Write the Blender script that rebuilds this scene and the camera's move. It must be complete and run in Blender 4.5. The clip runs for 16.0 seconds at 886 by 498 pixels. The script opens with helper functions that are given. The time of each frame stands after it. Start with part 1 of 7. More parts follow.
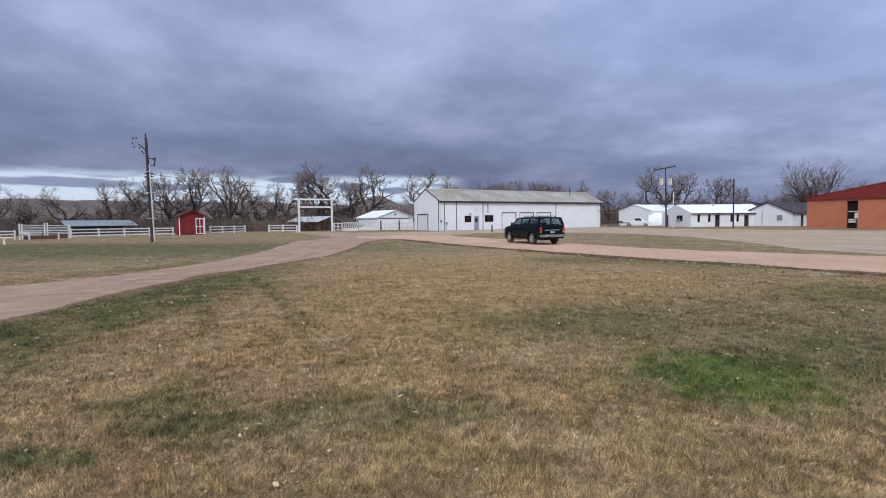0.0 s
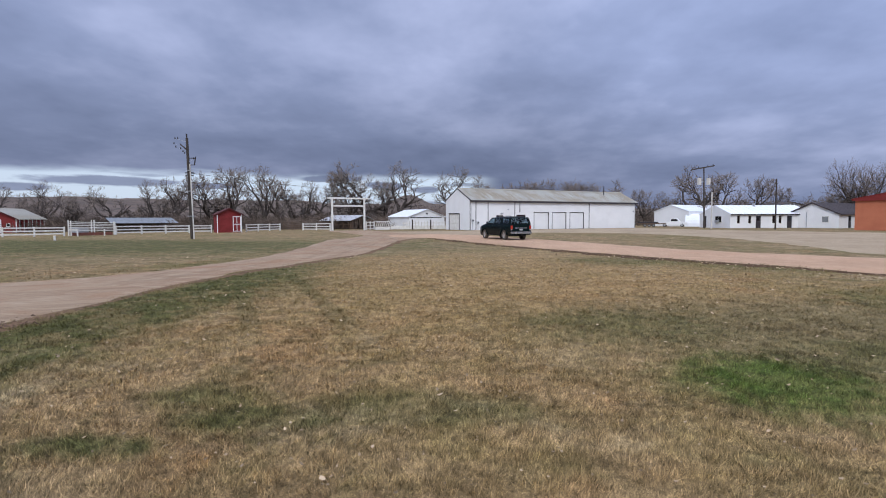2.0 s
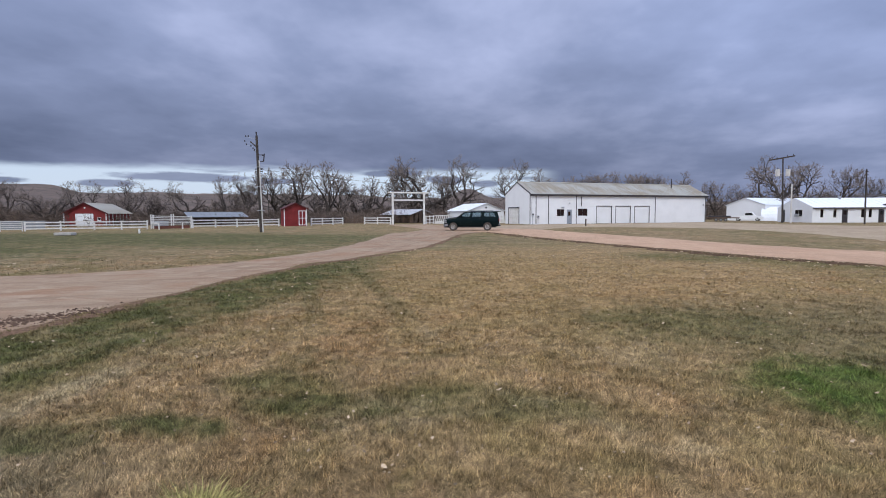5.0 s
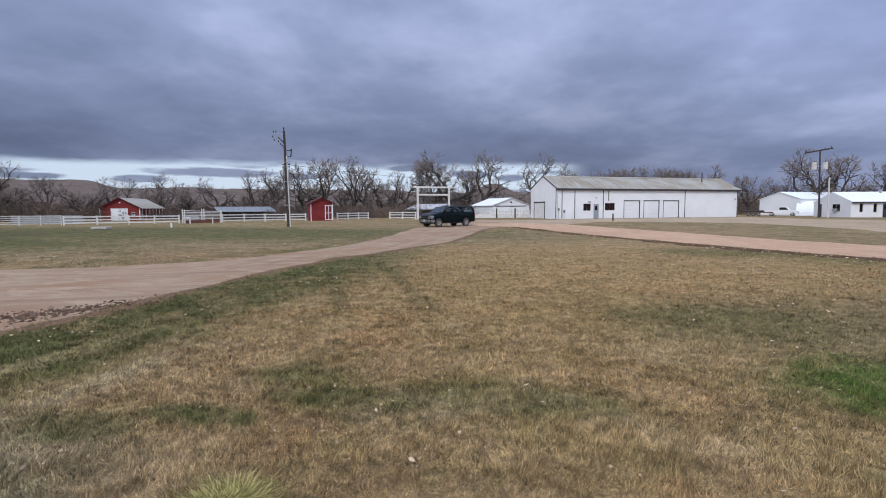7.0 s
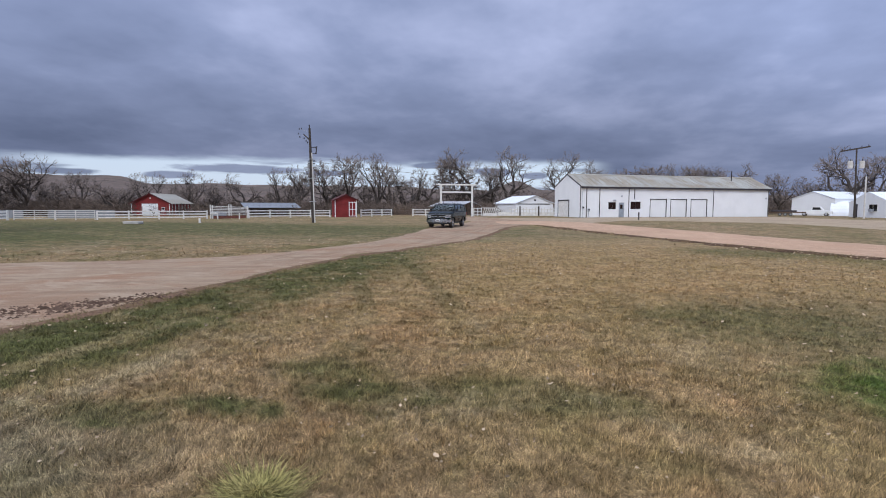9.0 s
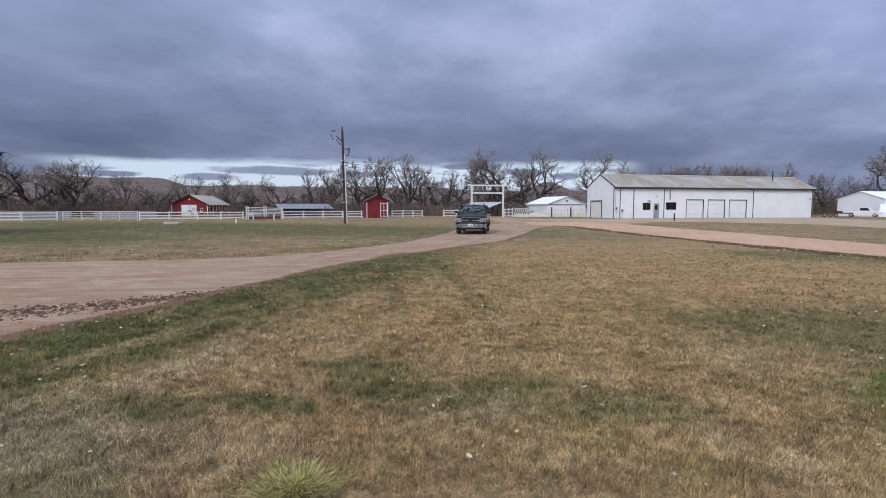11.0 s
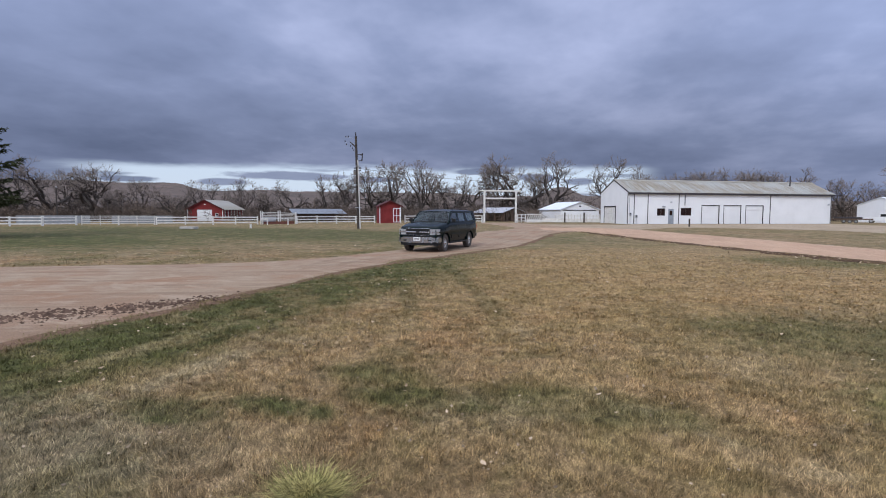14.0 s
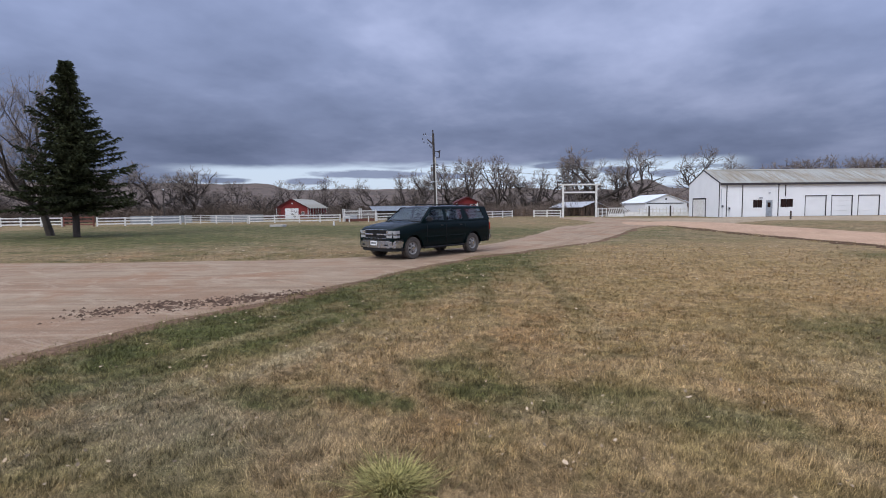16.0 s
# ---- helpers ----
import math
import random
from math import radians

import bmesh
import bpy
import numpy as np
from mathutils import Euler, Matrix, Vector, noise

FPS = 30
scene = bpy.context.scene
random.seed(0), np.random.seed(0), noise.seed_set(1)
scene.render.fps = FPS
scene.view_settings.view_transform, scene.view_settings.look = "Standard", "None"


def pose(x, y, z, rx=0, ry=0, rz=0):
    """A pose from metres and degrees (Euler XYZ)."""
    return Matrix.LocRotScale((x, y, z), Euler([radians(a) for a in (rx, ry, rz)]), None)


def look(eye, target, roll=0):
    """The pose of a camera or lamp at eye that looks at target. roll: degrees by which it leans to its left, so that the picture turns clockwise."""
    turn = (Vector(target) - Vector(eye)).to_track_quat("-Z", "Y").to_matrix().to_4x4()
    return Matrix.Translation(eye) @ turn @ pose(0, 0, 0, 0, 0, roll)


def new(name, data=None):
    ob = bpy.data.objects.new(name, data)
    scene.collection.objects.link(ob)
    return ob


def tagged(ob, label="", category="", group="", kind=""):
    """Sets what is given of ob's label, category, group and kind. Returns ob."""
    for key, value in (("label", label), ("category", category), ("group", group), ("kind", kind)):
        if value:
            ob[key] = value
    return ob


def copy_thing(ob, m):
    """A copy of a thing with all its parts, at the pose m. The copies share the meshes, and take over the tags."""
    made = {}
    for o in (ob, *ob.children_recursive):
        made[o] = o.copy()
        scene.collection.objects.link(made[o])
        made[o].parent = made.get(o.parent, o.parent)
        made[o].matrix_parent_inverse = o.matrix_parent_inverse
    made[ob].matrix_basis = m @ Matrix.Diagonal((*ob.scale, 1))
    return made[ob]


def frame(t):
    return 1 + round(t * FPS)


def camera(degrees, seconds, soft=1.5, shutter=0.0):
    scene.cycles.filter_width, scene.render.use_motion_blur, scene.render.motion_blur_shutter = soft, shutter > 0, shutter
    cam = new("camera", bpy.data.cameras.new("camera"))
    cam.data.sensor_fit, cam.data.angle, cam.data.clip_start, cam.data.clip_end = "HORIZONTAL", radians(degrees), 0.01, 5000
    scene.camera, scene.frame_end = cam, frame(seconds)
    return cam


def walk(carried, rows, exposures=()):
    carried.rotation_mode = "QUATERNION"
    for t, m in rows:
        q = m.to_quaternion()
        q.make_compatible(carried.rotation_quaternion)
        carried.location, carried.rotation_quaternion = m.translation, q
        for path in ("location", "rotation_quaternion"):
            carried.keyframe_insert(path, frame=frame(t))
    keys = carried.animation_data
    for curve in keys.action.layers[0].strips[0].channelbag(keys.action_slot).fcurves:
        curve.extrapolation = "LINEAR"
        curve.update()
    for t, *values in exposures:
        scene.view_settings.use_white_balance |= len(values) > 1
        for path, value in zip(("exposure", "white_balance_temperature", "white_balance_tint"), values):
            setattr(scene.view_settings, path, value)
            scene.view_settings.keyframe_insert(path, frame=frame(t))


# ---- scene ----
cam = camera(80.15, 16.0, soft=1.0)
# seconds, place in metres, turn in degrees
PATH = [
    (0.0, 0.140, 0.012, 1.747, 86.806, 0.569, -0.032),
    (0.5, 0.129, 0.008, 1.743, 86.797, 0.378, 0.637),
    (1.0, 0.083, 0.008, 1.744, 86.775, 0.386, 1.208),
    (1.5, 0.047, 0.017, 1.740, 86.775, 0.335, 2.281),
    (2.0, 0.033, 0.018, 1.740, 86.766, 0.219, 3.304),
    (2.5, 0.029, 0.006, 1.737, 86.693, -0.032, 4.611),
    (3.0, 0.029, -0.005, 1.741, 86.690, -0.108, 5.958),
    (3.5, 0.031, -0.016, 1.749, 86.541, -0.114, 6.960),
    (4.0, 0.031, -0.011, 1.752, 86.375, 0.075, 7.978),
    (6.5, 0.006, -0.002, 1.750, 85.760, 0.233, 11.776),
    (7.0, 0.000, 0.000, 1.750, 85.568, 0.274, 12.401),
    (7.5, -0.004, -0.005, 1.751, 85.396, 0.166, 12.861),
    (8.0, -0.010, -0.001, 1.756, 85.329, 0.081, 13.327),
    (8.5, -0.017, -0.004, 1.750, 85.345, -0.017, 14.062),
    (9.0, -0.025, -0.016, 1.748, 85.290, -0.137, 14.880),
    (11.5, -0.046, -0.038, 1.753, 85.470, -0.097, 18.746),
    (12.0, -0.045, -0.039, 1.760, 85.677, -0.141, 19.030),
    (12.5, -0.050, -0.040, 1.756, 85.927, -0.119, 19.101),
    (13.0, -0.052, -0.045, 1.759, 85.928, -0.114, 19.131),
    (13.5, -0.051, -0.049, 1.756, 85.969, -0.153, 19.198),
    (14.0, -0.054, -0.055, 1.760, 85.936, -0.192, 19.560),
    (14.5, -0.050, -0.052, 1.754, 85.881, -0.212, 20.224),
    (15.0, -0.055, -0.055, 1.762, 85.787, -0.003, 22.555),
    (15.5, -0.061, -0.057, 1.760, 85.682, 0.378, 25.492),
    (16.0, -0.071, -0.067, 1.763, 85.513, 0.667, 27.870),
]
walk(cam, [(t, pose(*p)) for t, *p in PATH])

# ---- world, sun, exposure ----
SUN_AZ, SUN_EL = 194.0, 38.0          # degrees from +y towards +x; behind the camera


def sun_way():
    a, e = radians(SUN_AZ), radians(SUN_EL)
    return Vector((math.sin(a) * math.cos(e), math.cos(a) * math.cos(e), math.sin(e)))


class Net:
    """Short node building."""

    def __init__(self, tree):
        self.t = tree
        tree.nodes.clear()

    def n(self, kind, **kw):
        nd = self.t.nodes.new(kind)
        for k, v in kw.items():
            if k == "op":
                nd.operation = v
            elif k == "blend":
                nd.blend_type = v
            elif k == "dt":
                nd.data_type = v
        return nd

    def put(self, sock, v):
        if isinstance(v, bpy.types.NodeSocket):
            self.t.links.new(v, sock)
        elif v is not None:
            if isinstance(v, (tuple, list)) and len(v) == 3 and sock.type == "RGBA":
                v = (*v, 1)
            sock.default_value = v

    def math(self, op, a, b=None, c=None, clamp=False):
        nd = self.n("ShaderNodeMath", op=op)
        nd.use_clamp = clamp
        for s, v in zip(nd.inputs, (a, b, c)):
            self.put(s, v)
        return nd.outputs[0]

    def vec(self, op, a, b=None, scale=None):
        nd = self.n("ShaderNodeVectorMath", op=op)
        self.put(nd.inputs[0], a)
        if b is not None:
            self.put(nd.inputs[1], b)
        if scale is not None:
            self.put(nd.inputs["Scale"], scale)
        return nd.outputs["Value"] if op in ("DOT_PRODUCT", "LENGTH", "DISTANCE") else nd.outputs[0]

    def noise(self, v, scale, detail=4, rough=0.55, distort=0.0):
        nd = self.n("ShaderNodeTexNoise")
        if v is not None:
            self.put(nd.inputs["Vector"], v)
        nd.inputs["Scale"].default_value = scale
        nd.inputs["Detail"].default_value = detail
        nd.inputs["Roughness"].default_value = rough
        nd.inputs["Distortion"].default_value = distort
        return nd.outputs[0]

    def mix(self, f, a, b, blend="MIX"):
        nd = self.n("ShaderNodeMixRGB", blend=blend)
        for s, v in zip(nd.inputs, (f, a, b)):
            self.put(s, v)
        return nd.outputs[0]

    def step(self, v, lo, hi, a=0.0, b=1.0):
        nd = self.n("ShaderNodeMapRange")
        nd.interpolation_type = "SMOOTHSTEP"
        for s, x in zip(nd.inputs, (v, lo, hi, a, b)):
            self.put(s, x)
        return nd.outputs[0]

    def ramp(self, v, stops):
        nd = self.n("ShaderNodeValToRGB")
        self.put(nd.inputs[0], v)
        e = nd.color_ramp.elements
        while len(e) < len(stops):
            e.new(0.5)
        for el, (p, c) in zip(e, stops):
            el.position, el.color = p, (*c, 1)
        return nd.outputs[0]

    def xyz(self, v):
        nd = self.n("ShaderNodeSeparateXYZ")
        self.put(nd.inputs[0], v)
        return nd.outputs

    def comb(self, x, y, z):
        nd = self.n("ShaderNodeCombineXYZ")
        for s, v in zip(nd.inputs, (x, y, z)):
            self.put(s, v)
        return nd.outputs[0]


def make_world():
    """Low overcast with a clear strip over the far hills, brighter towards the veiled sun."""
    world = bpy.data.worlds.new("overcast_sky")
    scene.world = world
    world.use_nodes = True
    k = Net(world.node_tree)
    way = k.n("ShaderNodeTexCoord").outputs["Generated"]
    x, y, z = k.xyz(way)
    sky = k.n("ShaderNodeTexSky")
    sky.sky_type, sky.sun_disc = "NISHITA", False
    sky.sun_elevation, sky.sun_rotation = radians(SUN_EL), radians(SUN_AZ)
    clear = k.mix(1.0, sky.outputs[0], (0.1, 0.1, 0.1), "MULTIPLY")
    # cloud deck: the direction met with a level sheet
    low = k.math("ADD", k.math("MAXIMUM", z, 0.0), 0.20)
    px, py = k.math("DIVIDE", x, low), k.math("DIVIDE", y, low)
    deck = k.comb(px, py, 0.0)
    broad = k.noise(k.vec("ADD", deck, (4.3, 1.1, 0.0)), 0.55, 2, 0.5, 0.3)
    lumps = k.noise(k.vec("ADD", deck, (1.7, 8.2, 3.0)), 1.55, 4, 0.52, 0.15)
    puffs = k.noise(k.comb(k.math("MULTIPLY", px, 1.25), py, 5.0), 4.2, 4, 0.55, 0.0)
    tone = k.math("ADD", k.math("MULTIPLY", broad, 0.50), k.math("ADD", k.math("MULTIPLY", lumps, 0.36), k.math("MULTIPLY", puffs, 0.14)))
    cloud = k.ramp(tone, [(0.34, (0.146, 0.184, 0.306)), (0.5, (0.230, 0.280, 0.446)), (0.66, (0.392, 0.448, 0.664))])
    # darker base just over the strip, lighter overhead
    up = k.step(z, 0.05, 0.30, 0.74, 1.18)
    zen = k.step(z, 0.36, 1.0, 0.0, 1.0)
    cloud = k.mix(1.0, cloud, k.comb(up, up, up), "MULTIPLY")
    bright = k.math("ADD", 1.0, k.math("MULTIPLY", zen, ZENITH))
    near_sun = k.step(k.vec("DOT_PRODUCT", way, THIN), -0.75, 1.0, 0.0, VEIL)
    bright = k.math("ADD", bright, near_sun)
    # a thinner stretch of cloud over the brick hall
    bright = k.math("ADD", bright, k.step(k.vec("DOT_PRODUCT", way, (0.53, 0.78, 0.33)), 0.86, 1.0, 0.0, 0.28))
    warm = k.step(bright, 1.7, 3.2)
    bright_red = k.math("ADD", 1.0, k.math("MULTIPLY", warm, 0.10))
    bright_blue = k.math("SUBTRACT", 1.0, k.math("MULTIPLY", warm, 0.22))
    cloud = k.mix(1.0, cloud, k.comb(k.math("MULTIPLY", bright, bright_red), bright, k.math("MULTIPLY", bright, bright_blue)), "MULTIPLY")
    # clear strip
    az = k.math("ARCTAN2", x, y)
    wob = k.noise(k.comb(k.math("MULTIPLY", az, 2.0), k.math("MULTIPLY", z, 9.0), 7.0), 1.7, 5, 0.6)
    top = k.math("ADD", z, k.math("MULTIPLY", k.math("SUBTRACT", wob, 0.5), 0.035))
    strip = k.step(top, 0.071, 0.086, 1.0, 0.0)
    side = k.math("MULTIPLY", k.step(az, -0.03, 0.06, 1.0, 0.0), k.step(az, -1.02, -0.86, 0.0, 1.0))
    streak = k.noise(k.comb(k.math("MULTIPLY", az, 5.0), k.math("MULTIPLY", z, 52.0), 1.0), 1.1, 4, 0.5)
    veil = k.step(streak, 0.56, 0.68, 1.0, 0.35)
    f = k.math("MULTIPLY", k.math("MULTIPLY", strip, side), veil)
    # flat bars of cloud hanging in the strip: middle and half size in degrees
    ragged_edge = k.math("MULTIPLY", k.math("SUBTRACT", k.noise(k.comb(k.math("MULTIPLY", az, 14.0), k.math("MULTIPLY", z, 60.0), 2.0), 1.0, 4, 0.6), 0.5), 1.4)
    for ca, ce, ha, he in ((-35.8, 3.6, 6.2, 0.45), (-41.9, 2.95, 2.4, 0.33), (-50.5, 3.0, 2.6, 0.3), (-27.0, 3.4, 2.6, 0.3), (-15.2, 4.3, 3.0, 0.35), (-9.6, 3.6, 2.2, 0.45), (-5.0, 3.2, 1.6, 0.4)):
        dx = k.math("DIVIDE", k.math("SUBTRACT", az, radians(ca)), radians(ha))
        dz = k.math("DIVIDE", k.math("SUBTRACT", z, math.sin(radians(ce))), radians(he))
        d = k.math("ADD", k.math("SQRT", k.math("ADD", k.math("MULTIPLY", dx, dx), k.math("MULTIPLY", dz, dz))), ragged_edge)
        f = k.math("MULTIPLY", f, k.step(d, 0.75, 1.2, 0.12, 1.0))
    gap = k.mix(0.75, clear, (0.66, 0.78, 1.0))
    col = k.mix(f, cloud, gap)
    bg = k.n("ShaderNodeBackground")
    k.put(bg.inputs[0], col)
    bg.inputs[1].default_value = 1.0
    k.put(k.n("ShaderNodeOutputWorld").inputs[0], bg.outputs[0])


ZENITH, VEIL = 1.8, 1.55
THIN = (0.24, -0.76, 0.60)            # where the cloud is thinnest
make_world()
sun_data = bpy.data.lights.new("sun", "SUN")
sun_data.energy, sun_data.angle, sun_data.color = 1.4, radians(18), (1.0, 0.97, 0.92)
sun = new("sun", sun_data)
sun.matrix_world = look(sun_way() * 50, (0, 0, 0))
scene.view_settings.exposure = 0.0

# ---- materials ----


def surface(name, color, rough=0.8, other=None, scale=3.0, fine=60.0, bump=0.15, metal=0.0, amount=0.6, spec=0.3, island=0.0, depth=0.01, grain=0.13):
    """A matt or glossy surface with stains at one scale and grain at a finer one."""
    m = bpy.data.materials.new(name)
    m.use_nodes = True
    k = Net(m.node_tree)
    pos = k.n("ShaderNodeTexCoord").outputs["Object"]
    other = other or tuple(c * 0.72 for c in color)
    a = k.noise(pos, scale, 5, 0.6)
    b = k.noise(pos, fine, 3, 0.6)
    col = k.mix(k.math("MULTIPLY", k.step(a, 0.38, 0.68), amount), color, other)
    g = k.step(b, 0.25, 0.75, 1 - grain, 1 + grain)
    col = k.mix(1.0, col, k.comb(g, g, g), "MULTIPLY")
    if island:
        r = k.n("ShaderNodeNewGeometry").outputs["Random Per Island"]
        o = k.n("ShaderNodeObjectInfo").outputs["Random"]
        w = k.math("FRACT", k.math("ADD", r, o))
        w = k.step(w, 0, 1, 1 - island, 1 + island)
        col = k.mix(1.0, col, k.comb(w, w, w), "MULTIPLY")
    p = k.n("ShaderNodeBsdfPrincipled")
    k.put(p.inputs["Base Color"], col)
    k.put(p.inputs["Roughness"], k.step(a, 0.3, 0.7, max(0.02, rough - 0.08), min(1, rough + 0.08)))
    p.inputs["Metallic"].default_value = metal
    p.inputs["Specular IOR Level"].default_value = spec
    if bump:
        bn = k.n("ShaderNodeBump")
        bn.inputs["Strength"].default_value = bump
        bn.inputs["Distance"].default_value = depth
        k.put(bn.inputs["Height"], b)
        k.put(p.inputs["Normal"], bn.outputs[0])
    k.put(k.n("ShaderNodeOutputMaterial").inputs[0], p.outputs[0])
    return m


def lawn_color(k, pos):
    """Dry late-autumn turf: tan straw, olive, and green where it is still alive."""
    big = k.noise(pos, 0.16, 4, 0.6, 0.5)
    mid = k.noise(pos, 0.75, 4, 0.6, 0.4)
    small = k.noise(pos, 7.0, 4, 0.65)
    ragged_rim = k.noise(pos, 3.2, 4, 0.65, 0.3)
    straw = k.mix(k.step(mid, 0.35, 0.65), (0.276, 0.204, 0.124), (0.228, 0.166, 0.098))
    olive = k.mix(k.step(small, 0.35, 0.65), (0.160, 0.134, 0.062), (0.190, 0.154, 0.080))
    col = k.mix(k.step(k.math("ADD", k.math("MULTIPLY", big, 0.6), k.math("MULTIPLY", mid, 0.4)), 0.44, 0.60), straw, olive)
    # dark tangled patches, pale matted ones, reddish dead ones, from a few metres down to a hand's width
    clump = k.noise(pos, 0.62, 7, 0.66, 0.5)
    col = k.mix(k.step(clump, 0.52, 0.64, 0.0, 0.72), col, (0.104, 0.098, 0.044))
    pale = k.noise(k.vec("ADD", pos, (31.0, 7.0, 0.0)), 0.55, 7, 0.66, 0.5)
    col = k.mix(k.step(pale, 0.53, 0.66, 0.0, 0.70), col, (0.290, 0.240, 0.160))
    rusty = k.noise(k.vec("ADD", pos, (3.0, 51.0, 0.0)), 0.42, 6, 0.62, 0.4)
    col = k.mix(k.step(rusty, 0.54, 0.66, 0.0, 0.65), col, (0.270, 0.168, 0.092))
    dashes = k.noise(k.vec("ADD", pos, (12.0, 33.0, 0.0)), 1.5, 5, 0.62, 0.5)
    col = k.mix(k.step(dashes, 0.56, 0.64, 0.0, 0.6), col, (0.112, 0.100, 0.046))
    x, y, z = k.xyz(pos)
    dry = (0.315, 0.222, 0.118)

    def blob(cx, cy, rx, ry, soft=0.5):
        dx = k.math("DIVIDE", k.math("SUBTRACT", x, cx), rx)
        dy = k.math("DIVIDE", k.math("SUBTRACT", y, cy), ry)
        d = k.math("SQRT", k.math("ADD", k.math("MULTIPLY", dx, dx), k.math("MULTIPLY", dy, dy)))
        d = k.math("ADD", d, k.math("MULTIPLY", k.math("SUBTRACT", ragged_rim, 0.5), 1.5))
        return k.step(d, 1 - soft, 1 + soft, 1.0, 0.0)

    def track(ax, ay, bx, by, wide):
        """A long narrow strip pressed by a wheel."""
        far = math.hypot(bx - ax, by - ay)
        dx, dy = (bx - ax) / far, (by - ay) / far
        px, py = k.math("SUBTRACT", x, ax), k.math("SUBTRACT", y, ay)
        u = k.math("ADD", k.math("MULTIPLY", px, dx), k.math("MULTIPLY", py, dy))
        v = k.math("ABSOLUTE", k.math("SUBTRACT", k.math("MULTIPLY", px, dy), k.math("MULTIPLY", py, dx)))
        v = k.math("ADD", v, k.math("MULTIPLY", k.math("SUBTRACT", ragged_rim, 0.5), wide * 1.6))
        return k.math("MULTIPLY", k.step(v, wide * 0.4, wide, 1.0, 0.0), k.math("MULTIPLY", k.step(u, 0.0, 2.0), k.step(u, far - 2.5, far, 1.0, 0.0)))

    green = (0.070, 0.081, 0.031)
    live = (0.064, 0.100, 0.024)
    grey = (0.138, 0.121, 0.070)
    col = k.mix(k.math("MULTIPLY", blob(1.5, 17.0, 7.5, 13.0, 0.6), 0.62), col, dry)
    col = k.mix(k.math("MULTIPLY", blob(-4.4, 2.7, 1.5, 0.75, 0.7), 0.6), col, (0.225, 0.198, 0.145))
    for shift in (0.0, 1.55):
        col = k.mix(k.math("MULTIPLY", track(-3.0 + shift * 0.9, 7.0 + shift * 0.43, -8.2 + shift * 0.9, 18.0 + shift * 0.43, 0.26), 0.5), col, (0.125, 0.108, 0.055))
    spots = None
    for cx, cy, rx, ry, s in ((-6.6, 12.0, 1.5, 9.0, 0.8), (-1.9, 4.5, 0.75, 0.3, 0.75), (-3.85, 3.45, 0.6, 0.26, 0.85), (-3.05, 3.85, 0.6, 0.24, 0.8), (-0.4, 4.85, 1.0, 0.45, 0.55), (-6.5, 5.6, 1.5, 3.2, 0.8), (-2.6, 5.0, 0.6, 0.35, 0.5), (-5.4, 13.5, 1.6, 2.4, 0.45), (-30.0, 34.0, 26.0, 9.0, 0.78), (-38.0, 21.0, 17.0, 8.0, 0.85), (12.0, 20.0, 3.5, 2.0, 0.5), (10.2, 11.6, 2.6, 1.6, 0.6), (6.6, 22.6, 3.0, 2.2, 0.6), (2.4, 9.0, 1.5, 1.3, 0.5), (5.9, 6.6, 1.8, 1.2, 0.5)):
        b = k.math("MULTIPLY", blob(cx, cy, rx, ry), s)
        spots = b if spots is None else k.math("MAXIMUM", spots, b)
    col = k.mix(k.math("MULTIPLY", blob(5.8, 8.2, 4.0, 3.4, 0.6), 0.75), col, grey)
    spots = k.math("MULTIPLY", spots, k.step(k.noise(k.vec("ADD", pos, (5.0, 17.0, 0.0)), 1.2, 4, 0.65, 0.4), 0.36, 0.58, 0.62, 1.12))
    col = k.mix(spots, col, green)
    col = k.mix(k.math("MULTIPLY", blob(-5.96, 5.0, 0.2, 1.2, 0.8), 0.6), col, (0.33, 0.27, 0.16))
    col = k.mix(k.math("MULTIPLY", blob(-4.6, 4.6, 0.22, 0.9, 0.6), 0.6), col, (0.33, 0.28, 0.19))
    patch = k.math("MULTIPLY", blob(3.35, 5.8, 0.95, 1.0, 0.6), k.step(clump, 0.30, 0.50, 0.72, 1.0))
    col = k.mix(patch, col, live)
    tuft = k.noise(pos, 6.5, 5, 0.72, 0.4)
    knot = k.noise(pos, 1.7, 5, 0.66, 0.5)
    w = k.math("MULTIPLY", k.step(tuft, 0.34, 0.66, 0.66, 1.34), k.step(knot, 0.34, 0.66, 0.88, 1.12))
    col = k.mix(1.0, col, k.comb(k.math("MULTIPLY", w, 1.04), w, k.math("MULTIPLY", w, 0.92)), "MULTIPLY")
    return col


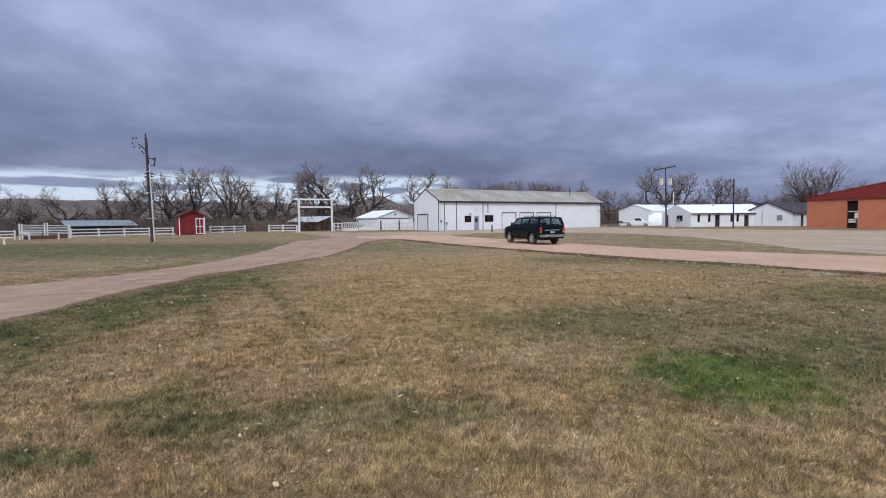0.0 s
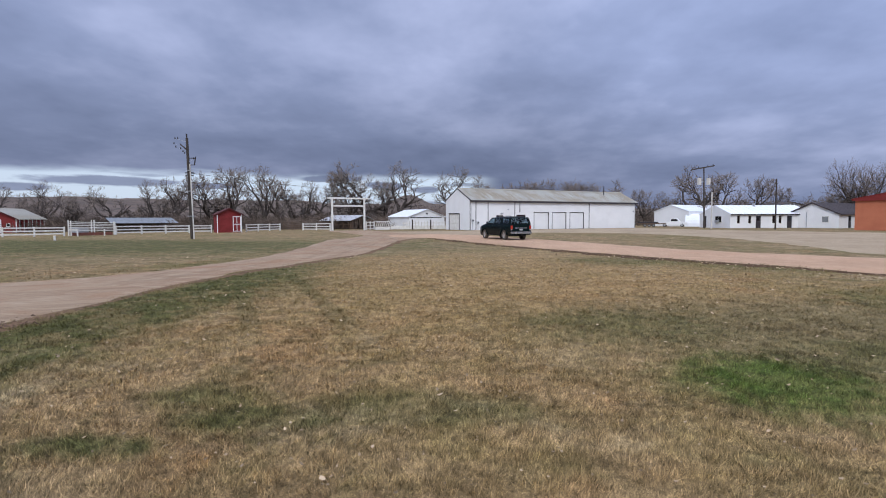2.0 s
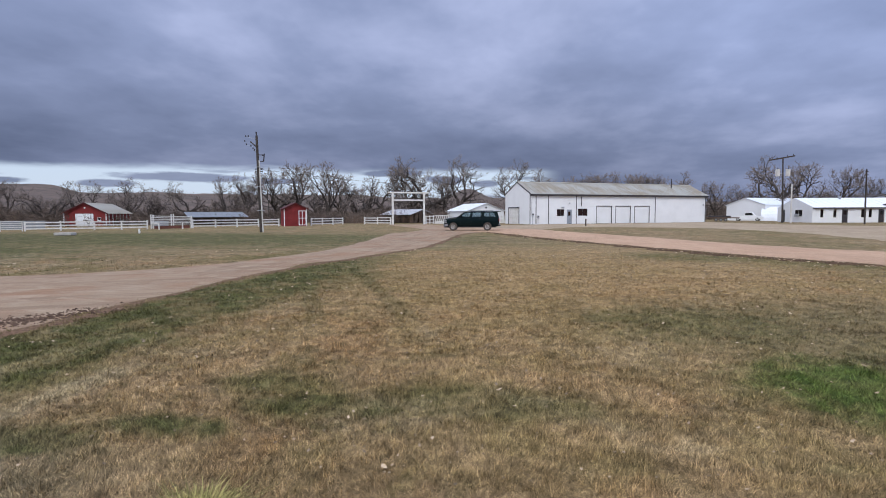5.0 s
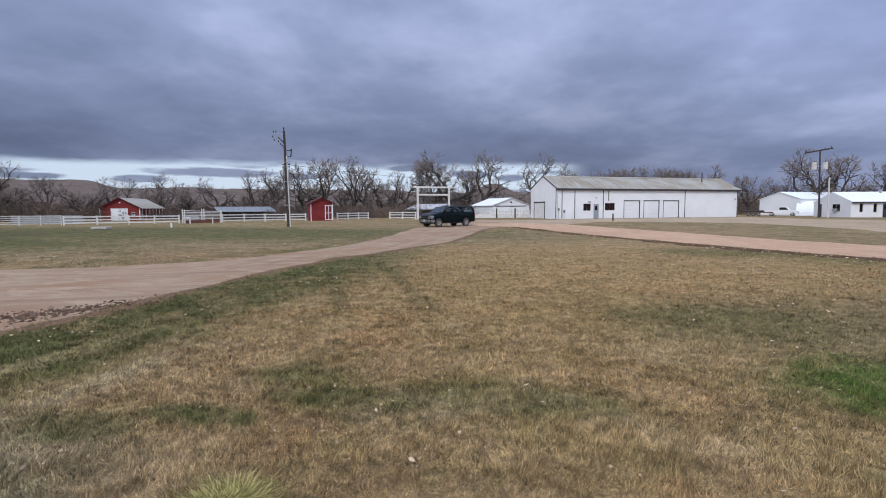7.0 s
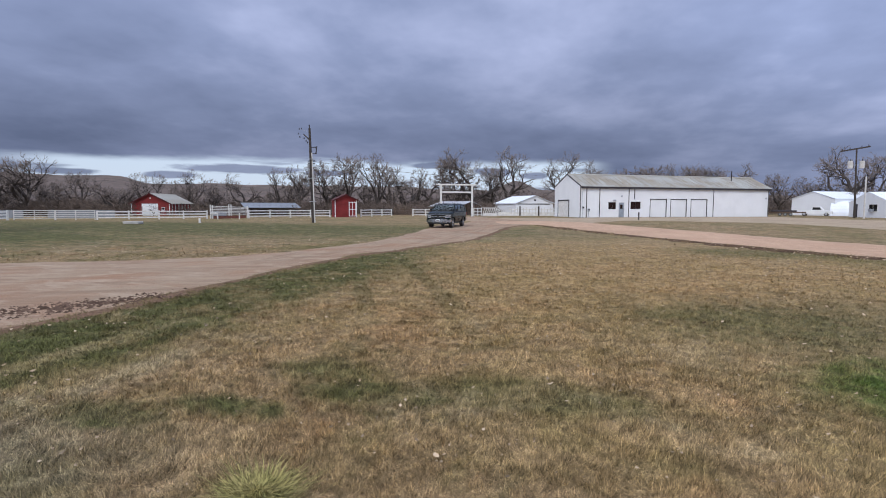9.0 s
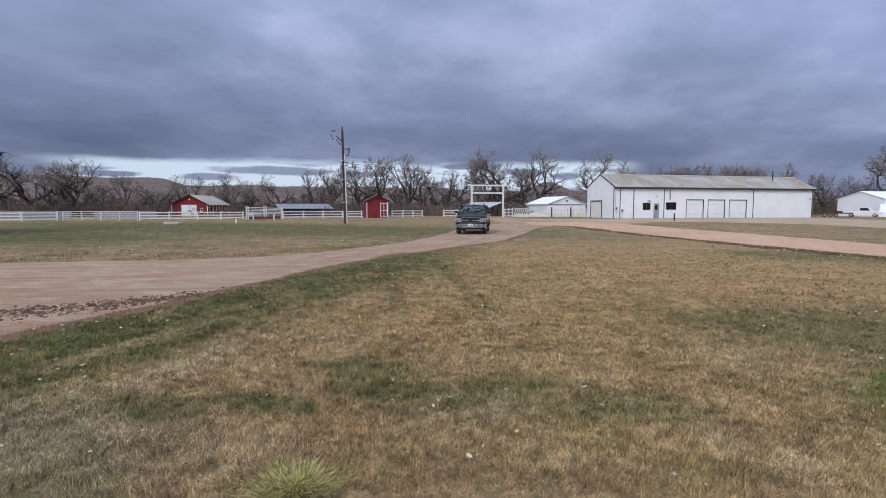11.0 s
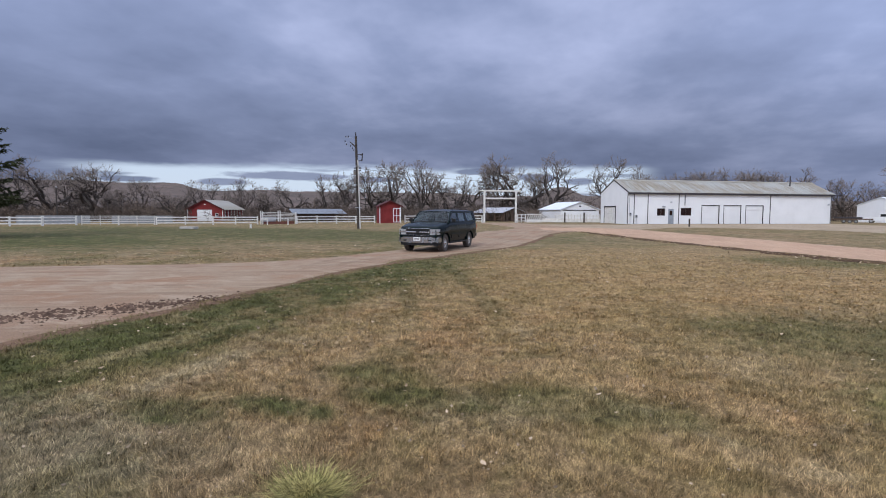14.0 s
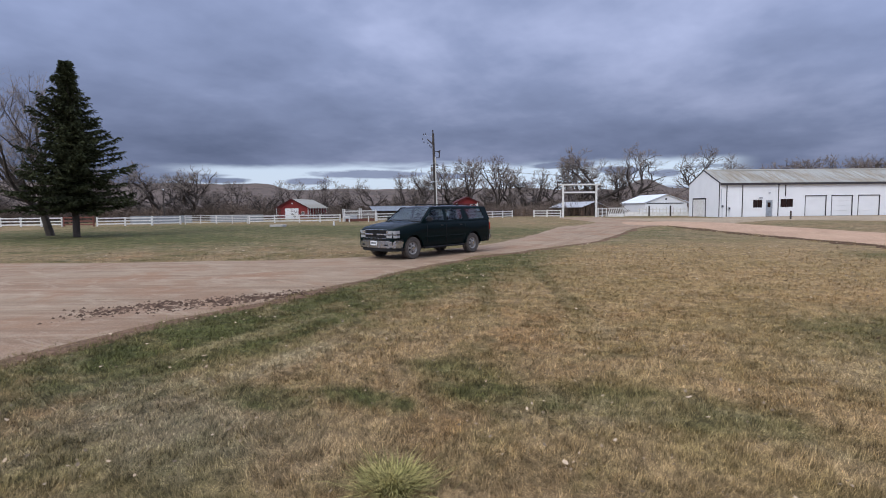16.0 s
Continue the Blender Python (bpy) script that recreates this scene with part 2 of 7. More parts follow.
def make_lawn(name, blades):
    m = bpy.data.materials.new(name)
    m.use_nodes = True
    k = Net(m.node_tree)
    geo = k.n("ShaderNodeNewGeometry")
    pos = geo.outputs["Position"]
    x, y, z = k.xyz(pos)
    flat = k.comb(x, y, 0.0)
    col = lawn_color(k, flat)
    p = k.n("ShaderNodeBsdfPrincipled")
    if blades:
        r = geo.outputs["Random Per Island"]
        # near ramp: dark end paints gap shade, bright end offsets blades shading each other
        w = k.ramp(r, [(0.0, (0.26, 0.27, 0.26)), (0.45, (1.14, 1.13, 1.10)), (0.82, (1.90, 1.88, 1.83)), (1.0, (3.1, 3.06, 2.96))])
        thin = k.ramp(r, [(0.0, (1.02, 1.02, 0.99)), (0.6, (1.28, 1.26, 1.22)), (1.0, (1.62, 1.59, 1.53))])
        # painted shade contrast fades with distance from the origin, where the camera stands
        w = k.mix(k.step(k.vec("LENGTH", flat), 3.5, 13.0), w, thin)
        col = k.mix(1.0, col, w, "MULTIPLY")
    else:
        grain = k.noise(flat, 26.0, 5, 0.7)
        tuft = k.noise(flat, 3.4, 4, 0.65)
        w = k.math("MULTIPLY", k.step(grain, 0.28, 0.72, 0.52, 1.42), k.step(tuft, 0.3, 0.7, 0.8, 1.15))
        col = k.mix(1.0, col, k.comb(w, w, w), "MULTIPLY")
        bn = k.n("ShaderNodeBump")
        bn.inputs["Strength"].default_value = 0.6
        bn.inputs["Distance"].default_value = 0.05
        k.put(bn.inputs["Height"], k.math("ADD", grain, tuft))
        k.put(p.inputs["Normal"], bn.outputs[0])
    k.put(p.inputs["Base Color"], col)
    p.inputs["Roughness"].default_value = 0.9
    p.inputs["Specular IOR Level"].default_value = 0.12
    k.put(k.n("ShaderNodeOutputMaterial").inputs[0], p.outputs[0])
    return m


def make_dirt(name, a, b, c, ruts=0.2, wear=0.15):
    """Packed earth and gravel with long wheel streaks, damp patches and pebbles."""
    m = bpy.data.materials.new(name)
    m.use_nodes = True
    k = Net(m.node_tree)
    pos = k.n("ShaderNodeNewGeometry").outputs["Position"]
    big = k.noise(pos, 0.22, 4, 0.6, 0.6)
    mid = k.noise(pos, 1.3, 5, 0.65)
    peb = k.noise(pos, 38.0, 3, 0.7)
    col = k.mix(k.step(big, 0.36, 0.66), a, b)
    col = k.mix(k.math("MULTIPLY", k.step(mid, 0.45, 0.7), 0.55), col, c)
    x, y, z = k.xyz(pos)
    cross = k.noise(k.comb(k.math("ADD", k.math("MULTIPLY", x, 0.15), k.math("MULTIPLY", y, 0.08)), k.math("SUBTRACT", k.math("MULTIPLY", y, 2.4), k.math("MULTIPLY", x, 1.15)), 0.0), 1.0, 5, 0.65, 0.3)
    along = k.noise(k.comb(k.math("MULTIPLY", x, 2.0), k.math("MULTIPLY", y, 0.16), 4.0), 1.0, 5, 0.65, 0.3)
    streak = k.mix(k.step(y, 11.0, 17.0), cross, along)
    col = k.mix(k.step(streak, 0.44, 0.66, 0.0, ruts), col, tuple(v * 0.66 for v in b))
    col = k.mix(k.step(streak, 0.30, 0.42, ruts, 0.0), col, tuple(min(1, v * 1.12) for v in c))
    rusty = k.noise(k.vec("ADD", pos, (9.0, 2.0, 0.0)), 0.33, 6, 0.64, 0.5)
    col = k.mix(k.step(rusty, 0.50, 0.64, 0.0, wear), col, tuple(u * v for u, v in zip(b, (1.0, 0.84, 0.74))))
    worn = k.noise(k.comb(k.math("MULTIPLY", x, 0.7), k.math("MULTIPLY", y, 1.6), 12.0), 1.1, 6, 0.66, 0.5)
    col = k.mix(k.step(worn, 0.52, 0.66, 0.0, wear), col, tuple(min(1, v * 1.12) for v in c))
    w = k.step(peb, 0.25, 0.75, 0.74, 1.24)
    col = k.mix(1.0, col, k.comb(w, w, w), "MULTIPLY")
    p = k.n("ShaderNodeBsdfPrincipled")
    k.put(p.inputs["Base Color"], col)
    p.inputs["Roughness"].default_value = 0.92
    p.inputs["Specular IOR Level"].default_value = 0.2
    bn = k.n("ShaderNodeBump")
    bn.inputs["Strength"].default_value = 0.5
    bn.inputs["Distance"].default_value = 0.03
    k.put(bn.inputs["Height"], k.math("ADD", peb, mid))
    k.put(p.inputs["Normal"], bn.outputs[0])
    k.put(k.n("ShaderNodeOutputMaterial").inputs[0], p.outputs[0])
    return m


def make_glass(name, tint, rough=0.05):
    m = bpy.data.materials.new(name)
    m.use_nodes = True
    k = Net(m.node_tree)
    p = k.n("ShaderNodeBsdfPrincipled")
    k.put(p.inputs["Base Color"], tint)
    p.inputs["Roughness"].default_value = rough
    p.inputs["Transmission Weight"].default_value = 1.0
    p.inputs["IOR"].default_value = 1.3
    k.put(k.n("ShaderNodeOutputMaterial").inputs[0], p.outputs[0])
    return m


LAWN = make_lawn("lawn_soil", False)
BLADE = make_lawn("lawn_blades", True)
RUST = surface("rusty_brown_boards", (0.17, 0.065, 0.048), 0.9, (0.10, 0.05, 0.04), 2, 25, 0.2)
DRIVE = make_dirt("drive_earth", (0.340, 0.248, 0.170), (0.295, 0.190, 0.124), (0.395, 0.308, 0.222), 0.5, 0.55)
PINK = make_dirt("red_scoria_gravel", (0.50, 0.325, 0.215), (0.43, 0.275, 0.180), (0.54, 0.375, 0.26))
LOT = make_dirt("pale_gravel", (0.40, 0.31, 0.215), (0.31, 0.235, 0.158), (0.45, 0.355, 0.255))
WHITE = surface("white_painted_metal", (0.80, 0.81, 0.82), 0.5, (0.72, 0.73, 0.74), 0.5, 9.0, 0.02, grain=0.02)
OFFWHITE = surface("weathered_white_paint", (0.74, 0.73, 0.70), 0.75, (0.52, 0.50, 0.46), 2.5, 40, 0.2)
TRIM = surface("dark_trim", (0.045, 0.04, 0.045), 0.6)
ROOFGREY = surface("weathered_sheet_roof", (0.36, 0.34, 0.29), 0.6, (0.27, 0.23, 0.17), 0.35, 6, 0.05, spec=0.3)
PALEROOF = surface("pale_grey_sheet_roof", (0.44, 0.45, 0.48), 0.55, (0.34, 0.34, 0.35), 0.6, 8, 0.05)
ROOFWHITE = surface("white_roof_sheet", (0.80, 0.83, 0.88), 0.5, (0.68, 0.72, 0.78), 0.6, 12, 0.05)
ROOFBLUE = surface("blue_grey_roof_sheet", (0.21, 0.23, 0.26), 0.75, (0.15, 0.165, 0.185), 0.8, 12, 0.05)
ROOFDARK = surface("dark_shingle_roof", (0.055, 0.045, 0.05), 0.85, None, 1.0, 15)
RED = surface("barn_red_boards", (0.215, 0.026, 0.026), 0.75, (0.14, 0.020, 0.020), 1.5, 25, 0.2)
REDROOF = surface("dark_red_metal", (0.21, 0.028, 0.024), 0.55, (0.15, 0.022, 0.02), 1.0, 15, 0.05)
DARKRED = surface("dark_oxblood_trim", (0.085, 0.018, 0.018), 0.7)
BRICKRED = surface("orange_red_brick", (0.50, 0.175, 0.098), 0.85, (0.42, 0.14, 0.08), 0.8, 30, 0.2, island=0.12, spec=0.15)
BOARD = surface("weathered_brown_boards", (0.13, 0.085, 0.06), 0.9, (0.07, 0.05, 0.04), 2.0, 30, 0.3)
POLEWOOD = surface("dark_weathered_pole_wood", (0.066, 0.055, 0.049), 0.9, (0.04, 0.034, 0.031), 2.0, 40, 0.4)
PALEPOLE = surface("pale_painted_pole", (0.62, 0.60, 0.57), 0.7, (0.45, 0.43, 0.40), 2.0, 30, 0.2)
STEEL = surface("galvanised_steel", (0.46, 0.48, 0.51), 0.45, (0.34, 0.36, 0.38), 4.0, 40, 0.05, metal=0.5)
DULL = surface("dull_grey_sheet", (0.25, 0.265, 0.28), 0.8, (0.18, 0.19, 0.2), 1.0, 20, 0.1)
GREYDOOR = surface("grey_steel_door", (0.30, 0.33, 0.37), 0.5, None, 2, 20, 0.05)
BARK = surface("grey_brown_bark", (0.078, 0.064, 0.056), 0.95, (0.034, 0.028, 0.026), 1.5, 20, 0.5)
TWIG = surface("bare_twigs", (0.255, 0.210, 0.184), 0.95, (0.15, 0.122, 0.106), 0.6, 10, 0, island=0.25)
PALETWIG = surface("pale_bare_twigs", (0.26, 0.215, 0.185), 0.95, (0.17, 0.14, 0.12), 0.6, 10, 0, island=0.25)
BRUSH = surface("brown_brush", (0.165, 0.127, 0.104), 0.95, (0.052, 0.041, 0.036), 0.16, 2.0, 0, island=0.5, amount=0.9)
NEEDLE = surface("dark_spruce_needles", (0.054, 0.060, 0.030), 0.9, (0.027, 0.033, 0.018), 1.5, 12, 0, island=0.45, spec=0.06)
HILL = surface("bare_brown_hillside", (0.132, 0.096, 0.077), 0.95, (0.062, 0.050, 0.044), 0.02, 0.12, 0.0, grain=0.3)
DARKGLASS = surface("dark_window_glass", (0.012, 0.013, 0.015), 0.06, None, 2, 5, 0, spec=0.5)
INSIDE = surface("dark_interior", (0.02, 0.018, 0.016), 0.9)
PAINT = surface("dark_green_car_paint", (0.0035, 0.0095, 0.0105), 0.14, (0.0045, 0.011, 0.0115), 1.0, 20, 0.0, spec=0.09)
SILVER = surface("dusty_silver_wheel", (0.46, 0.44, 0.42), 0.55, (0.17, 0.15, 0.13), 7, 30, 0.0, metal=0.3, amount=0.8)
CHROME = surface("brushed_chrome", (0.62, 0.63, 0.65), 0.22, (0.5, 0.5, 0.52), 5, 30, 0.0, metal=1.0)
BUMPER = surface("dull_silver_bumper", (0.40, 0.41, 0.43), 0.22, (0.34, 0.35, 0.36), 4, 30, 0.0, metal=0.9)
RUBBER = surface("dusty_tyre_rubber", (0.075, 0.066, 0.058), 0.9, (0.15, 0.125, 0.105), 6, 40, 0.2)
BLACK = surface("black_plastic", (0.012, 0.012, 0.013), 0.6)
TAILRED = surface("red_lamp_lens", (0.42, 0.03, 0.015), 0.2, spec=0.6, bump=0)
LENS = surface("clear_lamp_lens", (0.34, 0.35, 0.36), 0.08, (0.20, 0.21, 0.22), 6, 30, 0, spec=0.7)
AMBER = surface("amber_lamp_lens", (0.75, 0.40, 0.18), 0.2, spec=0.6, bump=0)
CARGLASS = make_glass("tinted_car_glass", (0.44, 0.53, 0.57))
LEAF = surface("pale_fallen_leaf", (0.40, 0.31, 0.22), 0.9, (0.25, 0.17, 0.10), 3, 20, 0.1, island=0.5, spec=0.05)
STONE = surface("pale_concrete_slab", (0.45, 0.43, 0.40), 0.9, None, 2, 20, 0.2)

# ---- helpers of this scene ----


def part(name, bm, material, parent, label=""):
    """Links a bmesh as one mesh object under a thing or a part."""
    me = bpy.data.meshes.new(name)
    bm.to_mesh(me)
    bm.free()
    me.materials.append(material)
    ob = new(name, me)
    ob.parent = parent
    return tagged(ob, label)


def again(ob, m):
    """Another piece on the same mesh, under the same parent."""
    o = ob.copy()
    scene.collection.objects.link(o)
    o.parent = ob.parent
    o.matrix_basis = m
    return o


def thing(name, m, label, category, group="", kind=""):
    ob = new(name)
    ob.matrix_basis = m
    ob.empty_display_size = 0.3
    return tagged(ob, label, category, group, kind)


def box(bm, a, b, bevel=0.0):
    (x0, y0, z0), (x1, y1, z1) = a, b
    vs = [bm.verts.new(p) for p in ((x0, y0, z0), (x1, y0, z0), (x1, y1, z0), (x0, y1, z0), (x0, y0, z1), (x1, y0, z1), (x1, y1, z1), (x0, y1, z1))]
    fs = [bm.faces.new([vs[i] for i in q]) for q in ((3, 2, 1, 0), (4, 5, 6, 7), (0, 1, 5, 4), (1, 2, 6, 5), (2, 3, 7, 6), (3, 0, 4, 7))]
    if bevel:
        es = {e for f in fs for e in f.edges}
        bmesh.ops.bevel(bm, geom=list(es), offset=bevel, segments=1, affect="EDGES")
    return bm


def boxed(a, b, bevel=0.0):
    return box(bmesh.new(), a, b, bevel)


def extruded(bm, loop, along):
    """A closed loop of points pushed along a vector."""
    n, along = len(loop), Vector(along)
    lo = [bm.verts.new(p) for p in loop]
    hi = [bm.verts.new(Vector(p) + along) for p in loop]
    bm.faces.new(lo[::-1])
    bm.faces.new(hi)
    for i in range(n):
        bm.faces.new((lo[i], lo[(i + 1) % n], hi[(i + 1) % n], hi[i]))
    bmesh.ops.recalc_face_normals(bm, faces=bm.faces[:])
    return bm


def tube(bm, a, b, ra, rb, sides=8, cap=True):
    a, b = Vector(a), Vector(b)
    d = (b - a).normalized()
    s = d.orthogonal().normalized()
    t = d.cross(s)
    rings = []
    for c, r in ((a, ra), (b, rb)):
        rings.append([bm.verts.new(c + (s * math.cos(i * math.tau / sides) + t * math.sin(i * math.tau / sides)) * r) for i in range(sides)])
    for i in range(sides):
        bm.faces.new((rings[0][i], rings[0][(i + 1) % sides], rings[1][(i + 1) % sides], rings[1][i]))
    if cap:
        bm.faces.new(rings[0][::-1])
        bm.faces.new(rings[1])
    return bm


def pierced(bm, length, height, thick, holes, y=0.0, x0=0.0):
    """A wall along x with openings (x0, x1, z0, z1) through it."""
    xs = sorted({x0, x0 + length, *(v for h in holes for v in h[:2])})
    zs = sorted({0.0, height, *(v for h in holes for v in h[2:])})
    for a, b in zip(xs, xs[1:]):
        for c, d in zip(zs, zs[1:]):
            mx, mz = (a + b) / 2, (c + d) / 2
            if not any(h[0] < mx < h[1] and h[2] < mz < h[3] for h in holes):
                box(bm, (a, y, c), (b, y + thick, d))
    return bm


def rise(x, y):
    """Height of the ground: level round the camera, a little higher out by the buildings."""
    s = np.clip((np.hypot(x, y) - 25) / 45, 0, 1)
    return 0.17 * s * s * (3 - 2 * s)


def mesh_of(name, verts, faces, material, smooth=False):
    me = bpy.data.meshes.new(name)
    me.from_pydata(verts, [], faces)
    me.materials.append(material)
    if smooth:
        me.shade_smooth()
    return me


# ---- ground, roads ----


def make_ground():
    radii = [0, 1.5] + [3 + 2.5 * i for i in range(40)] + [110, 125, 145, 170, 200, 250, 330, 450, 650, 1000, 1600, 2600, 4200]
    seg = 144
    verts, faces = [(0, 0, -0.03)], []
    for r in radii[1:]:
        for i in range(seg):
            a = i * math.tau / seg
            x, y = r * math.cos(a), r * math.sin(a)
            verts.append((x, y, float(rise(x, y)) - 0.03))
    for i in range(seg):
        faces.append((0, 1 + i, 1 + (i + 1) % seg))
    for k in range(len(radii) - 2):
        b, c = 1 + k * seg, 1 + (k + 1) * seg
        for i in range(seg):
            j = (i + 1) % seg
            faces.append((b + i, c + i, c + j, b + j))
    tagged(new("ground", mesh_of("ground", verts, faces, LAWN, True)), "dry tan and olive lawn with green patches", "ground", kind="structure")


def ragged(loop, step=0.35, amp=0.22, seed=0.0):
    """A closed outline with its sides cut up and pushed in and out."""
    out = []
    for (ax, ay), (bx, by) in zip(loop, loop[1:] + loop[:1]):
        L = math.hypot(bx - ax, by - ay)
        n = max(1, int(L / step))
        for i in range(n):
            x, y = ax + (bx - ax) * i / n, ay + (by - ay) * i / n
            v = Vector((x, y, seed))
            k = noise.noise(v * 0.45) * amp * 1.6 + noise.noise(v * 1.9) * amp * 0.8
            nx, ny = (by - ay) / L, -(bx - ax) / L
            out.append((x + nx * k, y + ny * k))
    return out


def curve(points, n=6):
    """A smooth line through points."""
    p = [points[0], *points, points[-1]]
    out = []
    for i in range(1, len(p) - 2):
        for j in range(n):
            t = j / n
            out.append(tuple(0.5 * (2 * p[i][c] + (p[i + 1][c] - p[i - 1][c]) * t + (2 * p[i - 1][c] - 5 * p[i][c] + 4 * p[i + 1][c] - p[i + 2][c]) * t * t + (3 * p[i][c] - p[i - 1][c] - 3 * p[i + 1][c] + p[i + 2][c]) * t ** 3) for c in (0, 1)))
    return out + [points[-1]]


def inside(loop, x, y):
    """Which of the points lie in the outline."""
    res = np.zeros(len(x), bool)
    for (ax, ay), (bx, by) in zip(loop, loop[1:] + loop[:1]):
        if ay == by:
            continue
        hit = ((ay > y) != (by > y)) & (x < (bx - ax) * (y - ay) / (by - ay) + ax)
        res ^= hit
    return res


def sheet(name, loop, lift, material, label, hole=None):
    """A ragged sheet of earth on the ground."""
    from mathutils.geometry import delaunay_2d_cdt
    xs = [p[0] for p in loop]
    ys = [p[1] for p in loop]
    gx, gy = np.meshgrid(np.arange(min(xs), max(xs), 2.5), np.arange(min(ys), max(ys), 2.5))
    gx, gy = gx.ravel(), gy.ravel()
    keep = inside(loop, gx, gy)
    pts = [Vector(p) for p in loop]
    edges = [(i, (i + 1) % len(loop)) for i in range(len(loop))]
    if hole:
        keep &= ~inside(hole, gx, gy)
        b = len(pts)
        pts += [Vector(p) for p in hole]
        edges += [(b + i, b + (i + 1) % len(hole)) for i in range(len(hole))]
    pts += [Vector((float(a), float(c))) for a, c in zip(gx[keep], gy[keep])]
    v, _, f, *_ = delaunay_2d_cdt(pts, edges, [], 0, 1e-4)
    cx = np.array([sum(v[i].x for i in t) / 3 for t in f])
    cy = np.array([sum(v[i].y for i in t) / 3 for t in f])
    ok = inside(loop, cx, cy)
    if hole:
        ok &= ~inside(hole, cx, cy)
    verts = [(p.x, p.y, float(rise(p.x, p.y)) + lift) for p in v]
    faces = [tuple(t) for t, k in zip(f, ok) if k]
    return tagged(new(name, mesh_of(name, verts, faces, material, True)), label, "road", kind="structure")


LAWN_LEFT = curve([(-5.0, -14), (-7.0, -3), (-7.7, 2.9), (-8.0, 5.3), (-8.05, 8.5), (-8.1, 12), (-8.1, 15), (-7.5, 19), (-6.6, 22.5), (-6.0, 25.5), (-5.6, 29), (-5.8, 35), (-5.8, 43), (-4.6, 47.6)])
LAWN_RIGHT = curve([(-4.6, 47.6), (-1.9, 43.0), (0.8, 37.1), (4.0, 31.0), (6.4, 27.0), (8.2, 23.6), (9.8, 21.5), (11.2, 19.6), (12.9, 16.7), (14.5, 14.5), (19, 9), (30, -6)])
FIELD = curve([(-60, -6), (-34, 4.2), (-22.7, 9.0), (-18.8, 10.9), (-15.4, 12.6), (-12.4, 14.8), (-11.2, 17.0), (-10.4, 20.3), (-10.0, 24.6), (-10.7, 33), (-12.0, 43), (-11.2, 48), (-11.5, 54), (-16, 64), (-20.5, 72)])
ISLAND = ragged(curve([(1.0, 52.0), (3.5, 47.5), (9.3, 36.1), (11.0, 31.9), (13.0, 28.8), (14.9, 26.5), (17.3, 24.0), (20.0, 21.6), (24.0, 18.0)]) + curve([(25.0, 18.6), (21.0, 22.8), (19.4, 26.0), (19.3, 29.0), (20.8, 37.0), (20.8, 46.3), (18.9, 55.2), (14.0, 60.2), (5.9, 62.2), (3.0, 58.8), (1.0, 54.0)]), 0.5, 0.35, 4.0)
DRIVE_LOOP = ragged(LAWN_LEFT + [(-4.0, 52), (-6.5, 56), (-8, 62)] + [(-15.5, 76), (-20.5, 76)] + FIELD[::-1] + [(-60, -14)], 0.35, 0.2, 1.0)
ROAD_LOOP = ragged(LAWN_RIGHT + [(40, -4)] + [(26.0, 16.6), (20.0, 21.6), (17.3, 24.0), (14.9, 26.5), (13.0, 28.8), (11.0, 31.9), (9.3, 36.1), (3.5, 47.5), (0.5, 54.0), (-5.0, 58), (-9, 55), (-7.5, 49)], 0.35, 0.2, 2.0)
LOT_LOOP = ragged([(-16.0, 77.5), (-12, 69), (-6, 69.6), (-0.2, 72), (0.2, 75.7), (28.6, 92.6), (30.5, 80), (33, 73.5), (37, 67), (42, 60), (47, 52), (60, 36), (78, 10), (70, -6), (38, -6), (24, 17), (20, 21.6), (17.0, 24.2), (11, 31.9), (9.3, 36.1), (3.5, 47.5), (0.5, 53), (-4, 56), (-8, 60)], 0.6, 0.3, 3.0)

make_ground()
sheet("lot", LOT_LOOP, -0.026, LOT, "pale packed gravel yard before the white shop", ISLAND)
sheet("road", DRIVE_LOOP, -0.022, DRIVE, "grey-brown packed earth drive curving past the lawn")
sheet("road", ROAD_LOOP, -0.018, PINK, "pinkish scoria gravel road beside the lawn")

# ---- buildings ----


def slope_sheets(parent, length, width, run, y0, z0, rise_, material, thick=0.04, name="roof_sheet"):
    """One slope of a sheet roof in separate sheets, eave at (y0, z0), climbing along run (+ or - in y)."""
    n = max(1, round(length / width))
    w = length / n
    bm = bmesh.new()
    extruded(bm, [(0, y0, z0), (0, y0 + run, z0 + rise_), (0, y0 + run, z0 + rise_ + thick), (0, y0, z0 + thick)], (w - 0.002, 0, 0))
    for o in (0.02,):
        extruded(bm, [(o, y0, z0 + thick), (o, y0 + run, z0 + rise_ + thick), (o, y0 + run, z0 + rise_ + thick + 0.02), (o, y0, z0 + thick + 0.02)], (0.05, 0, 0))
    first = part(name, bm, material, parent)
    for i in range(1, n):
        again(first, pose(i * w, 0, 0))
    return first


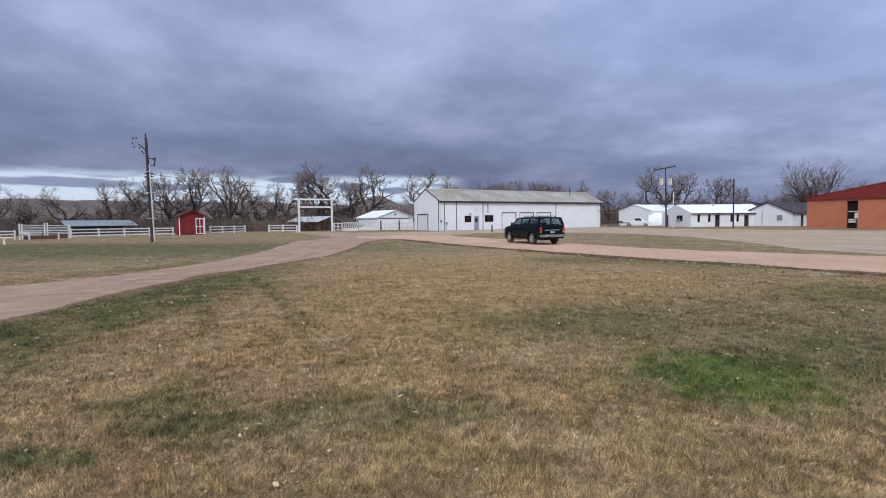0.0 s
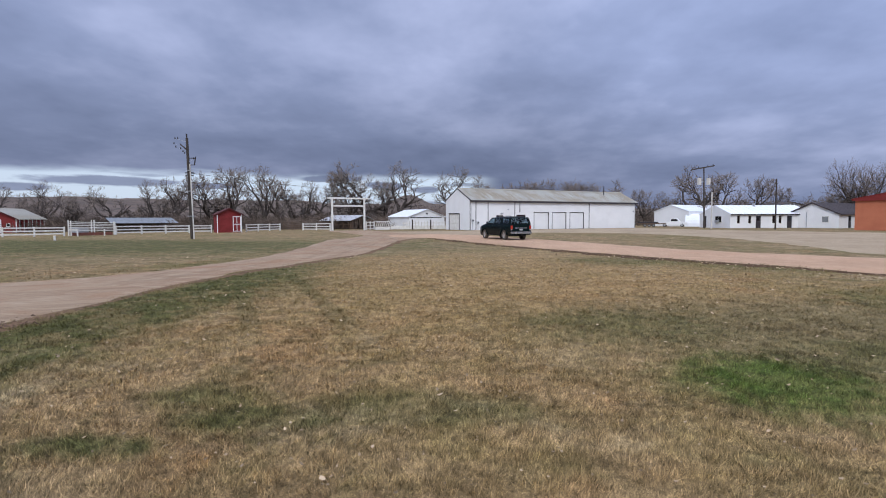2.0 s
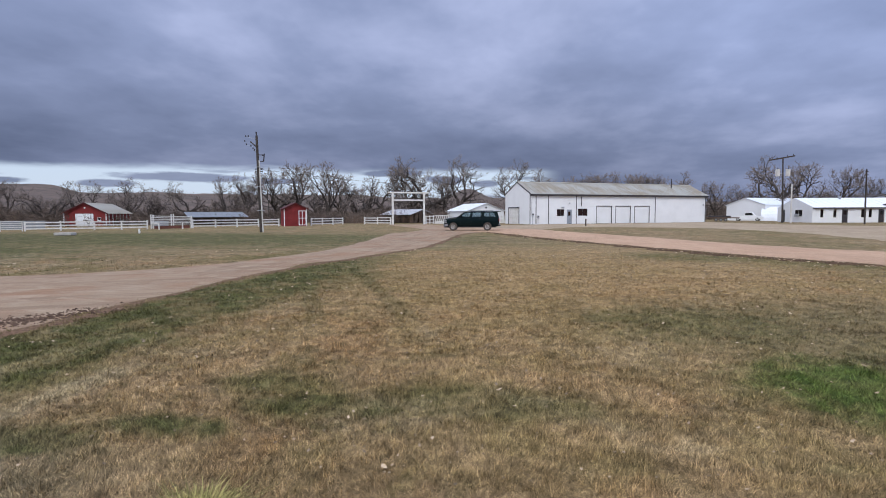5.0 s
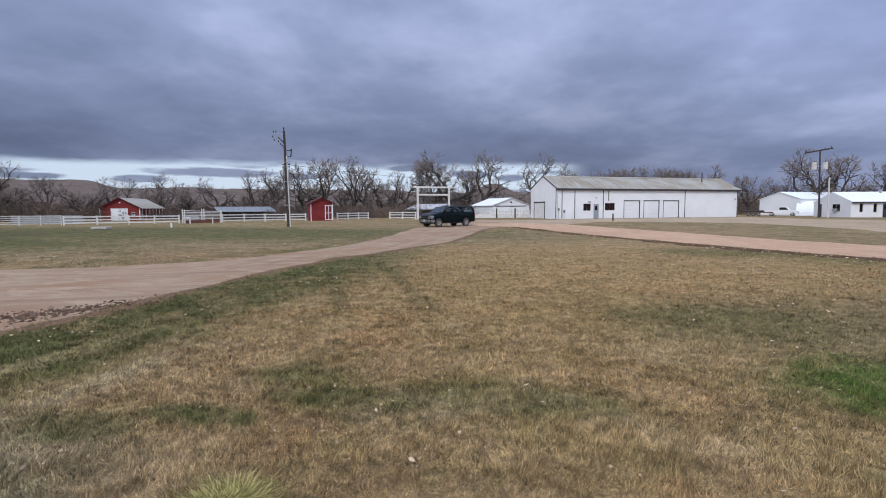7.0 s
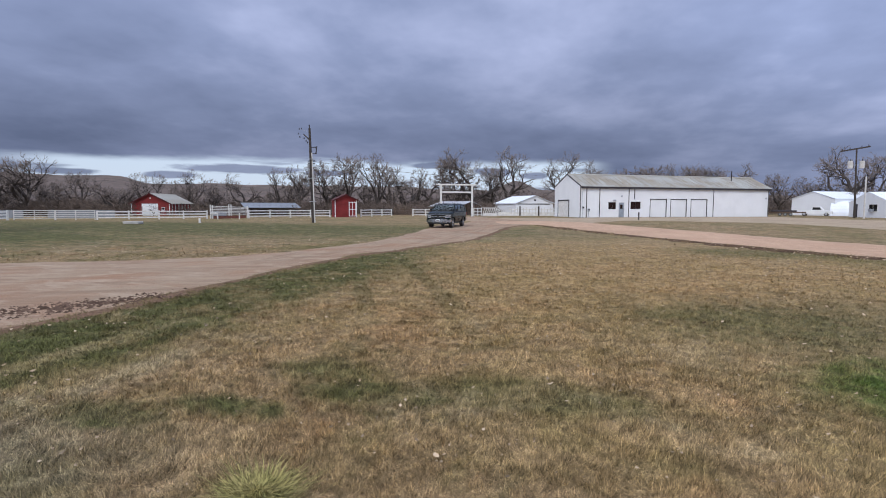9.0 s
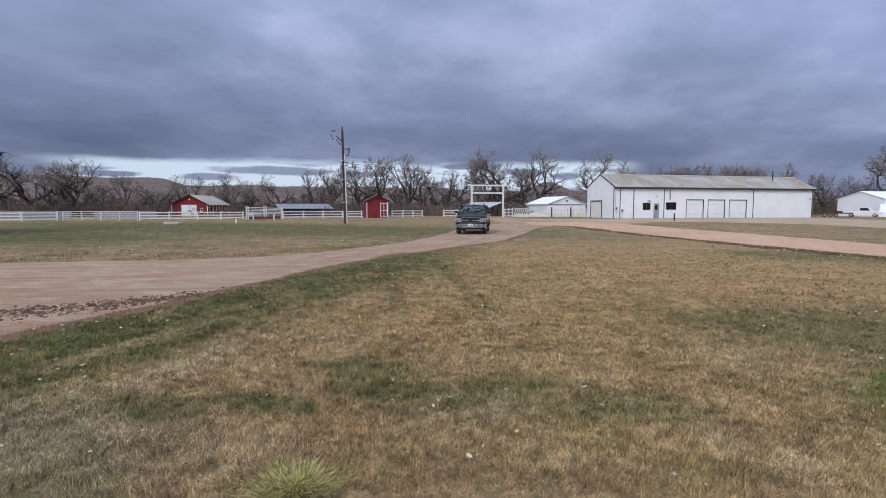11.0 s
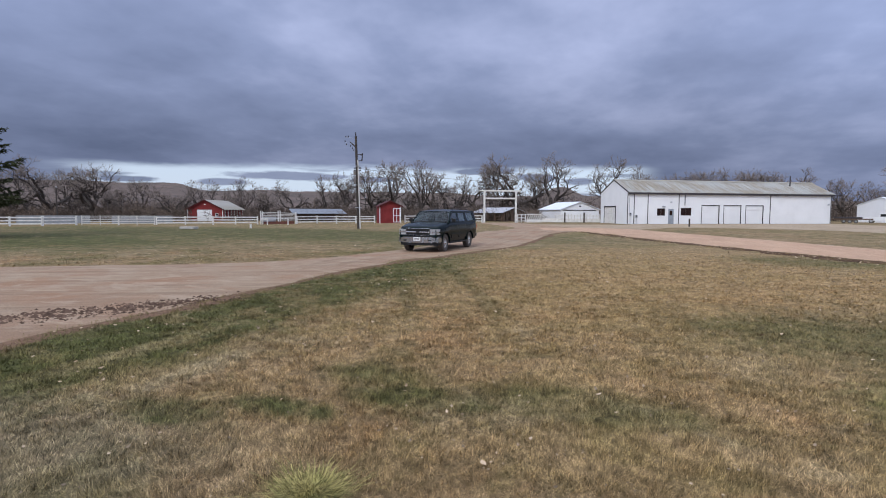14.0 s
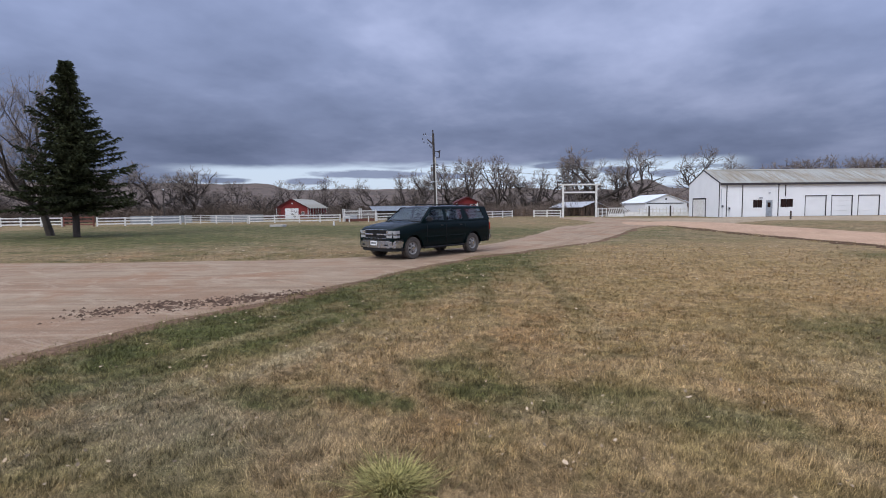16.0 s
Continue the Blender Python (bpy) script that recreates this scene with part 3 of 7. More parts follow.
def framed_window(parent, x0, x1, z0, z1, y=0.0, panes=2, frame_mat=None, t=0.06):
    """A window in a wall along x: frame, panes and sill."""
    bm = bmesh.new()
    f = 0.06
    for a, b in (((x0, z0), (x0 + f, z1)), ((x1 - f, z0), (x1, z1)), ((x0 + f, z0), (x1 - f, z0 + f)), ((x0 + f, z1 - f), (x1 - f, z1))):
        box(bm, (a[0], y - 0.02, a[1]), (b[0], y + t, b[1]))
    win = part("window", bm, frame_mat or WHITE, parent)
    w = (x1 - x0 - 2 * f) / panes
    for i in range(panes):
        part("pane", boxed((x0 + f + i * w + 0.015, y + 0.02, z0 + f), (x0 + f + (i + 1) * w - 0.015, y + 0.035, z1 - f)), DARKGLASS, win)
    part("sill", boxed((x0 - 0.04, y - 0.05, z0 - 0.05), (x1 + 0.04, y - 0.002, z0)), frame_mat or WHITE, win)
    return win


def overhead_door(parent, x0, x1, z1, y=0.0, rows=4, material=None):
    """A sectional door with a dark frame."""
    bm = bmesh.new()
    f = 0.09
    box(bm, (x0 - f, y - 0.03, 0.0), (x0, y + 0.05, z1 + f))
    box(bm, (x1, y - 0.03, 0.0), (x1 + f, y + 0.05, z1 + f))
    box(bm, (x0, y - 0.03, z1), (x1, y + 0.05, z1 + f))
    door = part("garage_door", bm, TRIM, parent, "white sectional door in a dark frame")
    hgt = z1 / rows
    for i in range(rows):
        part("panel", boxed((x0, y + 0.06, i * hgt + 0.008), (x1, y + 0.1, (i + 1) * hgt - 0.008), 0.006), WHITE, door)
    return door


def man_door(parent, x0, x1, z1, y=0.0, material=None, lite=True):
    bm = bmesh.new()
    f = 0.06
    box(bm, (x0, y - 0.02, 0), (x0 + f, y + 0.06, z1))
    box(bm, (x1 - f, y - 0.02, 0), (x1, y + 0.06, z1))
    box(bm, (x0 + f, y - 0.02, z1 - f), (x1 - f, y + 0.06, z1))
    door = part("door", bm, STEEL, parent, "grey steel door")
    part("leaf", boxed((x0 + f, y + 0.01, 0.02), (x1 - f, y + 0.05, z1 - f), 0.004), material or GREYDOOR, door)
    part("door_handle", boxed((x1 - 0.18, y - 0.05, 1.0), (x1 - 0.12, y + 0.009, 1.06), 0.01), STEEL, door)
    if lite:
        part("pane", boxed((x0 + 0.25, y - 0.004, 1.2), (x1 - 0.25, y + 0.009, z1 - 0.3)), DARKGLASS, door)
    return door


def shop():
    """The long white shop."""
    L, D, E, R = 33.3, 7.3, 4.40, 6.12
    b = thing("workshop", pose(-0.5, 76.0, 0.15, 0, 0, 31.06), "long white metal workshop with weathered tan roof and three garage doors", "workshop")
    win1, win2, door = (4.5, 5.85, 1.1, 2.2), (8.15, 9.95, 1.12, 2.28), (6.25, 7.15, 0.0, 2.1)
    garage = [(11.45, 14.35, 0.0, 2.65), (15.0, 17.9, 0.0, 2.65), (18.6, 21.6, 0.0, 2.65)]
    part("wall", pierced(bmesh.new(), L, E, 0.2, [win1, win2, door, *garage]), WHITE, b, "white metal wall")
    # gable end with its door
    bm = pierced(bmesh.new(), D - 0.4, E, 0.2, [(3.1, 6.1, 0.0, 2.35)], 0.0, 0.2)
    extruded(bm, [(0.0, 0, E), (D, 0, E), (D / 2, 0, R)], (0, 0.2, 0))
    bmesh.ops.transform(bm, matrix=pose(0, 0, 0, 0, 0, 90) @ Matrix.Scale(-1, 4, (0, 1, 0)), verts=bm.verts[:])
    bmesh.ops.recalc_face_normals(bm, faces=bm.faces[:])
    part("wall", bm, WHITE, b)
    bm = boxed((L - 0.2, 0.2, 0), (L, D - 0.2, E))
    extruded(bm, [(L - 0.2, 0, E), (L - 0.2, D, E), (L - 0.2, D / 2, R)], (0.2, 0, 0))
    part("wall", bm, WHITE, b)
    part("wall", boxed((0, D - 0.2, 0), (L, D, E)), WHITE, b)
    part("floor_slab", boxed((0.2, 0.2, -0.1), (L - 0.2, D - 0.2, 0.02)), INSIDE, b)
    k = (R - E) / (D / 2)
    slope_sheets(b, L + 0.3, 0.92, D / 2 + 0.3, -0.3, E - 0.3 * k + 0.03, (D / 2 + 0.3) * k, ROOFSTREAK)
    slope_sheets(b, L + 0.3, 1.85, -(D / 2 + 0.3), D + 0.3, E - 0.3 * k + 0.03, (D / 2 + 0.3) * k, ROOFSTREAK)
    part("ridge_cap", extruded(bmesh.new(), [(-0.02, D / 2 - 0.25, R + 0.0), (-0.02, D / 2, R + 0.16), (-0.02, D / 2 + 0.25, R + 0.0)], (L + 0.3, 0, 0)), ROOFGREY, b)
    part("fascia", boxed((0, -0.32, E - 0.36), (L + 0.28, -0.305, E - 0.10)), TRIM, b, "dark eave trim")
    for y0, s in ((-0.3, 1), (D + 0.3, -1)):
        bm = bmesh.new()
        run = D / 2 + 0.3
        extruded(bm, [(-0.06, y0, E - 0.3 * k - 0.02), (-0.06, y0 + s * run, E - 0.3 * k - 0.02 + run * k), (-0.06, y0 + s * run, E - 0.3 * k + 0.14 + run * k), (-0.06, y0, E - 0.3 * k + 0.14)], (0.05, 0, 0))
        part("rake_trim", bm, TRIM, b, "dark rake trim")
    for x, z1 in ((0.0, E), (0.98, E - 0.15), (3.06, E - 0.15), (7.83, E - 0.15), (22.65, E - 0.1), (33.14, E - 0.1)):
        part("seam_strip", boxed((x, -0.03, 0.02), (x + 0.11, -0.003, z1 - 0.02)), TRIM, b, "dark wall seam")
    framed_window(b, *win1, 0.03)
    framed_window(b, *win2, 0.03)
    part("wall_vent", boxed((5.3, -0.12, 2.3), (5.75, -0.004, 2.5)), STEEL, b)
    man_door(b, *door[:2], 2.1, 0.03)
    for g in garage:
        overhead_door(b, g[0] + 0.09, g[1] - 0.09, 2.56, 0.02)
    # door in the gable, turned to the short side
    d = part("garage_door", boxed((-0.035, 2.93, 0), (-0.004, 3.1, 2.5)), TRIM, b, "white roll-up door in a dark frame")
    part("frame_post", boxed((-0.035, 6.1, 0), (-0.004, 6.27, 2.5)), TRIM, d)
    part("frame_head", boxed((-0.035, 3.1, 2.35), (-0.004, 6.1, 2.5)), TRIM, d)
    for i in range(5):
        part("panel", boxed((0.04, 3.1, i * 0.47 + 0.006), (0.08, 6.1, (i + 1) * 0.47 - 0.006), 0.005), OFFWHITE, d)
    # electric meters and pipes by the corner
    for x, z in ((0.45, 1.35), (1.35, 1.05)):
        bm = boxed((x - 0.14, -0.16, z - 0.2), (x + 0.14, -0.004, z + 0.2), 0.02)
        m = part("meter_box", bm, STEEL, b, "grey electric meter box")
        part("dial", tube(bmesh.new(), (x, -0.2, z + 0.05), (x, -0.162, z + 0.05), 0.09, 0.09, 10), DARKGLASS, m)
        part("conduit", tube(bmesh.new(), (x, -0.07, 0.0), (x, -0.07, z - 0.2), 0.03, 0.03, 6), STEEL, m)
    part("conduit", tube(bmesh.new(), (0.3, -0.06, 1.55), (0.3, -0.06, 3.6), 0.03, 0.03, 6), STEEL, b)
    part("downpipe", boxed((8.75, -0.08, 2.6), (8.83, -0.004, 4.0)), TRIM, b)
    part("wall_lamp", boxed((6.55, -0.18, 2.95), (6.75, -0.004, 3.1), 0.02), STEEL, b)
    part("wall_lamp", boxed((32.6, -0.18, 2.7), (32.8, -0.004, 2.95), 0.02), STEEL, b)
    part("stove_pipe", tube(bmesh.new(), (28.3, D / 2 - 1.2, R - 0.8), (28.3, D / 2 - 1.2, R + 1.0), 0.08, 0.08, 8), TRIM, b, "thin dark flue pipe")


def make_streaked():
    """Sheet roof, pale grey to tan, with rust running down each sheet."""
    m = bpy.data.materials.new("streaked_sheet_roof")
    m.use_nodes = True
    k = Net(m.node_tree)
    o = k.n("ShaderNodeObjectInfo").outputs["Random"]
    pos = k.n("ShaderNodeTexCoord").outputs["Object"]
    x, y, z = k.xyz(pos)
    v = k.comb(k.math("ADD", k.math("MULTIPLY", x, 5.0), k.math("MULTIPLY", o, 91.0)), k.math("MULTIPLY", y, 0.35), 0.0)
    s = k.noise(v, 1.0, 4, 0.6)
    f = k.noise(pos, 18, 3, 0.6)
    patch = k.noise(k.n("ShaderNodeNewGeometry").outputs["Position"], 0.33, 3, 0.6)
    s = k.math("ADD", k.math("MULTIPLY", s, 0.55), k.math("MULTIPLY", patch, 0.45))
    col = k.mix(k.step(s, 0.42, 0.60), (0.35, 0.345, 0.315), (0.245, 0.205, 0.145))
    w = k.math("MULTIPLY", k.step(o, 0, 1, 0.93, 1.05), k.step(f, 0.3, 0.7, 0.92, 1.08))
    col = k.mix(1.0, col, k.comb(w, w, w), "MULTIPLY")
    p = k.n("ShaderNodeBsdfPrincipled")
    k.put(p.inputs["Base Color"], col)
    p.inputs["Roughness"].default_value = 0.6
    k.put(k.n("ShaderNodeOutputMaterial").inputs[0], p.outputs[0])
    return m


ROOFSTREAK = make_streaked()
shop()


def gable_house(name, m, label, category, W, D, E, R, wall, roof, ends, front=(), over=0.25, trim=None, sheet_w=1.2):
    """A gabled building. Its gable is in the x-z plane at y = 0, W wide; it runs D back. ends: holes in the gable, front: holes in the wall at x = W (as y0, y1, z0, z1)."""
    b = thing(name, m, label, category)
    bm = pierced(bmesh.new(), W, E, 0.15, list(ends))
    extruded(bm, [(0, 0, E), (W, 0, E), (W / 2, 0, R)], (0, 0.15, 0))
    part("wall", bm, wall, b)
    bm = pierced(bmesh.new(), D - 0.3, E, 0.15, list(front), 0.0, 0.15)
    bmesh.ops.transform(bm, matrix=Matrix.Translation((W, 0, 0)) @ pose(0, 0, 0, 0, 0, 90), verts=bm.verts[:])
    part("wall", bm, wall, b)
    part("wall", boxed((0, 0.15, 0), (0.15, D - 0.15, E)), wall, b)
    bm = boxed((0, D - 0.15, 0), (W, D, E))
    extruded(bm, [(0, D - 0.15, E), (W, D - 0.15, E), (W / 2, D - 0.15, R)], (0, 0.15, 0))
    part("wall", bm, wall, b)
    part("floor_slab", boxed((0.15, 0.15, -0.1), (W - 0.15, D - 0.15, 0.02)), INSIDE, b)
    k = (R - E) / (W / 2)
    run = W / 2 + over
    n = max(2, round((D + 2 * over) / sheet_w))
    w = (D + 2 * over) / n
    for s in (0, 1):
        x0 = -over if s == 0 else W + over
        d = run if s == 0 else -run
        z0 = E - over * k + 0.01
        bm = bmesh.new()
        extruded(bm, [(x0, 0.004, z0), (x0 + d, 0.004, z0 + run * k), (x0 + d, 0.004, z0 + run * k + 0.06), (x0, 0.004, z0 + 0.06)], (0, w - 0.008, 0))
        first = part("roof_sheet", bm, roof, b)
        first.matrix_basis = pose(0, -over, 0)
        for i in range(1, n):
            again(first, pose(0, -over + i * w, 0))
        if trim:
            bm = bmesh.new()
            extruded(bm, [(x0, -over - 0.05, z0 - 0.08), (x0 + d, -over - 0.05, z0 + run * k - 0.08), (x0 + d, -over - 0.05, z0 + run * k + 0.09), (x0, -over - 0.05, z0 + 0.09)], (0, 0.045, 0))
            part("rake_trim", bm, trim, b)
    return b


def quonset():
    b = thing("quonset_shed", pose(47.0, 101.2, 0.1, 0, 0, 62), "small white curved-roof storage shed", "shed")
    n, rr = 12, 2.3
    bm = bmesh.new()
    outer = [(rr + 0.1 + rr * math.cos(math.pi * i / n), 0, 2.55 * math.sin(math.pi * i / n)) for i in range(n + 1)]
    inner = [(rr + 0.1 + (rr - 0.1) * math.cos(math.pi * i / n), 0, 2.45 * math.sin(math.pi * i / n)) for i in range(n + 1)]
    extruded(bm, outer + inner[::-1], (0, 7.0, 0))
    part("shell", bm, ROOFWHITE, b)
    part("end_wall", extruded(bmesh.new(), [(p[0], 6.9, p[2]) for p in inner], (0, 0.08, 0)), INSIDE, b)


def small_buildings():
    # white gabled shed behind the plank fence, same lie as the shop
    b = gable_house("garage", pose(-11.0, 89.3, 0.1, 0, 0, 31), "small white gabled garage with a white roof", "garage", 6.9, 9.4, 2.1, 3.35, WHITE, ROOFWHITE, [(0.6, 6.0, 0.0, 1.9)], sheet_w=0.95)
    d = part("sliding_door", boxed((0.5, -0.05, 0.05), (3.3, -0.004, 1.88), 0.01), WHITE, b)
    part("sliding_door", boxed((3.32, -0.05, 0.05), (6.1, -0.004, 1.88), 0.01), WHITE, b)
    part("door_track", boxed((0.3, -0.1, 1.9), (6.3, -0.052, 2.02)), TRIM, b, "dark sliding door track")
    part("gable_vent", boxed((3.3, -0.05, 2.5), (3.6, -0.004, 2.75)), TRIM, b)
    # open stock shed behind the gateway
    s = thing("stock_shed", pose(-25.7, 88.3, 0.1, 0, 0, -28.6), "open stock shed of brown boards with grey sheet roof", "shed")
    L, D, E, R = 6.4, 6.0, 1.45, 2.35
    for i in range(5):
        x = 0.08 + i * (L - 0.3) / 4
        part("post", boxed((x, 0.1, 0), (x + 0.16, 0.26, E + 0.02)), BOARD, s)
    for i in range(22):
        x = i * L / 22
        part("board", boxed((x + 0.015, D - 0.2, 0), (x + L / 22 - 0.015, D - 0.15, E)), BOARD, s)
    for i in range(20):
        y = 0.3 + i * (D - 0.5) / 20
        top = E + (R - E) * (1 - abs(y - D / 2) / (D / 2))
        if i % 4 != 2:
            part("board", boxed((L - 0.06, y + 0.012, 0), (L, y + (D - 0.5) / 20 - 0.012, top)), BOARD, s)
    for z in (0.35, 0.75):
        part("rail", boxed((0.3, 0.14, z), (L - 0.2, 0.2, z + 0.12)), BOARD, s)
    for y0, r in ((-0.3, D / 2 + 0.3), (D + 0.3, -D / 2 - 0.3)):
        bm = extruded(bmesh.new(), [(0, y0, E), (0, y0 + r, R), (0, y0 + r, R + 0.05), (0, y0, E + 0.05)], (0.78, 0, 0))
        f = part("roof_sheet", bm, PALEROOF, s)
        f.matrix_basis = pose(-0.4, 0, 0)
        for i in range(1, 9):
            again(f, pose(-0.4 + i * 0.8, 0, 0))
    # red barn
    b = gable_house("barn", pose(-65.4, 64.4, 0.05, 0, 0, 23.5), "red wooden barn with white doors and grey roof", "barn", 5.4, 10.4, 1.98, 3.4, RED, ROOFGREY, [(1.45, 3.75, 0.0, 1.9), (4.25, 4.7, 0.9, 1.35)], [(1.0 + i * 1.5, 1.9 + i * 1.5, 0.5, 1.55) for i in range(6)], 0.3, DARKRED, 0.9)
    for x in (1.46, 2.62):
        d = part("barn_door", boxed((x, -0.03, 0.03), (x + 1.12, 0.04, 1.88), 0.01), WHITE, b, "white barn door leaf")
        part("latch", boxed((x + (1.0 if x < 2 else 0.04), -0.05, 0.9), (x + (1.08 if x < 2 else 0.12), -0.032, 1.05)), TRIM, d)
    framed_window(b, 4.25, 4.7, 0.9, 1.35, 0.02, 1)
    for x in (-0.02, 5.3):
        part("corner_board", boxed((x, -0.03, 0), (x + 0.12, -0.003, 1.95)), WHITE, b)
    part("barn_lamp", tube(bmesh.new(), (2.7, -0.1, 2.72), (2.7, -0.004, 2.72), 0.1, 0.1, 10), WHITE, b, "round white barn lamp")
    for i in range(7):
        part("stall_post", boxed((5.4, 0.85 + i * 1.5, 0), (5.46, 1.0 + i * 1.5, 1.9)), OFFWHITE, b)
    # small red shed
    b = gable_house("garden_shed", pose(-32.5, 65.3, 0.14, 0, 0, 36), "small red wooden shed with white-trimmed door", "shed", 2.95, 2.6, 2.35, 3.05, RED, DARKRED, [(1.95, 2.8, 0.15, 2.0)], over=0.22, trim=DARKRED, sheet_w=0.8)
    d = part("door", boxed((1.97, 0.02, 0.17), (2.78, 0.06, 1.98)), RED, b, "red door with white frame")
    for a, c in (((1.88, 0.12), (1.97, 2.08)), ((2.78, 0.12), (2.87, 2.08)), ((1.97, 1.99), (2.78, 2.08)), ((1.97, 0.12), (2.78, 0.2)), ((1.97, 1.02), (2.78, 1.1)), ((2.34, 0.2), (2.41, 1.99))):
        part("door_trim", boxed((a[0], -0.035, a[1]), (c[0], -0.003, c[1])), WHITE, d)
    for x in (-0.03, 2.88):
        part("corner_board", boxed((x, -0.033, 0), (x + 0.1, -0.003, 2.3)), WHITE, b)
    for i in range(9):
        part("batten", boxed((0.12 + i * 0.205, -0.016, 0.05), (0.14 + i * 0.205, -0.002, 2.33)), RED, b)
    # long low shelter with a blue-grey roof
    s = thing("stock_shelter", pose(-50.5, 71.0, 0.12, 0, 0, 46), "long low open shelter with a blue-grey sheet roof", "shelter")
    for i in range(6):
        part("post", boxed((0.1 + i * 1.66, 0.2, 0), (0.24 + i * 1.66, 0.34, 1.22)), BOARD, s)
        part("post", boxed((0.1 + i * 1.66, 3.0, 0), (0.24 + i * 1.66, 3.14, 1.9)), BOARD, s)
    part("back_wall", boxed((0, 3.16, 0), (8.7, 3.22, 1.85)), BOARD, s)
    bm = extruded(bmesh.new(), [(0, 0, 1.2), (0, 3.5, 1.98), (0, 3.5, 2.03), (0, 0, 1.25)], (0.86, 0, 0))
    f = part("roof_sheet", bm, ROOFBLUE, s)
    f.matrix_basis = pose(-0.1, 0, 0)
    for i in range(1, 10):
        again(f, pose(-0.1 + i * 0.88, 0, 0))
    # low white house
    L, D, E, R = 13.8, 8.6, 2.3, 3.75
    wins = [(1.12, 1.68), (3.02, 3.58), (7.07, 7.63), (8.17, 8.73)]
    doors = [(4.3, 5.2), (9.6, 10.5)]
    b = thing("bunkhouse", pose(41.0, 86.8, 0.12, 0, 0, 8), "low white bunkhouse with a white metal roof", "house")
    holes = [(a, c, 0.75, 2.05) for a, c in wins] + [(a, c, 0.0, 2.02) for a, c in doors]
    part("wall", pierced(bmesh.new(), L, E, 0.15, holes), WHITE, b)
    for w in wins:
        framed_window(b, w[0], w[1], 0.75, 2.05, 0.03, 1, OFFWHITE)
    for d in doors:
        man_door(b, d[0], d[1], 2.02, 0.03, TRIM)
    for x0 in (0.0, L - 0.15):
        bm = boxed((x0, 0.15, 0), (x0 + 0.15, D, E))
        extruded(bm, [(x0, 0, E), (x0, D, E), (x0, D / 2, R)], (0.15, 0, 0))
        part("wall", bm, WHITE, b)
    part("wall", boxed((0.15, D - 0.15, 0), (L - 0.15, D, E)), WHITE, b)
    slope_sheets(b, L + 0.5, 0.95, D / 2 + 0.3, -0.3, E - 0.09, (D / 2 + 0.3) * (R - E) / (D / 2), ROOFWHITE)
    slope_sheets(b, L + 0.5, 1.9, -(D / 2 + 0.3), D + 0.3, E - 0.09, (D / 2 + 0.3) * (R - E) / (D / 2), ROOFWHITE)
    part("fascia", boxed((-0.1, -0.33, E - 0.2), (L + 0.3, -0.305, E - 0.03)), TRIM, b)
    w = part("window", boxed((-0.05, 2.2, 0.9), (-0.003, 4.0, 2.0)), OFFWHITE, b)
    for i in range(2):
        part("pane", boxed((-0.06, 2.27 + i * 0.85, 0.97), (-0.052, 3.06 + i * 0.85, 1.93)), DARKGLASS, w)
    part("air_conditioner", boxed((-0.4, 2.9, 0.9), (-0.062, 3.6, 1.3), 0.02), STEEL, b)
    part("side_door", boxed((-0.04, 6.6, 0), (-0.003, 7.5, 2.0)), TRIM, b)
    part("roof_vent", tube(bmesh.new(), (6.5, D / 2 - 0.6, R - 0.3), (6.5, D / 2 - 0.6, R + 0.35), 0.18, 0.18, 8), STEEL, b)
    # grey-white shed behind
    gable_house("machine_shed", pose(37.6, 112.2, 0.1, 0, 0, -59), "pale grey-white metal machine shed", "shed", 8.2, 12, 3.0, 4.3, WHITE, ROOFWHITE, [], over=0.15)
    # white house with the dark roof
    b = thing("white_house", pose(55.4, 83.3, 0.1, 0, 0, 31), "white house with a dark brown roof", "house")
    L, D, E, R = 12.0, 7.6, 2.25, 3.95
    part("wall", pierced(bmesh.new(), L, E, 0.15, [(2.6, 3.5, 0.0, 2.0)]), WHITE, b)
    man_door(b, 2.6, 3.5, 2.0, 0.03, TRIM)
    for x0 in (0.0, L - 0.15):
        bm = boxed((x0, 0.15, 0), (x0 + 0.15, D - 0.15, E))
        extruded(bm, [(x0, 0, E), (x0, D, E), (x0, D / 2, R)], (0.15, 0, 0))
        part("wall", bm, WHITE, b)
    part("wall", boxed((0, D - 0.15, 0), (L, D, E)), WHITE, b)
    kk = (R - E) / (D / 2)
    slope_sheets(b, L + 0.6, 1.0, D / 2 + 0.4, -0.4, E - 0.4 * kk + 0.01, (D / 2 + 0.4) * kk, ROOFDARK, 0.08)
    slope_sheets(b, L + 0.6, 2.0, -(D / 2 + 0.4), D + 0.4, E - 0.4 * kk + 0.01, (D / 2 + 0.4) * kk, ROOFDARK, 0.08)
    for y0, s in ((-0.4, 1), (D + 0.4, -1)):
        run = D / 2 + 0.4
        part("rake_trim", extruded(bmesh.new(), [(-0.28, y0, E - 0.4 * kk - 0.05), (-0.28, y0 + s * run, R - 0.05), (-0.28, y0 + s * run, R + 0.14), (-0.28, y0, E - 0.4 * kk + 0.14)], (0.26, 0, 0)), ROOFDARK, b)
    w = part("window", boxed((-0.05, 1.4, 0.9), (-0.003, 2.4, 1.9)), OFFWHITE, b)
    part("pane", boxed((-0.06, 1.48, 0.98), (-0.052, 2.32, 1.82)), DULL, w)
    part("gas_pipe", tube(bmesh.new(), (-0.08, 4.6, 0), (-0.08, 4.6, 2.6), 0.05, 0.05, 6), STEEL, b)
    # long dark roof farther back
    gable_house("long_house", pose(58.0, 112, 0.1, 0, 0, 12), "long white house under a dark roof", "house", 16, 9, 3.2, 4.9, WHITE, ROOFDARK, [], over=0.5)


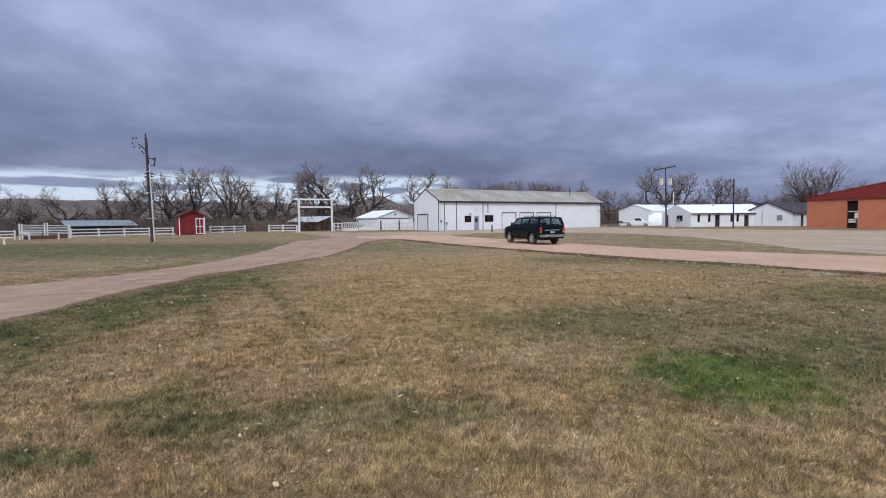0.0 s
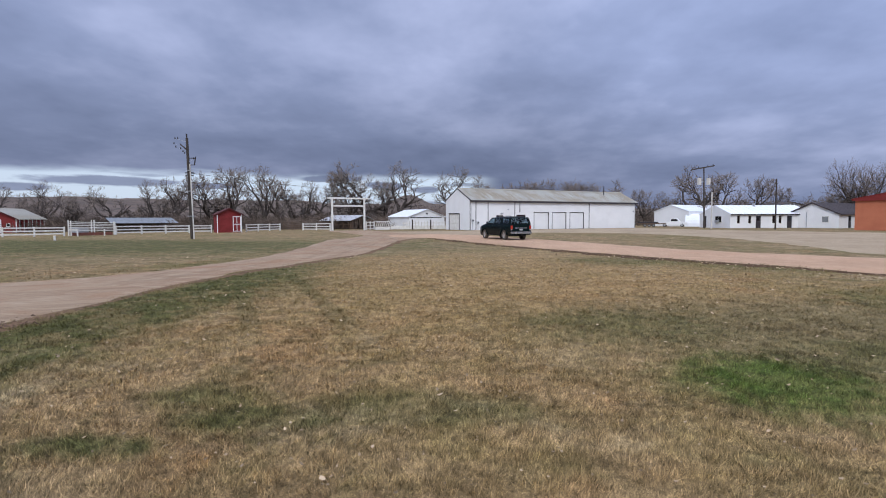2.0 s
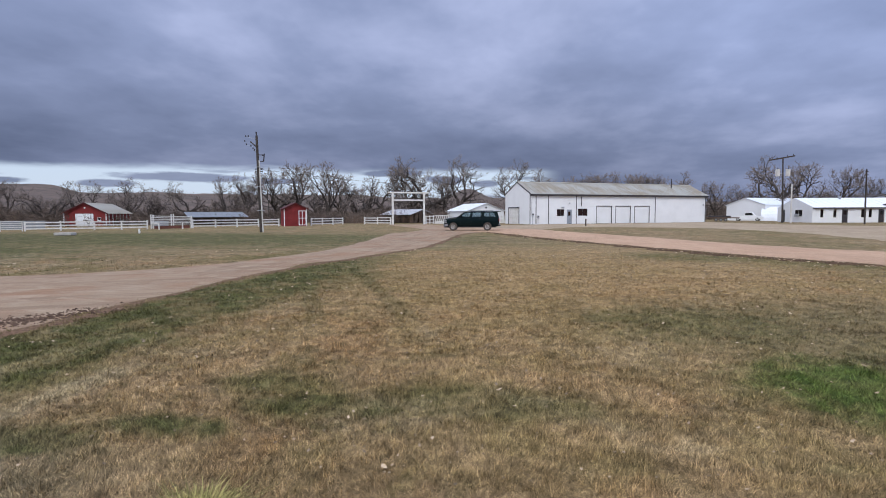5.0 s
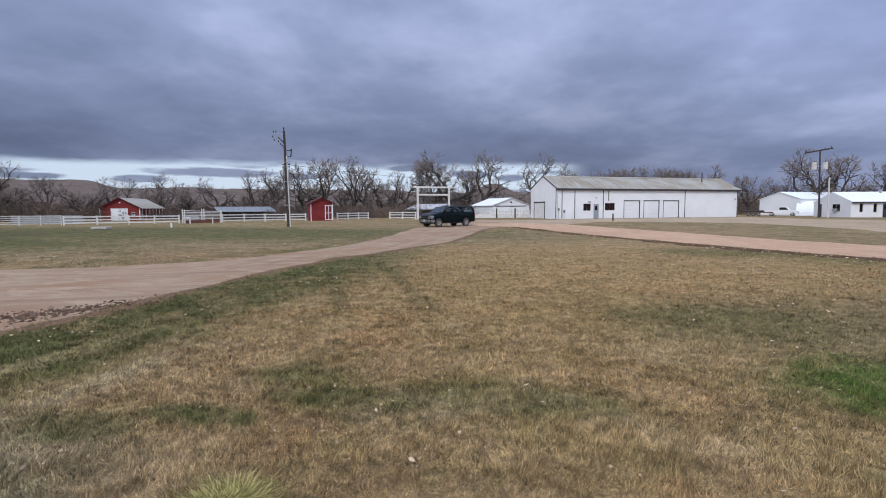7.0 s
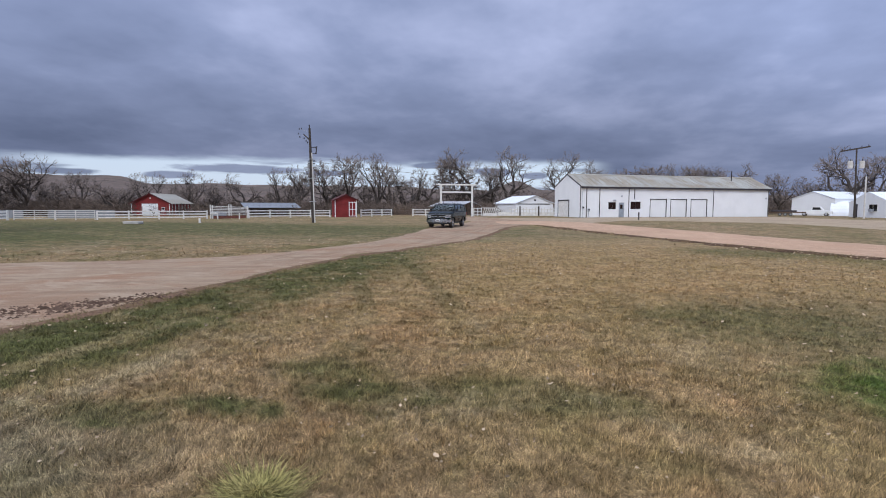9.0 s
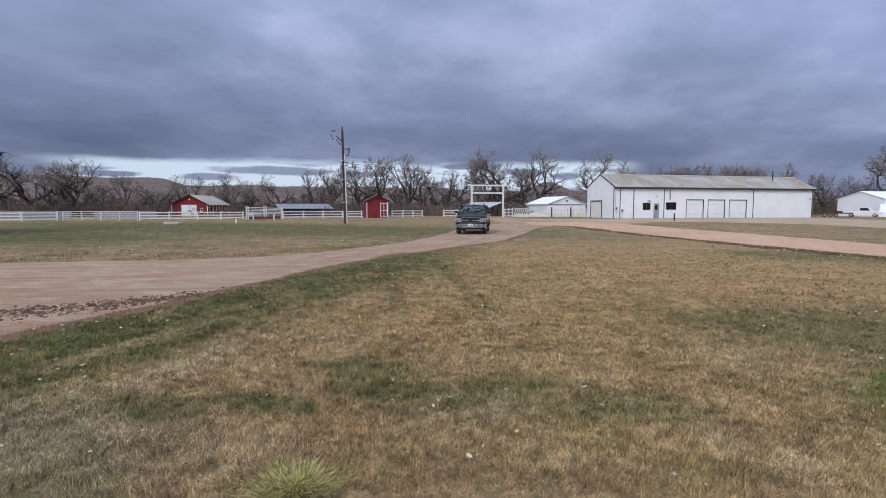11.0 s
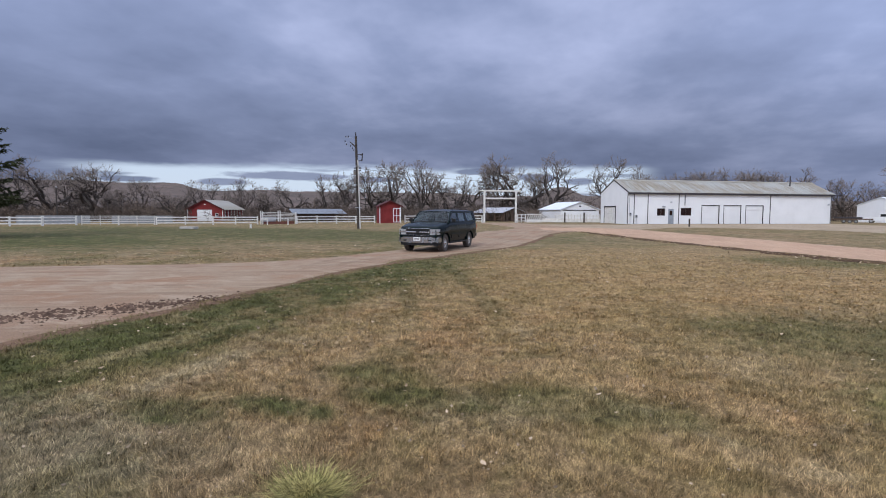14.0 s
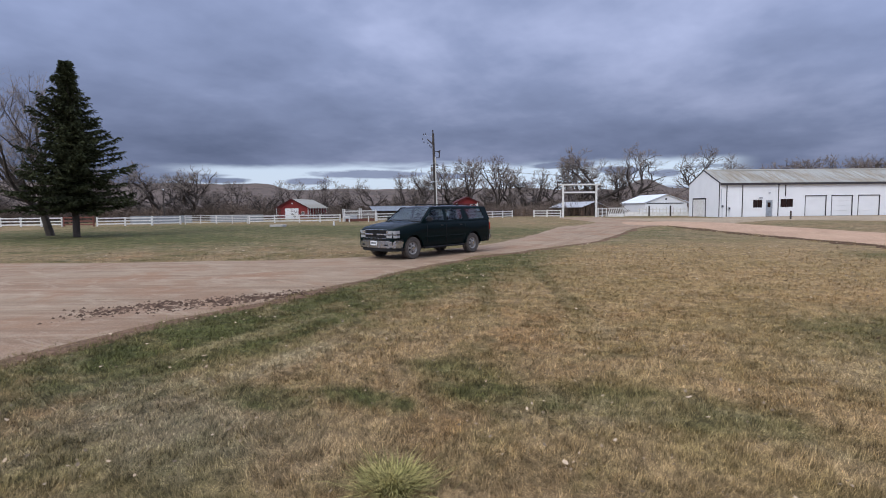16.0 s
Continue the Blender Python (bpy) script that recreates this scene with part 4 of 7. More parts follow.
def brick_hall():
    """Red brick hall with a dark red roof; the front is a wide low gable."""
    b = thing("brick_hall", pose(49.0, 70.8, 0.12, 0, 0, -58.9), "orange-red brick hall with a dark red metal roof", "hall")
    W, D, E, R = 24.0, 22.0, 3.75, 5.95
    gap = (4.55, 5.75, 0.0, 3.55)
    part("wall", pierced(bmesh.new(), W, E, 0.3, [gap]), BRICKRED, b, "orange-red brick wall")
    part("wall", boxed((0, 0.3, 0), (0.3, D, E)), BRICKRED, b)
    part("wall", boxed((W - 0.3, 0.3, 0), (W, D, E)), BRICKRED, b)
    part("wall", boxed((0.3, D - 0.3, 0), (W - 0.3, D, E)), BRICKRED, b)
    part("gable", extruded(bmesh.new(), [(-0.3, -0.25, E), (W + 0.3, -0.25, E), (W + 0.3, -0.25, E + 0.22), (W / 2, -0.25, R + 0.2), (-0.3, -0.25, E + 0.22)], (0, 0.3, 0)), REDROOF, b, "dark red metal gable")
    for s in (1, -1):
        x0 = -0.4 if s == 1 else W + 0.4
        part("roof", extruded(bmesh.new(), [(x0, -0.3, E + 0.2), (W / 2, -0.3, R + 0.22), (W / 2, -0.3, R + 0.3), (x0, -0.3, E + 0.28)], (0, D + 0.6, 0)), REDROOF, b)
    e = part("entrance", boxed((4.55, 0.5, 0), (5.75, 0.56, 3.5)), INSIDE, b, "dark recessed entrance")
    part("glazing", boxed((4.7, 0.42, 1.2), (5.6, 0.45, 2.1)), DARKGLASS, e)
    part("mullion", boxed((4.6, 0.38, 1.1), (5.7, 0.41, 1.2)), OFFWHITE, e)
    part("mullion", boxed((4.6, 0.38, 2.1), (5.7, 0.41, 2.2)), OFFWHITE, e)
    part("seat_ledge", boxed((4.7, 0.2, 0.75), (5.6, 0.41, 1.0)), PALEPOLE, e)
    s = thing("sign_post", pose(50.6, 64.3, 0.15, 0, 0, -59), "small pale sign on a thin dark post", "sign")
    part("post", boxed((-0.04, -0.04, 0), (0.04, 0.04, 1.9)), TRIM, s)
    part("sign_board", boxed((-0.19, -0.07, 1.25), (0.19, -0.042, 1.95), 0.01), PALEPOLE, s)


# ---- fences, gateway, poles ----


def rail_fence(points, h=1.2, rails=3, spacing=2.35, label="white three-rail board fence", post=0.15, material=None, rail_h=0.13):
    """A run of posts and boards through the points."""
    material = material or OFFWHITE
    rnd = random.Random(int(points[0][0] * 7))
    for (ax, ay), (bx, by) in zip(points, points[1:]):
        L = math.hypot(bx - ax, by - ay)
        n = max(1, round(L / spacing))
        w = L / n
        f = thing("fence", pose(ax, ay, float(rise(ax, ay)) - 0.02, 0, 0, math.degrees(math.atan2(by - ay, bx - ax))), label, "fence", "fences round the paddocks")
        p0 = part("post", boxed((-post / 2, 0, 0), (post / 2, post, h), 0.012), material, f)
        for i in range(1, n + 1):
            again(p0, pose(i * w, 0, rnd.uniform(-0.03, 0.02), rnd.uniform(-1, 1), rnd.uniform(-1.2, 1.2), 0))
        r0 = part("rail", boxed((0, -0.04, -rail_h / 2), (w, -0.002, rail_h / 2)), material, f)
        for j in range(rails):
            z = h - 0.12 - j * (h - 0.35) / max(1, rails - 1)
            for i in range(n):
                m = pose(i * w, 0, z + rnd.uniform(-0.015, 0.015), 0, rnd.uniform(-0.5, 0.5), 0)
                if i == 0 and j == 0:
                    r0.matrix_basis = m
                else:
                    again(r0, m)


def pipe_panels(points, h=1.35, bars=5, label="pale galvanised livestock panels", material=None, width=3.0):
    material = material or STEEL
    for (ax, ay), (bx, by) in zip(points, points[1:]):
        L = math.hypot(bx - ax, by - ay)
        n = max(1, round(L / width))
        w = L / n
        for i in range(n):
            t = i / n
            x, y = ax + (bx - ax) * t, ay + (by - ay) * t
            f = thing("livestock_panel", pose(x, y, float(rise(x, y)) - 0.02, 0, 0, math.degrees(math.atan2(by - ay, bx - ax))), label, "panel", "livestock panels")
            for px in (0.03, w / 2, w - 0.06):
                part("upright", tube(bmesh.new(), (px, 0, 0), (px, 0, h), 0.045, 0.045, 6), material, f)
            for j in range(bars):
                z = 0.2 + j * (h - 0.26) / (bars - 1)
                part("bar", tube(bmesh.new(), (0.03, 0, z), (w - 0.06, 0, z), 0.032, 0.032, 6), material, f)


def gateway():
    g = thing("ranch_gateway", pose(-20.5, 75.8, 0.13, 0, 0, 31), "tall white timber ranch gateway with two crossbeams", "gateway")
    W, H = 4.9, 4.85
    for x in (0, W):
        part("post", boxed((x - 0.13, -0.13, 0), (x + 0.13, 0.13, H - 0.22), 0.03), OFFWHITE, g)
    part("crossbeam", boxed((-0.75, -0.12, H - 0.22), (W + 0.75, 0.12, H), 0.03), OFFWHITE, g)
    part("crossbeam", boxed((0.15, -0.09, H - 1.35), (W - 0.15, 0.09, H - 1.12), 0.03), OFFWHITE, g)
    for x in (1.3, 2.45, 3.6):
        part("hook", tube(bmesh.new(), (x, 0, H - 0.32), (x, 0, H - 0.22), 0.02, 0.02, 6), TRIM, g)


def plank_fence():
    """Low white plank fence with tall slats before the garage."""
    ax, ay, bx, by = -12.9, 82.0, -4.4, 84.0
    L = math.hypot(bx - ax, by - ay)
    f = thing("slat_fence", pose(ax, ay, 0.14, 0, 0, math.degrees(math.atan2(by - ay, bx - ax))), "low white plank fence with upright slats", "fence", "fences round the paddocks")
    part("kick_board", boxed((0, -0.03, 0.05), (L, 0.0, 0.62)), OFFWHITE, f)
    for i in range(15):
        x = 2.0 + i * (L - 2.2) / 14
        part("slat", boxed((x, -0.06, 0.3), (x + 0.12, -0.032, 1.15 + 0.1 * (i % 3)), 0.005), OFFWHITE if i % 2 else PALEPOLE, f)
    part("top_rail", boxed((1.8, 0.002, 0.95), (L, 0.05, 1.08)), OFFWHITE, f)
    for x in (3.4, 6.3):
        part("dark_post", boxed((x - 0.1, -0.2, 0), (x + 0.1, -0.065, 1.55), 0.02), POLEWOOD, f, "dark wooden post")
    g = thing("lattice_panel", pose(-15.1, 80.6, 0.14, 0, 0, 33), "white panel with slanted slats", "fence", "fences round the paddocks")
    part("rail", boxed((0, -0.03, 0.0), (2.5, 0.03, 0.45)), OFFWHITE, g)
    part("rail", boxed((0, -0.03, 1.2), (2.5, 0.03, 1.32)), OFFWHITE, g)
    for i in range(7):
        x = 0.05 + i * 0.34
        part("slat", extruded(bmesh.new(), [(x, -0.02, 0.45), (x + 0.12, -0.02, 0.45), (x + 0.37, -0.02, 1.2), (x + 0.25, -0.02, 1.2)], (0, 0.04, 0)), OFFWHITE, g)


def loading_pen():
    """White pipe pen with a rust-red skirt in the fence line."""
    a = math.degrees(math.atan2(3.7, 2.4))
    p = thing("loading_pen", pose(-42.2, 52.7, 0.12, 0, 0, a), "white pipe loading pen with a rust-red skirt board", "pen")
    L = 4.45
    for x, h in ((0, 1.65), (0.22, 1.6), (2.15, 1.7), (2.4, 1.7), (L - 0.1, 1.5), (L, 1.45)):
        part("upright", boxed((x - 0.05, -0.05, 0), (x + 0.05, 0.05, h), 0.01), OFFWHITE, p)
    for i in range(6):
        part("bar", tube(bmesh.new(), (0, 0, 0.55 + i * 0.19), (L, 0, 0.52 + i * 0.165), 0.035, 0.035, 6), OFFWHITE, p)
    part("skirt_board", boxed((0.3, -0.09, 0.04), (L - 0.3, -0.06, 0.36)), RUST, p, "rust-red skirt board")
    for x, y in ((0.0, -2.4), (2.4, -2.6)):
        part("front_post", boxed((x - 0.06, y, -0.04), (x + 0.06, y + 0.1, 0.75), 0.01), OFFWHITE, p)
    part("front_rail", boxed((0.0, -2.36, 0.62), (0.08, -0.06, 0.72)), OFFWHITE, p)
    part("ramp_box", boxed((0.6, 0.1, 0.1), (1.9, 1.6, 0.9), 0.03), STEEL, p)


def cable(a, b, sag, r=0.02):
    bm = bmesh.new()
    a, b = Vector(a), Vector(b)
    pts = [a.lerp(b, i / 14) - Vector((0, 0, sag * 4 * (i / 14) * (1 - i / 14))) for i in range(15)]
    for p, q in zip(pts, pts[1:]):
        tube(bm, p, q, r, r, 4, False)
    return bm


def poles():
    p = thing("utility_pole", pose(-25.05, 45.5, 0.08), "dark weathered utility pole with a pale conduit pole strapped to it", "utility pole")
    part("shaft", tube(bmesh.new(), (0.12, 0, 0), (-0.12, 0, 8.9), 0.17, 0.11, 10), POLEWOOD, p)
    part("conduit_pole", tube(bmesh.new(), (0.33, -0.10, 0), (0.13, -0.10, 6.6), 0.06, 0.05, 8), PALEPOLE, p, "pale conduit pole")
    for z in (2.0, 4.2, 6.0):
        part("strap", boxed((-0.14, -0.27, z), (0.42 - z * 0.02, 0.16, z + 0.05)), STEEL, p)
    part("ridge_pin", tube(bmesh.new(), (-0.12, 0, 8.9), (-0.15, 0, 9.25), 0.05, 0.07, 6), TRIM, p)
    arm = part("crossarm", extruded(bmesh.new(), [(-0.75, -0.06, 8.32), (-0.1, -0.06, 7.75), (-0.1, -0.06, 7.9), (-0.75, -0.06, 8.42)], (0, 0.1, 0)), POLEWOOD, p)
    for x, z in ((-0.95, 8.9), (-1.2, 8.9), (-1.3, 8.45), (-1.15, 8.15), (-0.7, 8.0), (-0.5, 7.75), (-0.35, 7.6), (0.45, 7.1)):
        ins = part("insulator", tube(bmesh.new(), (x, 0, z - 0.07), (x, 0, z + 0.09), 0.06, 0.035, 8), TRIM, arm)
        part("pin", tube(bmesh.new(), (x, 0, z - 0.07), (-0.1, 0, z - 0.35), 0.008, 0.008, 4), STEEL, ins)
    for z in (6.5, 7.1):
        part("bracket", boxed((0.0, -0.06, z), (0.55, 0.06, z + 0.06)), TRIM, p)
    part("cutout", tube(bmesh.new(), (0.5, 0, 6.5), (0.62, 0, 7.25), 0.06, 0.05, 6), TRIM, p)
    for z in (5.6, 5.85):
        part("spool", tube(bmesh.new(), (-0.35, 0, z), (0.4, 0, z), 0.045, 0.045, 6), TRIM, p)
    part("service_wire", cable((0.2, 0, 5.8), (23.0, 68.0, 9.0), 1.4, 0.022), TRIM, p, "thin black service wire")
    p = thing("transformer_pole", pose(36.3, 85.6, 0.12), "tall grey utility pole with crossarm and transformers", "utility pole")
    part("shaft", tube(bmesh.new(), (0.15, 0, 0), (-0.1, 0, 9.6), 0.14, 0.09, 10), POLEWOOD, p)
    part("crossarm", extruded(bmesh.new(), [(-2.0, -0.08, 9.15), (1.5, -0.08, 9.75), (1.5, -0.08, 9.95), (-2.0, -0.08, 9.35)], (0, 0.14, 0)), POLEWOOD, p)
    for x in (-0.75, 0.65):
        t = part("transformer", tube(bmesh.new(), (x, 0, 6.9), (x, 0, 7.9), 0.3, 0.3, 12), PALEPOLE, p, "pale grey transformer can")
        part("bushing", tube(bmesh.new(), (x, 0, 7.9), (x, 0, 8.15), 0.06, 0.04, 6), TRIM, t)
        part("bracket", boxed((min(x, 0), -0.05, 7.3), (max(x, 0), 0.05, 7.4)), STEEL, t)
    for i, x in enumerate((-1.8, -0.9, 0.5, 1.3)):
        z = 9.35 + (x + 2) * 0.171
        part("insulator", tube(bmesh.new(), (x, 0, z), (x, 0, z + 0.22), 0.06, 0.04, 6), TRIM, p)
    p = thing("pale_pole", pose(36.6, 83.4, 0.12), "thin pale wooden pole beside the bunkhouse", "pole")
    part("shaft", tube(bmesh.new(), (0, 0, 0), (-0.02, 0, 5.6), 0.12, 0.09, 8), PALEPOLE, p)
    part("cap", tube(bmesh.new(), (-0.02, 0, 5.6), (-0.02, 0, 5.68), 0.1, 0.05, 8), STEEL, p)
    p = thing("dark_pole", pose(41.65, 75.3, 0.12), "slim dark utility pole", "utility pole")
    part("shaft", tube(bmesh.new(), (0, 0, 0), (-0.05, 0, 7.0), 0.11, 0.08, 8), POLEWOOD, p)
    for z in (5.9, 6.3, 6.7):
        part("spool", tube(bmesh.new(), (-0.22, 0, z), (0.16, 0, z), 0.05, 0.05, 6), TRIM, p)


def far_poles():
    """Thin poles standing by the creek woods."""
    for x, y, h, mat, lab in ((-46.9, 88.3, 4.2, POLEWOOD, "thin dark pole before the creek woods"), (-70.3, 47.8, 4.6, POLEWOOD, "thin dark yard pole behind the corral")):
        p = thing("yard_pole", pose(x, y, 0.12), lab, "pole", "yard poles")
        part("shaft", tube(bmesh.new(), (0, 0, 0), (0.03, 0, h), 0.1, 0.07, 8), mat, p)
        part("cap", tube(bmesh.new(), (0.03, 0, h), (0.03, 0, h + 0.12), 0.12, 0.05, 8), STEEL, p)


small_buildings()
far_poles()
quonset()
brick_hall()
rail_fence([(-82.0, 24.5), (-72.3, 29.2), (-65.4, 32.1)], 1.05)
rail_fence([(-65.2, 32.2), (-60.9, 33.0)], 1.1, 3, 2.2, "rusty brown plank corral fence", material=RUST, rail_h=0.15)
rail_fence([(-60.5, 33.2), (-56.8, 37.1), (-56.2, 40.2)], 1.0)
pipe_panels([(-56.0, 40.6), (-49.9, 44.5)], h=1.05, material=PALEPOLE)
rail_fence([(-49.8, 44.6), (-46.0, 49.0), (-42.6, 52.6)], 0.98)
loading_pen()
rail_fence([(-39.7, 56.5), (-36.8, 61.2), (-33.2, 65.2)], 1.02)
rail_fence([(-30.2, 68.8), (-28.6, 76.8)], 1.05)
pipe_panels([(-28.4, 77.4), (-25.8, 77.9)], 1.3, 5, "rusty brown pipe gate", BOARD, 2.6)
rail_fence([(-25.6, 77.9), (-20.9, 75.9)], 1.1)
gateway()
rail_fence([(-16.0, 78.5), (-15.2, 80.5)], 1.3, 3, 1.2)
plank_fence()
poles()
# grey stock wall behind the panels
for x, y, L in ((-70.5, 43.0, 8.0), (-61.5, 48.5, 7.0)):
    w = thing("windbreak", pose(x, y, 0.12, 0, 0, 34), "low grey sheet-metal windbreak", "windbreak", "windbreaks")
    q = part("sheet", boxed((0, 0, 0), (0.96, 0.04, 1.0)), DULL, w)
    for i in range(1, int(L)):
        again(q, pose(i * 1.0, 0, 0))
s_ = thing("concrete_slab", pose(-38.4, 36.8, 0.1, 0, 0, 14), "pale concrete slab lying in the grass", "slab")
part("slab_block", boxed((0, 0, 0), (1.35, 0.8, 0.22), 0.03), STONE, s_)
m_ = thing("marker_post", pose(-34.6, 41.7, 0.09), "short white marker post in the grass", "post")
part("peg", boxed((-0.07, -0.07, 0), (0.07, 0.07, 0.42), 0.02), OFFWHITE, m_)
m_ = thing("marker_post", pose(6.3, 66.0, 0.12), "short dark marker post by the gravel", "post")
part("peg", boxed((-0.08, -0.08, 0), (0.08, 0.08, 0.9), 0.02), POLEWOOD, m_)


def pickup():
    p = thing("pickup_truck", pose(37.6, 101.5, 0.15, 0, 0, -25) @ Matrix.Scale(0.88, 4), "white crew-cab pickup truck parked by the sheds", "pickup")
    part("body", extruded(bmesh.new(), [(-2.6, -0.92, 0.45), (2.6, -0.92, 0.45), (2.65, -0.92, 0.95), (1.3, -0.92, 1.1), (-2.6, -0.92, 1.1)], (0, 1.84, 0)), WHITE, p)
    part("cab", extruded(bmesh.new(), [(-0.6, -0.82, 1.1), (1.3, -0.82, 1.1), (0.75, -0.82, 1.8), (-0.5, -0.82, 1.8)], (0, 1.64, 0)), WHITE, p)
    part("window", extruded(bmesh.new(), [(-0.45, -0.84, 1.18), (1.0, -0.84, 1.18), (0.65, -0.84, 1.65), (-0.42, -0.84, 1.65)], (0, 1.68, 0)), BLACK, p)
    for x in (-1.7, 1.7):
        for y in (-0.8, 0.8):
            w = part("wheel", tube(bmesh.new(), (x, y - 0.12, 0.36), (x, y + 0.12, 0.36), 0.36, 0.36, 16), RUBBER, p)
            part("rim", tube(bmesh.new(), (x, y - 0.13, 0.36), (x, y + 0.13, 0.36), 0.2, 0.2, 10), STEEL, w)
    for k, (x, y, L, rz) in enumerate(((30.4, 100.8, 5.2, -14), (44.0, 100.5, 3.6, -10))):
        t = thing("flatbed_trailer", pose(x, y, 0.14, 0, 0, rz), "dark flatbed trailer on small wheels", "trailer", "trailers by the sheds")
        part("bed", boxed((0, -0.9, 0.55), (L, 0.9, 0.72), 0.02), BOARD, t)
        part("load", boxed((0.3, -0.7, 0.722), (L * 0.75, 0.7, 0.98), 0.05), TRIM, t)
        for i in range(3):
            w = part("wheel", tube(bmesh.new(), (L * 0.3 + i * 0.75, -1.0, 0.3), (L * 0.3 + i * 0.75, -0.78, 0.3), 0.3, 0.3, 14), RUBBER, t)
            part("rim", tube(bmesh.new(), (L * 0.3 + i * 0.75, -1.02, 0.3), (L * 0.3 + i * 0.75, -0.8, 0.3), 0.16, 0.16, 10), DULL, w)


pickup()

# ---- hills, woods, trees ----


def make_hills():
    """Bare flat-topped hills round the far side, one strip of land."""
    def crest(az):
        e = 2.02 + 0.05 * math.sin(az * 0.9)
        e += 0.62 * (1 - 1 / (1 + math.exp(-(az + 45) * 2.2))) * (1 if az < 0 else 0)
        e += 0.14 / (1 + math.exp(-(az + 39) * 3)) * (1 / (1 + math.exp((az + 36) * 3))) * 6 * 0.2
        e -= 0.36 / (1 + math.exp(-(az + 16) * 0.8))
        e += 0.98 * min(1.0, 1.25 * max(0.0, 1 - abs(az + 7.1) / 2.4))      # the lone butte
        e -= 0.65 / (1 + math.exp(-(az - 3) * 0.9))
        return e
    verts, faces = [], []
    n, rings = 420, 7
    for i in range(n + 1):
        az = -130 + 220 * i / n
        a = radians(az)
        top = 1.75 + 1000 * math.tan(radians(crest(az)))
        for j in range(rings):
            t = j / (rings - 1)
            r = 420 + 580 * t
            z = top * (0.06 + 0.94 * t ** 1.4) - 0.4 * (j == 0) * 10
            z += noise.noise(Vector((az * 0.55, t * 4, 0))) * 5.0 * t * (1 - t) * 2.2 + noise.noise(Vector((az * 2.1, t * 6, 5))) * 1.3 * (1 - t * 0.8)
            if j == rings - 1:
                z = top + noise.noise(Vector((az * 1.3, 0, 9))) * 0.9 + noise.noise(Vector((az * 4.0, 0, 2))) * 0.5
            verts.append((r * math.sin(a), r * math.cos(a), z))
    for i in range(n):
        for j in range(rings - 1):
            k = i * rings + j
            faces.append((k, k + rings, k + rings + 1, k + 1))
    tagged(new("hills", mesh_of("hills", verts, faces, HILL, True)), "bare brown flat-topped hills in the distance", "hills", kind="structure")


class Sticks:
    """Collects tapered limbs as plain lists."""

    def __init__(self):
        self.v, self.f = [], []

    def limb(self, a, b, ra, rb, sides):
        d = (b - a)
        if d.length < 1e-5:
            return
        d.normalize()
        s = d.orthogonal().normalized()
        t = d.cross(s)
        k = len(self.v)
        for c, r in ((a, ra), (b, rb)):
            for i in range(sides):
                w = i * math.tau / sides
                self.v.append(c + (s * math.cos(w) + t * math.sin(w)) * r)
        for i in range(sides):
            j = (i + 1) % sides
            self.f.append((k + i, k + j, k + sides + j, k + sides + i))

    def blade(self, a, b, w, rnd):
        s = (b - a).cross(Vector((rnd.uniform(-1, 1), rnd.uniform(-1, 1), rnd.uniform(-1, 1))))
        if s.length < 1e-6:
            return
        s = s.normalized() * w
        k = len(self.v)
        self.v += [a - s, a + s, b]
        self.f.append((k, k + 1, k + 2))


